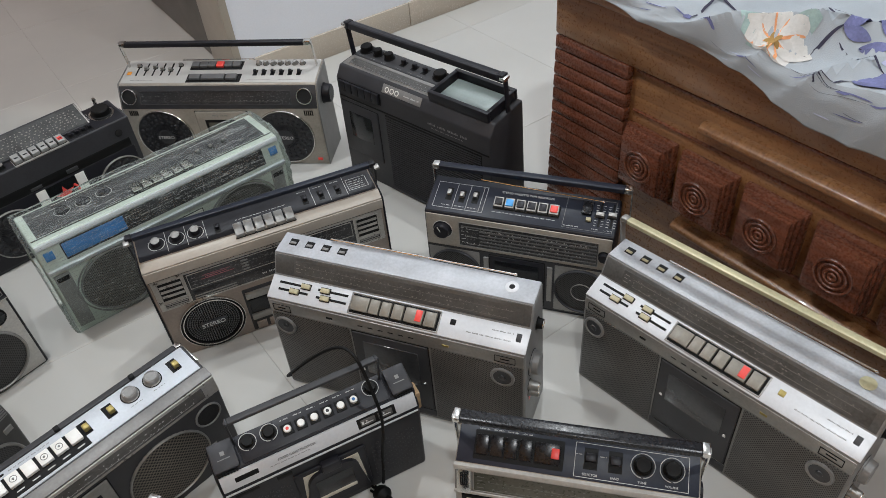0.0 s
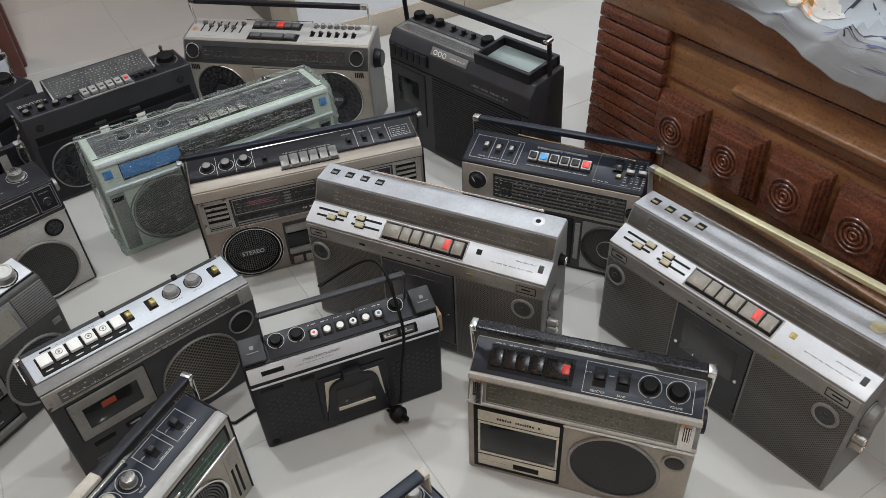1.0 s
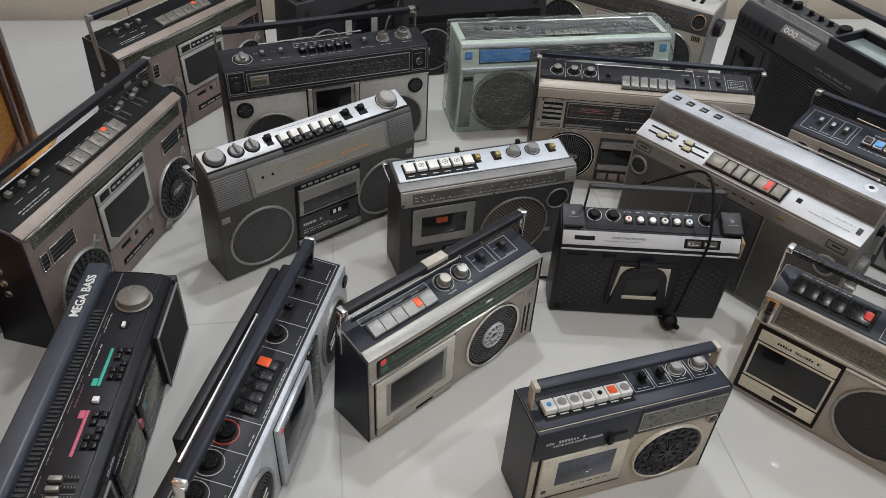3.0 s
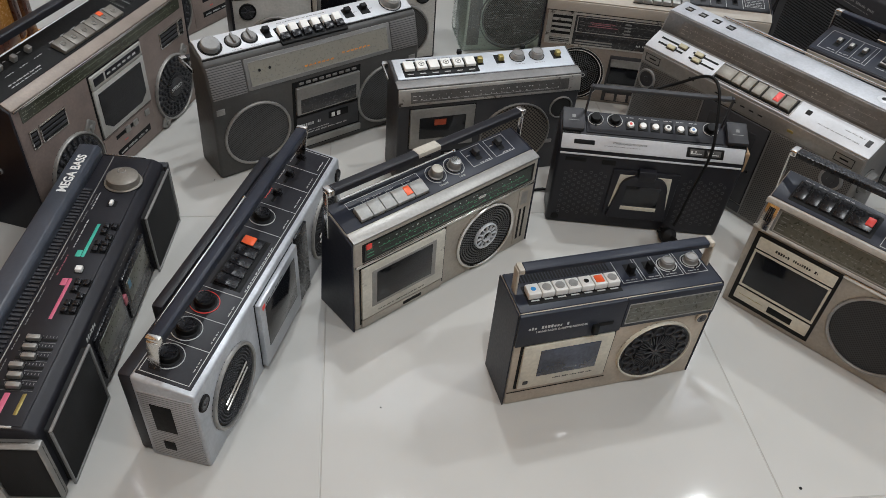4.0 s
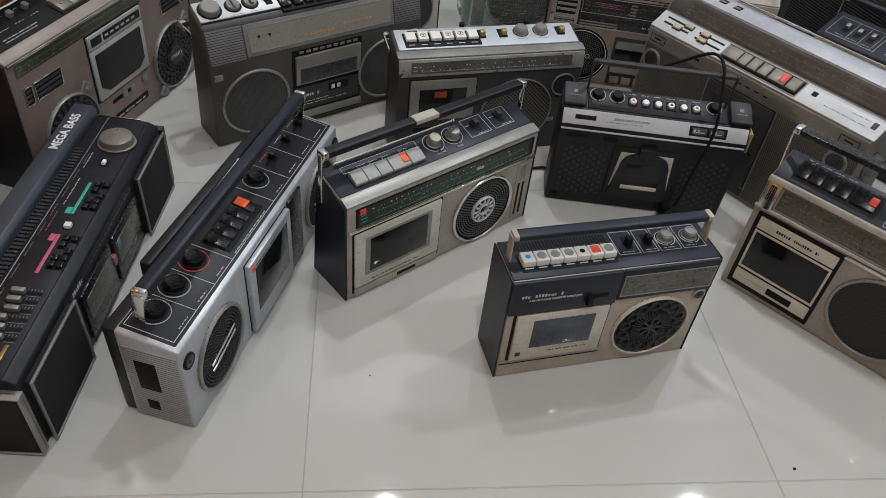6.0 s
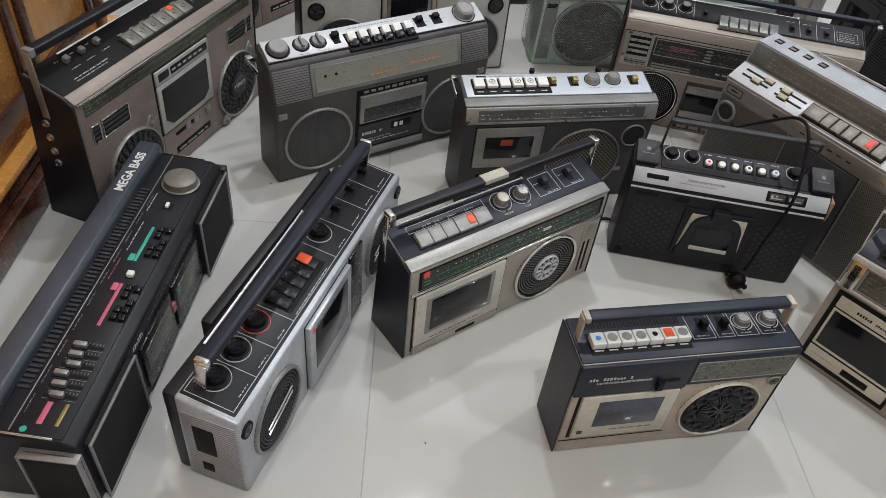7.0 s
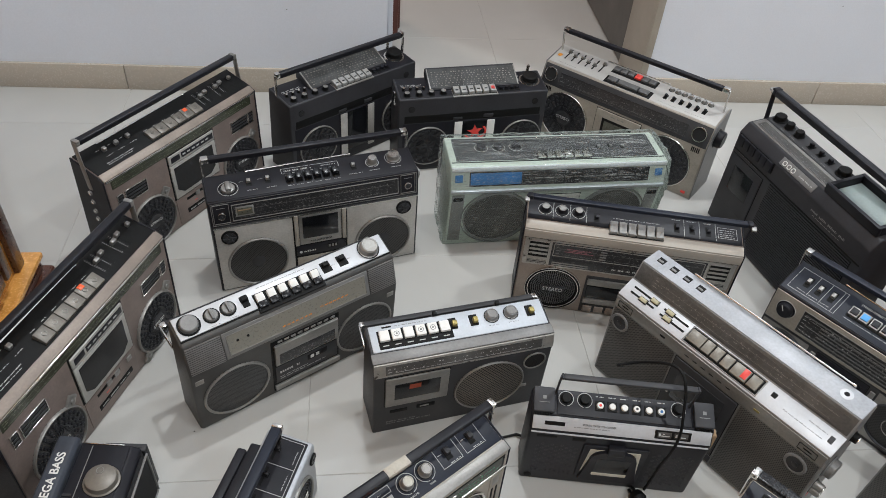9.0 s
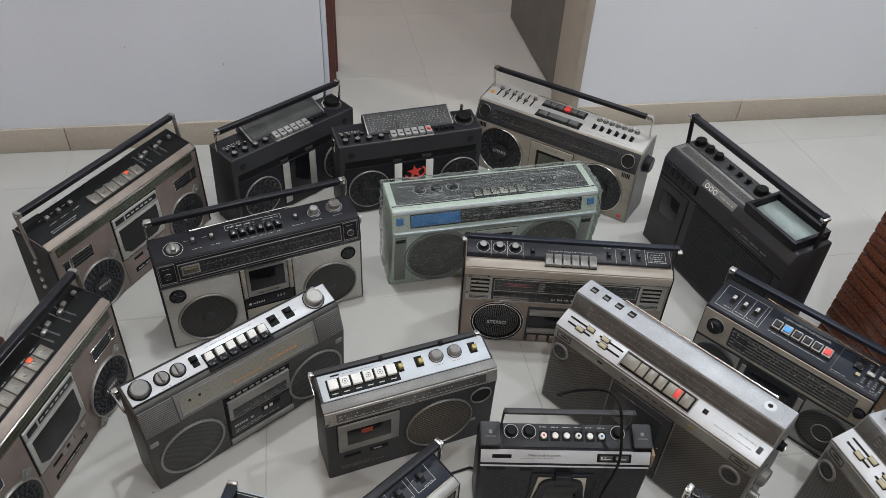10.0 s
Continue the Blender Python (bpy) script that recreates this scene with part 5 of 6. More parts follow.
def radio_world(x, y, yaw, w, handle, star, label):
    """Dark multi-band recorder with a raised dial, six keys and a large tuning knob."""
    r = Radio("multiband_radio", label, x, y, yaw, w, [(0, 0), (0, 0.226), (0.095, 0.237), (0.11, 0)], "charcoal")
    W = w * 1000
    r.plate("front_panel", 0, 12, 8, W - 12, 152, 0.8, "black")
    r.plate("front_band", 0, 16, 154, W - 16, 176, 0.8, "rubber")
    for u in (82, W - 62):
        r.speaker(0, u, 80, 60, "cups1", "steel", 3, 5)
    r.plate("cassette_door", 0, 152, 14, 272, 152, 2.6, "black")
    for u in (155, 247):
        r.plate("door_bar", 0, u, 20, u + 22, 150, 4, "white" if star else "silver")
    r.plate("window", 0, 178, 30, 246, 150, 3.6, "window")
    r.plate("catch", 0, 150, 156, 176, 164, 2, "dark")
    r.plate("catch", 0, 235, 158, 262, 168, 3, "dark")
    if star:
        pts = []
        for i in range(10):
            q = 0.023 if i % 2 == 0 else 0.0095
            a = math.pi / 2 + i * math.pi / 5 + 0.1
            pts.append((q * math.cos(a), q * math.sin(a)))
        bm = bmesh.new()
        lo = [bm.verts.new((px, py, 0)) for px, py in pts]
        hi = [bm.verts.new((px, py, 0.001)) for px, py in pts]
        bm.faces.new(hi)
        for i in range(10):
            bm.faces.new((lo[i], lo[(i + 1) % 10], hi[(i + 1) % 10], hi[i]))
        arc = bm_tube([(0.03 * math.cos(a / 10), 0.022 * math.sin(a / 10), 0.0012) for a in range(-27, 8)], 0.0028, 6)
        part("star_sticker", bm_join([bm, arc]), "red", r.root, "red star sticker", r.at(0, 214, 116, 4))
    for u in (35, W - 35):
        r.speaker(0, u, 196, 9, "cloth", None, 1, 1)
    r.plate("top_panel", 1, 6, 4, W - 6, 92, 1.0, "black")
    housing = part("dial_housing", bm_prism([(0.0, 0.0), (0.0, 0.005), (0.066, 0.026), (0.07, 0.024), (0.07, 0.0)], -0.125, 0.125, 0.002, 2), "charcoal", r.root, "", r.at(1, 212, 30))
    face = pose(0, 0.0, 0.005, math.degrees(math.atan2(0.021, 0.066)))
    part("dial_scale", bm_box(-0.121, 0.003, -0.002, 0.121, 0.064, 0.0012), "dial_glassy", housing, "", face)
    rn = random.Random(5)
    marks = []
    for j in range(7):
        q = -0.112
        while q < 0.11:
            k = rn.choice((0.001, 0.002, 0.004))
            marks.append(bm_box(q, 0.009 + j * 0.0072, 0.001, q + k, 0.0115 + j * 0.0072, 0.0016))
            q += rn.uniform(0.006, 0.014)
    part("dial_marks", bm_join(marks), "dim_print", housing, "", face)
    for s in (-1, 1):
        part("dial_edge", bm_box(s * 0.122 - 0.0015, 0.0, -0.002, s * 0.122 + 0.0015, 0.066, 0.0022, 0.0004), "steel", housing, "", face)
    r.plate("key_bed", 1, 146, -2, 270, 30, 2, "steel")
    for i, u in enumerate(r.row(6, 157, 257)):
        r.key(1, u, 16, 16, 24, 12, "key_silver", "red" if star and i == 5 else None, 3)
        r.plate("key_print", 1, u - 4, 12, u + 4, 14, 13.4, "dark", base=11, bevel=0)
    for u in r.row(4, 24, 122):
        r.knob(1, u, 16, 8, 11, "rubber", "steel")
    for u in r.row(4, 20, 74):
        r.knob(1, u, 40, 4, 8, "rubber", "chrome")
    r.words(1, 16, 58, 56, 3)
    r.words(1, 16, 53, 56, 1.6)
    for i in range(4):
        r.toggle(1, 282 + i * 15, 18, "black", 11, 18, 9)
        r.words(1, 277 + i * 15, 32, 10, 1.4)
    for i in range(5):
        r.words(1, W - 78, 48 + i * 6, 12, 1.4)
    r.dot(1, W - 40, 50, 29, 2, "chrome", "tuning_ring")
    r.knob(1, W - 40, 50, 22, 18, "rubber", None, True, name="tuning_knob")
    part("aerial", bm_join([bm_lathe([(0.0045, 0), (0.0045, 0.008), (0.003, 0.012)], 12), moved(bm_lathe([(0.004, 0), (0.005, 0.004), (0.003, 0.009)], 12), pose(0, 0, 0.012))]), "chrome", r.root, "", r.at(1, W - 34, 88, 2))
    if handle:
        r.handle(0.058, 0.286, "black", "chrome", 2, W - 2, (0.06, 0.2), 14, 14, 12, arm_w=10)
    else:
        for f in ("L", "R"):
            r.plate("handle_lug", f, 40, 190, 54, 225, 5, "chrome")
    r.finish()


def radio_bronze(x, y, yaw, w, front, top):
    """Brown-grey four-speaker recorder with a black control top."""
    r = Radio("bronze_radio", "brownish silver stereo recorder with black top and cupped speaker grilles", x, y, yaw, w, [(0, 0), (front, 0.234), (front + 0.016, 0.244), (top, 0.266), (0.108, 0)], "bronze")
    r.ends("black", 0.004)
    r.dial(0, 14, 207, 458, 229, "dial_moss", 3, 8, None, "moss_print", needle=0)
    for u in (96, 398):
        r.speaker(0, u, 68, 66, "cups", "steel", 4, 6, badge="STEREO")
        for a in (50, 230):
            part("lug", bm_join([bm_box(-0.011, -0.012, -0.001, 0.011, 0.012, 0.005, 0.003), moved(bm_lathe([(0.005, 0.004), (0.005, 0.008), (0.003, 0.009)], 14), pose(0, 0, 0))]), "steel", r.root, "", r.at(0, u + 74 * math.cos(radians(a)), 68 + 74 * math.sin(radians(a)), 0, a - 90))
    for u in (40, 378):
        r.louvre(0, u, 156, u + 62, 188, 3, "chrome", "dark")
        r.louvre(0, u - 22 if u < 100 else u + 64, 156, u - 4 if u < 100 else u + 82, 188, 3, "chrome", "dark")
    r.plate("door_slot", 0, 166, 80, 320, 206, 0.6, "rubber")
    r.plate("name_strip", 0, 170, 178, 316, 203, 4, "silver")
    r.plate("name_bed", 0, 176, 183, 204, 198, 4.6, "black")
    r.plate("name_bed", 0, 208, 183, 312, 198, 4.6, "black")
    for i in range(6):
        r.bars(0, [(212 + i * 15, 189, 9, 3.5)], "print", 5)
    d = r.plate("cassette_door", 0, 170, 84, 316, 176, 4, "silver")
    pane = [(-0.022, -0.062), (0.038, -0.062), (0.038, 0.064), (-0.022, 0.064), (-0.036, 0.046), (-0.036, -0.044)]
    part("window", moved(bm_prism(pane, 0.002, 0.0052, 0.0006, 1), pose(0, 0, 0, 0, -90, 0)), "window", d, "smoked window with cut lower corners")
    r.plate("deck_front", 0, 168, 8, 318, 78, 1.4, "bronze")
    r.plate("slot", 0, 200, 62, 270, 70, 2, "rubber")
    for u in (228, 252, 290):
        r.plate("deck_button", 0, u, 60, u + 14, 72, 4, "steel")
    r.words(0, 222, 48, 10, 3, "red")
    r.plate("name_label", 0, 196, 26, 300, 40, 2, "rubber")
    r.words(0, 204, 30, 86, 4)
    r.plate("ledge", 1, 0, 0, w * 1000, 18, 2.5, "champagne")
    r.plate("ledge_lip", 0, 2, 230, w * 1000 - 2, 234, 3, "chrome")
    L = math.hypot(top - front - 0.016, 0.022) * 1000
    r.plate("top_panel", 2, 2, 1, w * 1000 - 2, L - 2, 1.2, "rubber")
    for u in (62, 94, 127):
        r.toggle(2, u, 46, "steel", 11, 22, 11)
        r.words(2, u - 16, 54, 8, 1.5)
        r.words(2, u - 8, 30, 18, 1.5)
    r.words(2, 40, 14, 74, 2.0)
    r.words(2, 40, 9, 66, 1.6)
    for i, u in enumerate(r.row(6, 172, 307)):
        k = r.key(2, u, 18, 25.4, 26, 9, "key_grey", None, 3)
        part("dimple", shared(("key_dimple",), lambda: bm_ring(0.0045, 0.0037, 0.0102, 18), "steel"), "steel", k)
        if i == 4:
            r.plate("record_mark", 2, u - 5, 22, u + 6, 32, 11.2, "orange", base=9)
        r.words(2, u - 6, 38, 11, 1.6)
    for u in (348, 366, 402, 420):
        r.slider(2, u, 38, 44, "v", 0.72 - (u % 5) * 0.05, "steel", 12, 8, 11, 5)
        for j in range(11):
            r.bars(2, [(u - 11, 18 + j * 4, 4, 0.7)])
    r.toggle(2, 454, 46, "steel", 11, 20, 10)
    r.antenna(2, 60, L - 8, 320, L - 6, 5, 2)
    for v in (190, 165, 140, 118):
        r.knob("L", 55, v, 6, 7, "steel", "chrome", name="socket")
    r.handle(front + 0.058, 0.313 if front > 0 else 0.304, "black", "steel", -4, w * 1000 + 4, (0.05, 0.2), 12, 17, 10, arm_w=13)
    r.finish()


def radio_twin_silver(x, y, yaw):
    """Silver and black twin-speaker recorder with tall dark dial band."""
    r = Radio("stereo_radio", "silver and black stereo cassette recorder with chrome knobs", x, y, yaw, 0.46, [(0, 0), (0, 0.185), (0.008, 0.246), (0.085, 0.258), (0.12, 0)], "black")
    for u0, u1 in ((5, 169), (291, 455)):
        r.plate("speaker_panel", 0, u0, 5, u1, 182, 2, "silver")
    for u in (88, 376):
        r.speaker(0, u, 74, 67, "deep", "steel", 5, 5, "perf")
    for u in (34, 424):
        t = r.speaker(0, u, 156, 18, "cone", "rubber", 4, 4)
        part("spokes", shared(("tweeter_spokes",), lambda: bm_join([bm_ring(0.005, 0.0025, 0.006, 18)] + [moved(bm_box(0.0045, -0.0012, 0.002, 0.0142, 0.0012, 0.0058, 0.0004, 1), pose(0, 0, 0, 0, 0, 60 * i)) for i in range(6)]), "charcoal"), "charcoal", t)
    r.plate("deck_bed", 0, 170, 5, 290, 184, 0.8, "rubber")
    r.window(0, 182, 98, 278, 184, "steel", "window", 8, 18, 4)
    for u in (172, 279):
        r.plate("door_cheek", 0, u, 98, u + 9, 184, 6, "warm")
    text_on("FULL AUTO STOP", 0.0062, "rubber", r.root, r.at(0, 230, 104, 4.3))
    r.plate("deck_front", 0, 174, 66, 286, 94, 2.4, "black")
    r.words(0, 190, 74, 30, 5)
    r.dot(0, 183, 76, 3.4, 3.2, "print", "maker_mark")
    r.plate("counter", 0, 244, 76, 268, 88, 3, "rubber")
    for i in range(3):
        r.plate("counter_wheel", 0, 246 + i * 7.4, 78, 251 + i * 7.4, 86, 3.6, "grey_print")
    r.plate("deck_foot", 0, 174, 10, 286, 60, 2.4, "warm")
    r.box_line(1, 5, 4, 455, 57, 1.4, "steel")
    r.dial(1, 48, 12, 410, 48, "dial_dark", 3, 13, "steel", "grey_print", needle=0)
    r.plate("bright_line", 0, 3, 182.5, 457, 184.5, 3, "chrome", bevel=0)
    r.plate("meter", 1, 54, 20, 92, 43, 2.6, "steel")
    r.plate("meter_scale", 1, 57, 23, 89, 40, 3.0, "dial_olive")
    r.plate("meter_mark", 1, 60, 34, 86, 36, 3.4, "tan", bevel=0)
    for u in (25, 434):
        r.rim("horn_frame", 1, u - 17, 8, u + 17, 54, 1.2, 1.6, "steel")
        r.speaker(1, u, 26, 9, "cone", "chrome", 3, 4)
        r.words(1, u - 9, 44, 18, 1.4)
    r.plate("top_panel", 2, 3, 2, 457, 76, 1.0, "black")
    r.knob(2, 48, 32, 15, 6, "steel", None, True, 21)
    r.plate("knob_blade", 2, 42.5, 19, 53.5, 45, 13, "steel", base=4, bevel=0.003)
    for u in (92, 132):
        r.toggle(2, u, 42, "steel", 10, 20, 9)
        r.words(2, u - 20, 46, 10, 1.5)
        r.words(2, u - 6, 18, 22, 1.6)
    for u in r.row(6, 177, 277):
        r.plate("key_well", 2, u - 8, 18, u + 8, 46, 1.8, "rubber")
        r.key(2, u, 32, 14, 18, 14, "gloss_black", None, 3)
        r.words(2, u - 7, 13, 14, 1.5)
    r.box_line(2, 164, 50, 290, 66, 0.9)
    r.words(2, 170, 56, 60, 4)
    r.words(2, 250, 58, 34, 2)
    r.toggle(2, 320, 42, "steel", 10, 20, 9)
    r.words(2, 306, 18, 30, 1.6)
    r.knob(2, 364, 44, 11, 16, "steel", "chrome", True, 15)
    r.knob(2, 414, 48, 14, 16, "steel", "chrome", True, 19)
    for u in (364, 414):
        r.words(2, u - 12, 20, 24, 1.6)
    r.antenna(2, 90, 68, 320, 74, 8, 2.4)
    r.knob("R", 40, 216, 15, 10, "steel", "chrome", name="tuning_knob")
    r.handle(0.088, 0.298, "black", "chrome", 4, 456, (0.09, 0.235), 12, 15, 16, arm_w=11)
    r.finish()


def radio_white_top(x, y, yaw):
    """Dark grey stereo recorder with a bright metal control top."""
    r = Radio("stereo_radio", "dark grey stereo cassette recorder with bright metal control top", x, y, yaw, 0.435, [(0, 0), (-0.01, 0.165), (0.006, 0.23), (0.06, 0.251), (0.085, 0)], "brown_grey", 0.0, 0.006)
    for u in (80, 358):
        r.speaker(0, u, 79, 66, "mesh", "steel", 5, 4, "perf_dim")
    for u in (14, 418):
        r.plate("badge", 0, u - 8, 138, u + 8, 150, 1.5, "steel")
    r.plate("deck_bed", 0, 152, 10, 298, 162, 0.8, "rubber")
    d = r.plate("cassette_door", 0, 158, 92, 294, 150, 6, "steel")
    part("window", bm_box(-0.06, -0.026, 0.003, 0.06, 0.004, 0.0066, 0.001), "dial_dark", d)
    for i in range(9):
        r.plate("key_mark", 0, 166 + i * 14, 154, 176 + i * 14, 159, 2.4, "steel")
    r.plate("deck_front", 0, 158, 34, 294, 84, 2.4, "dark")
    r.words(0, 166, 62, 42, 6)
    r.words(0, 166, 50, 60, 2)
    r.words(0, 166, 44, 100, 2.4)
    r.plate("counter", 0, 226, 62, 270, 78, 3.2, "rubber")
    for u in (232, 244):
        r.plate("counter_wheel", 0, u, 65, u + 8, 75, 3.8, "white")
    r.plate("deck_lip", 0, 154, 16, 298, 30, 6, "steel")
    for u0, u1 in ((4, 68), (372, 431)):
        r.plate("ribbed_end", 1, u0, 3, u1, 60, 1.2, "ribs")
    r.plate("dial_panel", 1, 70, 4, 370, 60, 1.6, "mid")
    r.dial(1, 78, 12, 362, 52, "dial_pale", 2, 21, "steel", "mid", needle=0)
    for u in (182, 262):
        for i in range(7):
            r.words(1, u + i * 9, 20 if u < 200 else 26, 6, 3.2, "orange_ink", i)
    for u in (96, 116):
        r.dot(1, u, 36, 2.6, 3.0, "rubber")
    r.plate("top_panel", 2, 5, 10, 430, 54, 3.0, "white_silver")
    r.plate("top_skirt", 2, 4, 7, 431, 10, 2.0, "rubber")
    r.knob(2, 29, 32, 17, 14, "mid", None)
    for u in (70, 101):
        r.knob(2, u, 32, 12, 9, "mid", None, False)
        r.plate("knob_blade", 2, u - 2.5, 22, u + 2.5, 43, 14, "mid", base=6)
    r.plate("switch_well", 2, 126, 20, 140, 44, 3.4, "rubber")
    r.key(2, 133, 36, 12, 9, 13, "rubber", name="switch")
    r.plate("key_bed", 2, 148, -1, 282, 38, 3.5, "rubber")
    for u in r.row(6, 159, 270):
        r.key(2, u, 12, 16, 12, 10, "gloss_black", None, 3)
        r.key(2, u, 25, 15, 15, 13, "white", None, 3)
    for u in (299, 334):
        r.plate("switch_well", 2, u - 10, 20, u + 10, 44, 3.4, "rubber")
        r.key(2, u, 36, 12, 9, 12, "rubber", name="switch")
        r.words(2, u + 11, 30, 8, 1.3, "grey_print")
    r.dot(2, 394, 33, 21, 4, "rubber", "knob_base")
    r.knob(2, 394, 33, 19, 18, "steel", "steel")
    r.words(2, 160, 46, 100, 1.6, "grey_print")
    for u in (20, 60, 95):
        r.words(2, u, 12, 18, 1.4, "grey_print")
    r.handle(0.1, 0.2, "dark", "chrome", -5, 440, (0.04, 0.205), 9, 14, 12, arm_w=9)
    r.finish()


def radio_mega(x, y, yaw):
    """Long low black recorder with a broad handle bar along its back."""
    r = Radio("boombox", "long low black boombox with lettered handle bar and grilled ends", x, y, yaw, 0.52, [(0, 0), (0, 0.118), (0.014, 0.126), (0.122, 0.132), (0.122, 0)], "black")
    for u0, u1 in ((10, 138), (388, 512)):
        box = bm_join([bm_box(-0.062, -0.053, -0.012, 0.062, 0.053, 0.007, 0.004)])
        s = part("speaker_panel", box, "cloth", r.root, "black cloth speaker grille in a worn silver frame", r.at(0, (u0 + u1) / 2, 56, 2))
        edge = [bm_box(-0.065, y - 0.0016, 0.0045, 0.065, y + 0.0016, 0.0082, 0.001) for y in (-0.0535, 0.0535)] + [bm_box(x - 0.0016, -0.0518, 0.0045, x + 0.0016, 0.0518, 0.008, 0.001) for x in (-0.0634, 0.0634)]
        part("panel_border", bm_join(edge), "mid", s)
    for f in ("L", "R"):
        p = r.plate("end_grille", f, -4, 2, 64, 110, 12, "cloth", "", 0.006)
        part("border", bm_join([bm_box(-0.034, -0.054, 0, 0.034, -0.0515, 0.0135, 0.001), bm_box(-0.034, 0.0515, 0, 0.034, 0.054, 0.0135, 0.001), bm_box(-0.034, -0.0515, 0, -0.0315, 0.0515, 0.0132, 0.001), bm_box(0.0315, -0.0515, 0, 0.034, 0.0515, 0.0132, 0.001)]), "steel" if f == "L" else "dark", p)
    for u0, u1 in ((160, 262), (272, 374)):
        r.plate("cassette_door", 0, u0, 14, u1, 92, 4, "gloss_black")
        r.plate("window", 0, u0 + 8, 40, u1 - 8, 78, 5, "dial_olive")
        r.words(0, u0 + 16, 22, 60, 2, "grey_print")
    r.words(0, 150, 100, 34, 7, "print")
    r.plate("tape_mark", 0, 262, 50, 272, 66, 5, "pale_red")
    r.plate("tape_mark", 0, 284, 62, 294, 76, 5.6, "pale_blue")
    for i in range(16):
        r.words(0, 200 + i * 11, 104, 6, 1.4, "grey_print")
    r.plate("control_panel", 2, 4, 1, 516, 60, 1.2, "black")
    r.plate("panel_line", 2, 6, 59, 514, 60.5, 2.0, "steel")
    for i in range(50):
        r.plate("vent_slat", 2, 60 + i * 7.4, 64, 64 + i * 7.4, 84, 2, "charcoal", bevel=0)
    bar = part("handle", bm_prism([(-0.018, 0.0), (-0.018, 0.014), (-0.012, 0.02), (0.014, 0.02), (0.018, 0.014), (0.018, 0.0)], -0.258, 0.258, 0.002, 2), "blue_grey", r.root, "dark blue-grey handle bar", r.at(2, 260, 96, -1))
    text_on("MEGA BASS", 0.0185, "white", bar, pose(0.18, -0.007, 0.0203), bold=0.0003)
    part("end_strip", bm_box(0.2565, -0.085, 0.0, 0.2585, -0.019, 0.0035, 0.0005), "chrome", bar)
    part("end_strip", bm_box(-0.2585, -0.085, 0.0, -0.2565, -0.019, 0.0035, 0.0005), "chrome", bar)
    r.knob(2, 451, 26, 25, 14, "key_grey", None, False, name="volume_knob")
    part("finger_dimple", bm_ring(0.0062, 0.005, 0.0012, 22), "steel", r.root, "", r.at(2, 462, 30, 13.6))
    r.toggle(2, 396, 26, "white", 12, 12, 6)
    for u0, u1, v, m in ((278, 349, 27, "green"), (162, 236, 27, "pink")):
        r.plate("colour_bar", 2, u0, v, u1, v + 5, 1.8, m)
        r.plate("colour_tab", 2, u0 if m == "green" else u1 - 14, v + 5, u0 + 14 if m == "green" else u1, v + 13, 1.8, m)
        for i in range(5):
            for j in range(2):
                if (i + j) % 4 != 3:
                    r.key(2, u0 + 16 + i * 12.5, 6 + j * 11, 10, 8, 6, "gloss_black")
    r.key(2, 252, 24, 9, 9, 7, "white")
    r.words(2, 240, 48, 40, 1.8, "pale_red")
    r.words(2, 296, 46, 60, 1.6)
    r.words(2, 380, 50, 40, 1.6)
    for i, u in enumerate(r.row(6, 56, 128)):
        r.plate("slot", 2, u - 2, 8, u + 2, 46, 1.6, "rubber", bevel=0)
        r.key(2, u, 30 + 4 * (i % 3) - (3 if i == 5 else 0), 7, 16, 8, "steel", name="slider_knob")
        for j in range(9):
            r.bars(2, [(u + 4, 10 + j * 4, 3, 0.7)], "grey_print", 1.6)
        r.bars(2, [(u - 5, 8, 0.5, 38)], "grey_print", 1.6)
    r.plate("colour_bar", 2, 18, 30, 48, 37, 1.8, "pink")
    r.plate("colour_bar", 2, 18, 12, 48, 17, 1.8, "bezel")
    r.dot(2, 10, 46, 4, 2, "green")
    for i in range(10):
        r.words(2, 30 + i * 40, 54, 26, 1.3, "grey_print")
    r.finish()


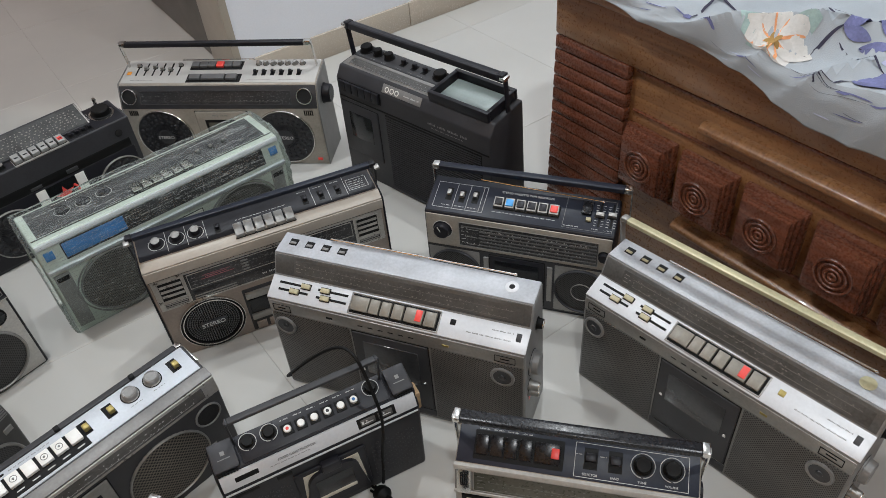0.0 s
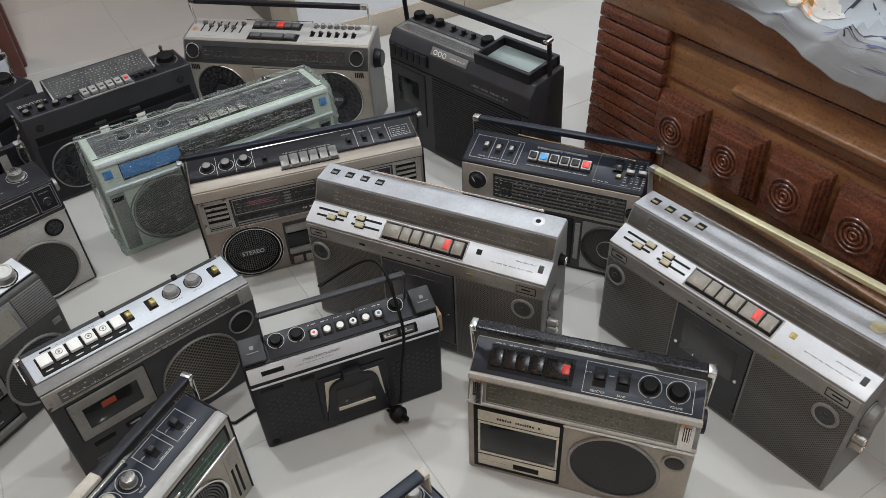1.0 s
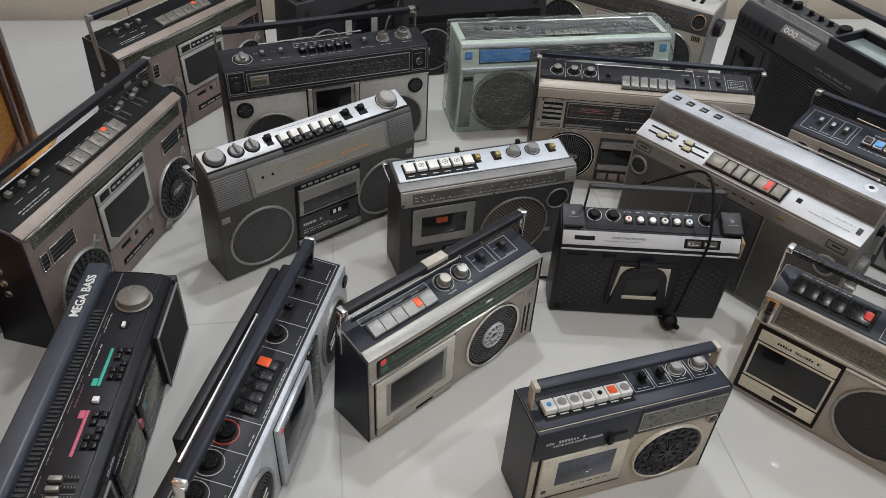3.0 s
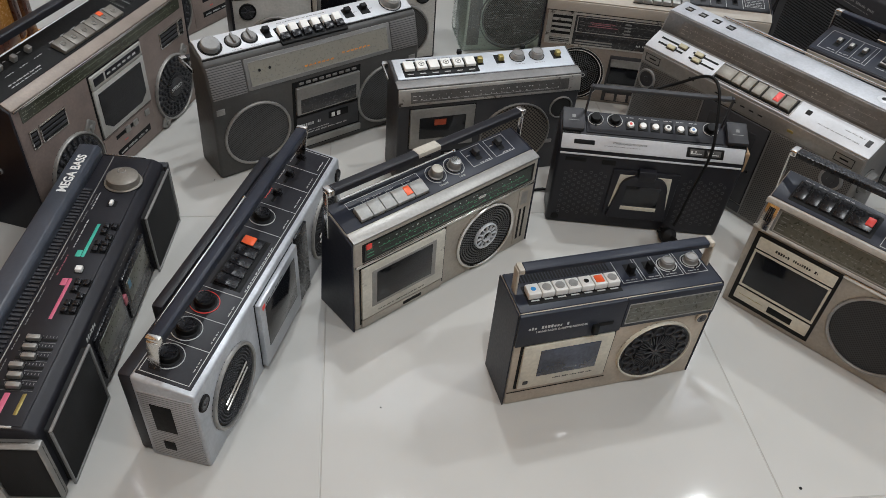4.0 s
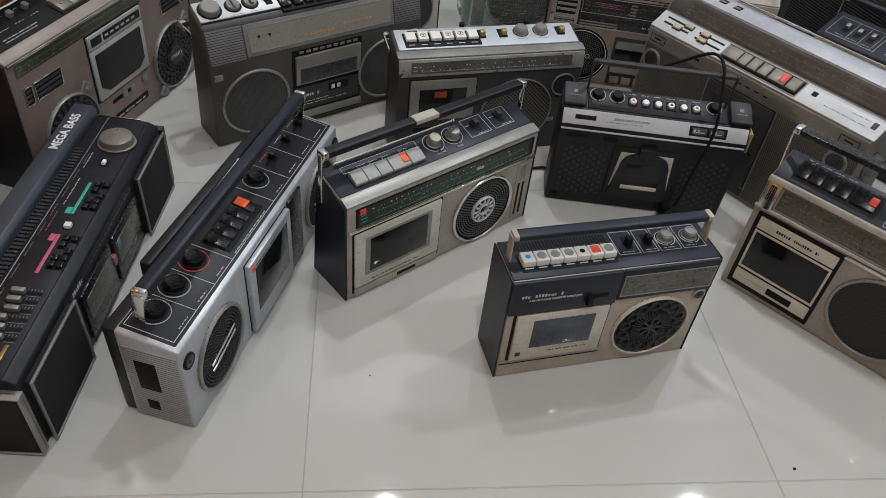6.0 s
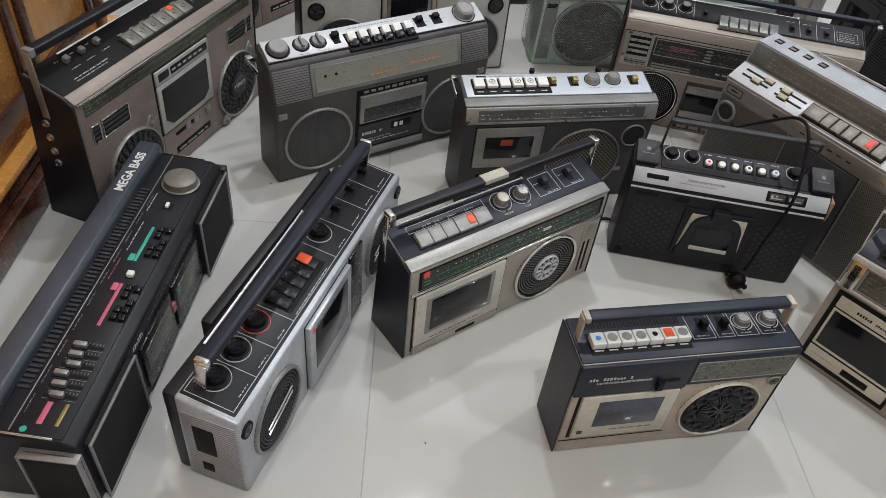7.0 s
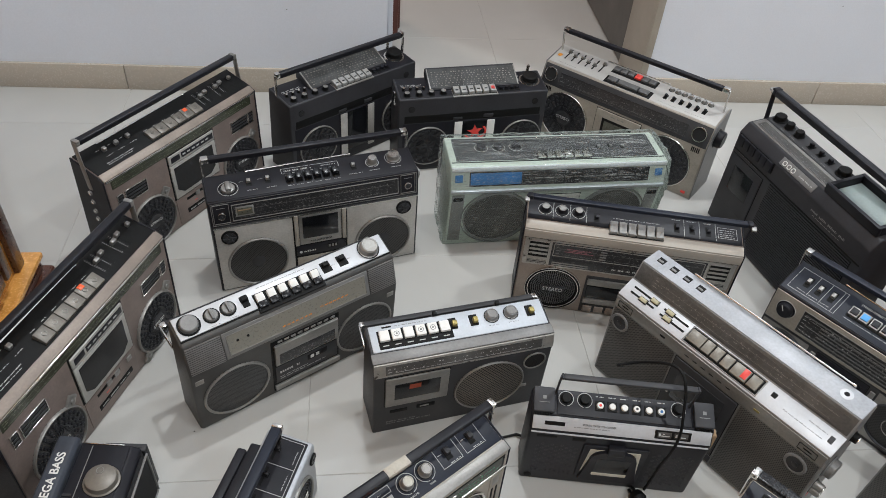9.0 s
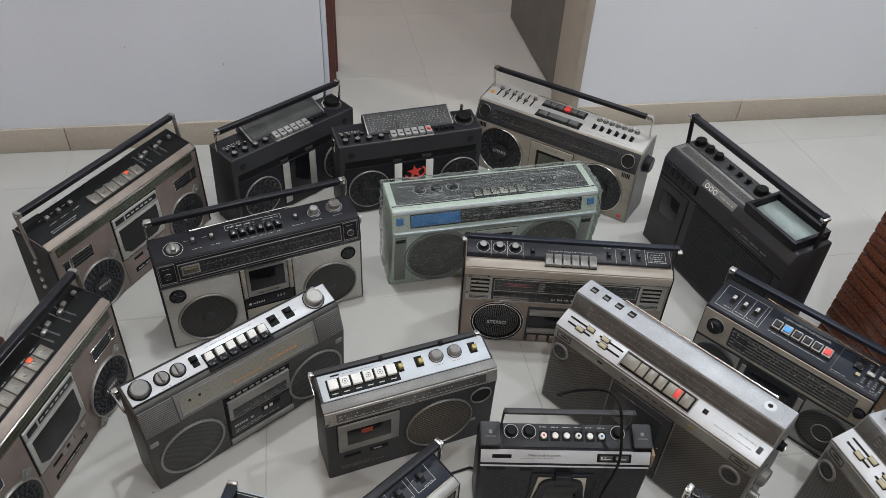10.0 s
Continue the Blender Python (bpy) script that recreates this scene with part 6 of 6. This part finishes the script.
def radio_ribbed_side(x, y, yaw):
    """Narrow silver recorder with a black top panel, long black handle and ribbed ends."""
    r = Radio("silver_radio", "narrow silver stereo recorder with black control top and ribbed ends", x, y, yaw, 0.5, [(0, 0), (0, 0.142), (0.079, 0.155), (0.081, 0)], "bright_silver")
    part("back_case", bm_box(-0.246, 0.078, 0.0, 0.22, 0.098, 0.15, 0.004), "black", r.root, "black plastic back")
    part("battery_cover", bm_box(-0.14, 0.0975, 0.012, 0.205, 0.114, 0.152, 0.004), "black", r.root)
    for u in (82, 418):
        r.speaker(0, u, 66, 58, "studs", "steel", 5, 5, "charcoal")
        for dv in (-4, 4):
            part("bar", bm_box(-0.032, -0.002, 0.002, 0.032, 0.002, 0.0056, 0.0008), "chrome", r.root, "", r.at(0, u, 66 + dv * 1.3, 0, 12))
        r.speaker(0, 14 if u < 100 else 486, 116, 11, "cone", "rubber", 3, 3)
    r.window(0, 162, 10, 292, 132, "bright_silver", "window", 14, 30, 8)
    r.words(0, 180, 120, 60, 3, "rubber")
    r.plate("tape_badge", 0, 168, 118, 176, 126, 9, "red")
    r.plate("black_strip", 0, 297, 6, 340, 136, 4, "gloss_black")
    r.plate("side_ribs", "L", 5, 8, 74, 132, 1.2, "ribs_silver")
    r.plate("recess", "L", 34, 60, 62, 112, 1.8, "rubber")
    r.plate("recess", "L", 42, 22, 58, 40, 1.8, "rubber")
    r.plate("top_panel", 1, 8, 8, 494, 77, 1.2, "black")
    r.box_line(1, 12, 12, 490, 74, 0.8)
    for u in (64, 110, 158, 284, 340, 392, 440):
        r.bars(1, [(u, 12, 0.8, 62)])
    for u, k in ((42, 0), (87, 0), (134, 1), (313, 0)):
        me = shared(("ring_scale", k), lambda: bm_ring(0.0192, 0.0182, 0.0014, 32), "red" if k else "print")
        part("knob_scale", me, None, r.root, "", r.at(1, u, 53, 1))
        r.knob(1, u, 53, 13, 11, "rubber", "gloss_black")
        r.words(1, u - 10, 16, 20, 1.6)
    r.plate("key_bed", 1, 166, 20, 268, 62, 1.8, "rubber")
    for i, u in enumerate(r.row(5, 177, 255)):
        r.key(1, u, 42, 18, 30, 6, "gloss_black", None, 3)
    r.plate("record_mark", 1, 247, 38, 263, 56, 7.8, "orange", base=5)
    r.words(1, 170, 14, 90, 1.8)
    for u in (366, 416, 464):
        r.slider(1, u, 53, 34, "h", 0.6, "gloss_black", 12, 6, 9, 4)
        r.words(1, u - 14, 64, 26, 1.5, "red" if u == 366 else "print")
        r.words(1, u - 14, 18, 26, 1.5)
    r.handle(0.05, 0.2, "navy", "chrome", 20, 480, (0.058, 0.148), 12, 17, 8, arm_w=15)
    r.antenna(1, 70, 84, 330, 88, 10, 2.4)
    r.finish()


def radio_green_dial(x, y, yaw):
    """Small silver recorder with a green dial."""
    r = Radio("compact_radio", "silver cassette radio with green dial and pitted cassette door", x, y, yaw, 0.361, [(0, 0), (0, 0.174), (0.018, 0.18), (0.072, 0.195), (0.09, 0)], "warm")
    r.ends("navy", 0.003)
    r.plate("dial_bed", 0, 14, 134, 352, 168, 1.0, "rubber")
    r.dial(0, 18, 137, 346, 166, "dial_green", 4, 15, None, "green_ink", needle=0, ink2="print")
    r.plate("red_square", 0, 20, 156, 30, 166, 2.4, "red")
    r.plate("pointer", 0, 230, 150, 246, 155, 2.8, "chrome")
    r.plate("chrome_line", 0, 2, 128, 359, 133, 3, "chrome")
    r.plate("door_slot", 0, 8, 10, 170, 126, 0.6, "rubber")
    d = r.plate("cassette_door", 0, 11, 22, 166, 124, 4, "pitted")
    part("window_bed", bm_box(-0.06, -0.032, 0.002, 0.06, 0.04, 0.0048, 0.0008), "steel", d)
    part("window", bm_box(-0.052, -0.026, 0.003, 0.052, 0.036, 0.0056, 0.001), "window", d)
    r.words(0, 62, 46, 40, 5)
    r.words(0, 40, 28, 90, 2, "rubber")
    r.plate("deck_foot", 0, 11, 4, 166, 19, 3, "warm")
    r.plate("slot", 0, 88, 8, 124, 15, 3.6, "rubber")
    r.speaker(0, 256, 65, 62, "studs", "chrome", 5, 5, "mid_dark")
    part("rosette", bm_join([bm_ring(0.024, 0.021, 0.005, 28), bm_ring(0.0105, 0.008, 0.0058, 20)] + [moved(bm_box(0.0115, -0.0013, 0.002, 0.0205, 0.0013, 0.0052, 0.0005, 1), pose(0, 0, 0, 0, 0, 30 * i)) for i in range(12)]), "white_silver", r.root, "", r.at(0, 256, 65, 1))
    r.plate("vent_panel", 0, 326, 8, 354, 124, 1.4, "warm")
    r.plate("vent_slot", 0, 331, 92, 346, 118, 2, "steel")
    for u in (331, 341):
        r.plate("vent_slot", 0, u, 18, u + 5, 84, 2.2, "rubber")
    r.plate("ledge", 1, 0, 0, 361, 18, 3, "steel")
    r.plate("top_panel", 2, 2, 1, 359, 54, 1.2, "navy")
    for u, w in ((41, 20), (62, 20), (83, 20), (110, 31), (139, 24)):
        r.key(2, u, 18, w, 22, 9, "key_silver", None, 3)
    r.plate("record_mark", 2, 114, 12, 125, 28, 10.4, "orange", base=8)
    r.box_line(2, 28, 34, 156, 46, 0.7)
    for u in (52, 72, 94, 124):
        r.bars(2, [(u, 28, 0.7, 12)])
        r.words(2, u + 2, 38, 12, 1.5)
    for u, name in ((182, "VOLUME"), (218, "TONE")):
        r.knob(2, u, 30, 10.5, 14, "steel", "pitted" if u < 200 else "chrome", True, 17)
        text_on(name, 0.0042, "print", r.root, r.at(2, u, 7, 1.7))
    for u in (266, 314):
        r.box_line(2, u - 20, 14, u + 20, 50, 0.8)
        r.plate("switch_well", 2, u - 6, 22, u + 6, 44, 2, "rubber")
        r.key(2, u, 36, 9, 11, 11, "dark", name="switch")
        r.words(2, u - 17, 36, 9, 1.5)
        r.words(2, u - 4, 16, 20, 1.6)
    r.antenna(2, 22, 52, 235, 52, 6, 2)
    h = r.handle(0.058, 0.23, "black", "chrome", -4, 370, (0.06, 0.15), 10, 16, 10, arm_w=9)
    part("tape", bm_box(-0.03, -0.0084, -0.002, 0.012, 0.0084, 0.0056, 0.0012), "aged_tape", h, "stained white tape round the grip", pose(0, 0, 0))
    r.finish()


def radio_round_keys(x, y, yaw):
    """Compact recorder, blue-black over champagne, with seven square white keys."""
    r = Radio("compact_radio", "compact blue-black and champagne cassette radio with square white keys", x, y, yaw, 0.287, [(0, 0), (0, 0.184), (0.075, 0.184), (0.077, 0)], "champagne_light")
    r.ends("navy", 0.002)
    r.plate("upper_front", 0, 0, 126, 147, 183, 4, "navy")
    r.plate("upper_right", 0, 148, 130, 287, 183, 3, "navy")
    r.words(0, 14, 156, 56, 5)
    text_on("3 BAND RADIO CASSETTE RECORDER", 0.0042, "print", r.root, r.at(0, 60, 150, 4.4))
    r.plate("catch", 0, 104, 132, 112, 148, 10, "rubber")
    r.plate("catch_slot", 0, 112, 142, 134, 149, 5, "rubber")
    r.dial(0, 153, 138, 282, 172, "dial_olive", 4, 17, "steel", "grey_print", needle=0)
    r.plate("door_slot", 0, 10, 34, 146, 126, 0.8, "rubber")
    d = r.plate("cassette_door", 0, 14, 38, 142, 124, 5, "cream")
    part("window", bm_box(-0.04, -0.02, 0.003, 0.046, 0.032, 0.0062, 0.001), "window_blue", d)
    r.words(0, 64, 50, 60, 2.4, "dark")
    r.plate("logo", 0, 20, 46, 28, 54, 5.6, "dark")
    r.plate("seam", 0, 2, 26, 148, 27.5, 0.4, "rubber", bevel=0)
    r.speaker(0, 215, 68, 56, "cups1", "cream", 3, 5)
    r.speaker(0, 274, 120, 9, "cone", "champagne_light", 2, 3)
    r.plate("top_panel", 1, 1, 2, 286, 73, 1.2, "navy")
    r.plate("key_bed", 1, 16, 12, 146, 46, 2, "rubber")
    for i, u in enumerate(r.row(7, 27, 136)):
        k = r.key(1, u, 30, 17, 19, 11, "white")
        m = ("blue", "key_silver", "key_silver", "key_silver", "rubber", "orange", "key_silver")[i]
        if i == 5:
            r.plate("record_mark", 1, u - 6, 24, u + 6, 37, 12, "orange", base=9)
        else:
            part("disc", shared(("key_disc", i in (0, 4)), lambda q=0.0034 if i in (0, 4) else 0.0062: bm_lathe([(q, 0.010), (q, 0.0116), (q * 0.8, 0.0119)], 20), m), None, k)
        r.bars(1, [(u - 6, 17, 11, 1.8)], "print", 2.4)
    for i in range(30):
        r.plate("vent_slot", 1, 14 + i * 4.4, 52, 16.4 + i * 4.4, 66, 1.6, "rubber", bevel=0)
    for u0, u1 in ((152, 184), (185, 210), (211, 243), (244, 279)):
        r.box_line(1, u0, 24, u1 - 2, 68, 0.8)
        r.words(1, u0 + 6, 28, 16, 1.6)
    for u in (170, 198):
        r.plate("switch_well", 1, u - 5, 34, u + 5, 58, 1.8, "rubber")
        r.key(1, u, 42, 8, 10, 14, "rubber", name="switch")
    for u in (226, 262):
        r.knob(1, u, 46, 10, 10, "steel", "steel", True, 14)
    r.handle(0.042, 0.222, "navy", "pale_champagne", 6, 281, (0.04, 0.17), 8, 16, 8, arm_w=14)
    r.finish()


M["screen"] = material("grey_screen_glass", rgb(140, 152, 149), 0.15, vary=0.06, coat=0.5)
M["pale_grey"] = material("pale_grey_plastic", rgb(168, 171, 176), 0.42, 0.05, wear=(rgb(120, 118, 115), 0.68))
M["blue_aluminium"] = material("scuffed_blue_tinted_aluminium", rgb(182, 187, 193), 0.46, 0.2, vary=0.08, wear=(rgb(120, 132, 148), 0.66))
M["dim_print"] = material("faded_dial_print", rgb(122, 119, 112), 0.6)
M["mid_gold"] = material("dull_bronze_key", rgb(124, 119, 109), 0.4, 0.15)
M["blue_dark"] = material("blue_film_badge", rgb(52, 110, 165), 0.4)
M["pit_rim"] = material("grey_pit_rims", rgb(58, 58, 60), 0.55)
M["gloss_black"] = material("gloss_black_plastic", rgb(24, 24, 27), 0.28, spec=0.35)
M["dial_glassy"] = material("glazed_dial_scale", rgb(76, 77, 77), 0.14, vary=0.25, scale=30, spec=0.5)
M["top_silver"] = material("satin_metal_top", rgb(176, 174, 170), 0.42, 0.15, vary=0.06)
M["olive_cream"] = material("yellowed_knob_plastic", rgb(172, 164, 132), 0.45)
M["grey_window"] = material("smoked_grey_window", rgb(56, 56, 57), 0.2, spec=0.6, vary=0.2)
M["amber"] = material("amber_sticker", rgb(214, 140, 48), 0.45)
M["mid_dark"] = material("grey_key_plastic", rgb(88, 88, 88), 0.4)
M["rust"] = material("rust_red_label", rgb(150, 62, 34), 0.5)
M["brown_grey"] = material("brown_grey_plastic", rgb(70, 69, 67), 0.45, spec=0.35, wear=(DUST, 0.69))
M["bronze"] = material("bronze_silver_paint", rgb(128, 114, 107), 0.45, 0.15, wear=(rgb(90, 80, 72), 0.68))
M["key_grey"] = material("grey_metal_key", rgb(114, 109, 101), 0.4, 0.2)
M["key_silver"] = material("silver_key", rgb(152, 152, 149), 0.42, 0.15)
M["orange_ink"] = material("orange_printing", rgb(226, 140, 44), 0.5)
M["pale_red"] = material("dull_red_print", rgb(150, 80, 90), 0.5)
M["dull_rose"] = material("dull_rose_print", rgb(150, 92, 100), 0.5)
M["pale_blue"] = material("dull_blue_print", rgb(80, 120, 140), 0.5)
M["blue_grey"] = material("blue_grey_plastic", rgb(58, 62, 70), 0.35)
M["dial_moss"] = material("dark_olive_dial", rgb(62, 64, 52), 0.18, vary=0.3, spec=0.6)
M["moss_print"] = material("olive_dial_print", rgb(104, 108, 88), 0.5)
M["bright_silver"] = material("bright_silver_paint", rgb(174, 177, 181), 0.36, 0.4, wear=(rgb(130, 130, 130), 0.7))
M["dial_green"] = material("green_black_dial", rgb(30, 40, 34), 0.2)
M["green_ink"] = material("green_dial_ink", rgb(70, 142, 104), 0.5)
M["pitted"] = material("pitted_cream_metal", rgb(196, 192, 180), 0.4, 0.3, wear=(rgb(60, 55, 50), 0.6))
M["champagne_light"] = material("light_champagne_paint", rgb(176, 164, 148), 0.42, 0.3, wear=(rgb(110, 96, 84), 0.69))
M["pale_champagne"] = material("pale_champagne_plastic", rgb(172, 164, 150), 0.45, wear=(rgb(120, 110, 98), 0.67))
M["plain_champagne"] = material("satin_champagne_trim", rgb(170, 162, 151), 0.42, 0.1, vary=0.05, wear=(rgb(128, 118, 106), 0.71))
M["green_silver"] = material("pale_green_silver_paint", rgb(178, 186, 176), 0.4, 0.15, vary=0.06)
M["perf_black"] = dotted("perforated_near_black_metal", rgb(44, 44, 45), rgb(10, 10, 10), 0.0034, 0.34, 0.45, 0.2)
M["pale_orange"] = material("dial_pointer", rgb(190, 110, 70), 0.5)
M["aged_tape"] = material("aged_paper_tape", rgb(178, 172, 160), 0.7, vary=0.15, wear=(rgb(120, 108, 92), 0.6))
M["film"] = glass("crinkled_film", (0.94, 0.985, 0.96), 0.04, 0.78)
# milky streaks mixed into the film paint its scratches and the pleats' glints
ft = M["film"].node_tree
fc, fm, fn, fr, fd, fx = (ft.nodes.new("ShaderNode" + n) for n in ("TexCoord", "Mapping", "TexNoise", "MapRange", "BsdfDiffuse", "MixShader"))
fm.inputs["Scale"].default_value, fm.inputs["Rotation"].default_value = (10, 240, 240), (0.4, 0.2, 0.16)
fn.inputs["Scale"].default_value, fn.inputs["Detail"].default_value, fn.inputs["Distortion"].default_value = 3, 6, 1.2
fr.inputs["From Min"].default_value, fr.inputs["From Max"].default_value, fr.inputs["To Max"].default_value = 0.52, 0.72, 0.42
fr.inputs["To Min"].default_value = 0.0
fb = ft.nodes.new("ShaderNodeBump")
fb.inputs["Strength"].default_value, fb.inputs["Distance"].default_value = 0.7, 0.004
ft.links.new(fn.outputs["Fac"], fb.inputs["Height"])
ft.links.new(fb.outputs[0], ft.nodes["Glossy BSDF"].inputs["Normal"])
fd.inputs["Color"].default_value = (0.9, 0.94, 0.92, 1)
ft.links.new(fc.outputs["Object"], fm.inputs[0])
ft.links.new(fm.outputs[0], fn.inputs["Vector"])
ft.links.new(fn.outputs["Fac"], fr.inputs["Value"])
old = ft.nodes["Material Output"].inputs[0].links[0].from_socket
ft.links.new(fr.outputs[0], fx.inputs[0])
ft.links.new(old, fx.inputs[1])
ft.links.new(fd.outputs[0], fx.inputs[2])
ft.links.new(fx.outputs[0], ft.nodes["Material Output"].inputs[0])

radio_equaliser(-0.573, 1.688, -6.2)
radio_television(-0.078, 1.482, -40.7)
radio_wrapped(-0.565, 1.267, 40.8)
radio_stereo_black_top(-0.322, 1.111, 24.5)
radio_long(-0.081, 0.875, -19.6, 0, 1.0, False)
radio_long(0.395, 0.776, -46.7, 0, 0.93, True)
radio_colour_keys(0.137, 1.123, -17.8)
radio_white_strip(-0.17, 0.695, 27.7)
radio_two_tone(0.179, 0.585, -11.9)
radio_white_keys(-0.468, 0.674, 48.5)
radio_world(-0.889, 1.426, 46.2, 0.413, False, True, "dark multi-band cassette radio with a red star sticker")
radio_world(-1.172, 1.28, 74.5, 0.42, True, False, "dark multi-band cassette radio with raised carrying handle")
radio_bronze(-1.325, 0.836, 92.5, 0.477, 0.005, 0.095)
radio_bronze(-1.03, 0.322, 106.5, 0.473, -0.005, 0.078)
radio_twin_silver(-0.942, 0.842, 52.5)
radio_white_top(-0.772, 0.572, 69.1)
radio_mega(-0.692, 0.022, 122.8)
radio_ribbed_side(-0.512, 0.161, 109.0)
radio_green_dial(-0.366, 0.382, 72.2)
radio_round_keys(-0.075, 0.325, 47.3)


# ---- specks on the floor ----
for x, y, r in ((0.213, 0.327, 0.0022), (-0.60, 0.335, 0.0018), (-0.31, 0.12, 0.0012), (-0.98, 0.12, 0.0016), (-0.86, 0.36, 0.0014)):
    solid("crumb", moved(bm_lathe([(r, 0), (r * 0.9, r * 0.5), (r * 0.4, r * 0.8)], 7), pose(x, y, 0, 0, 0, 40)), "rubber", "tiny dark crumb lying on the tiled floor", "crumb", None, "", "crumbs on the floor")


# ---- floor tiles, laid last ----
tile_floor = thing("floor", "glossy cream-grey porcelain floor tiles with thin joints", "floor", ROOM, kind="structure")
STEP = 0.59
tile_mesh = mesh_of("tile", bm_box(-STEP / 2 + 0.0006, -STEP / 2 + 0.0006, -0.012, STEP / 2 - 0.0006, STEP / 2 - 0.0006, 0.0, 0.0008, 1), M["tile"])
for i in range(-3, 7):
    for j in range(-5, 9):
        t_ = part("tile", tile_mesh, "tile", tile_floor, "", pose(-0.252 + STEP * (i + 0.5), 0.113 + STEP * (j + 0.5), 0))
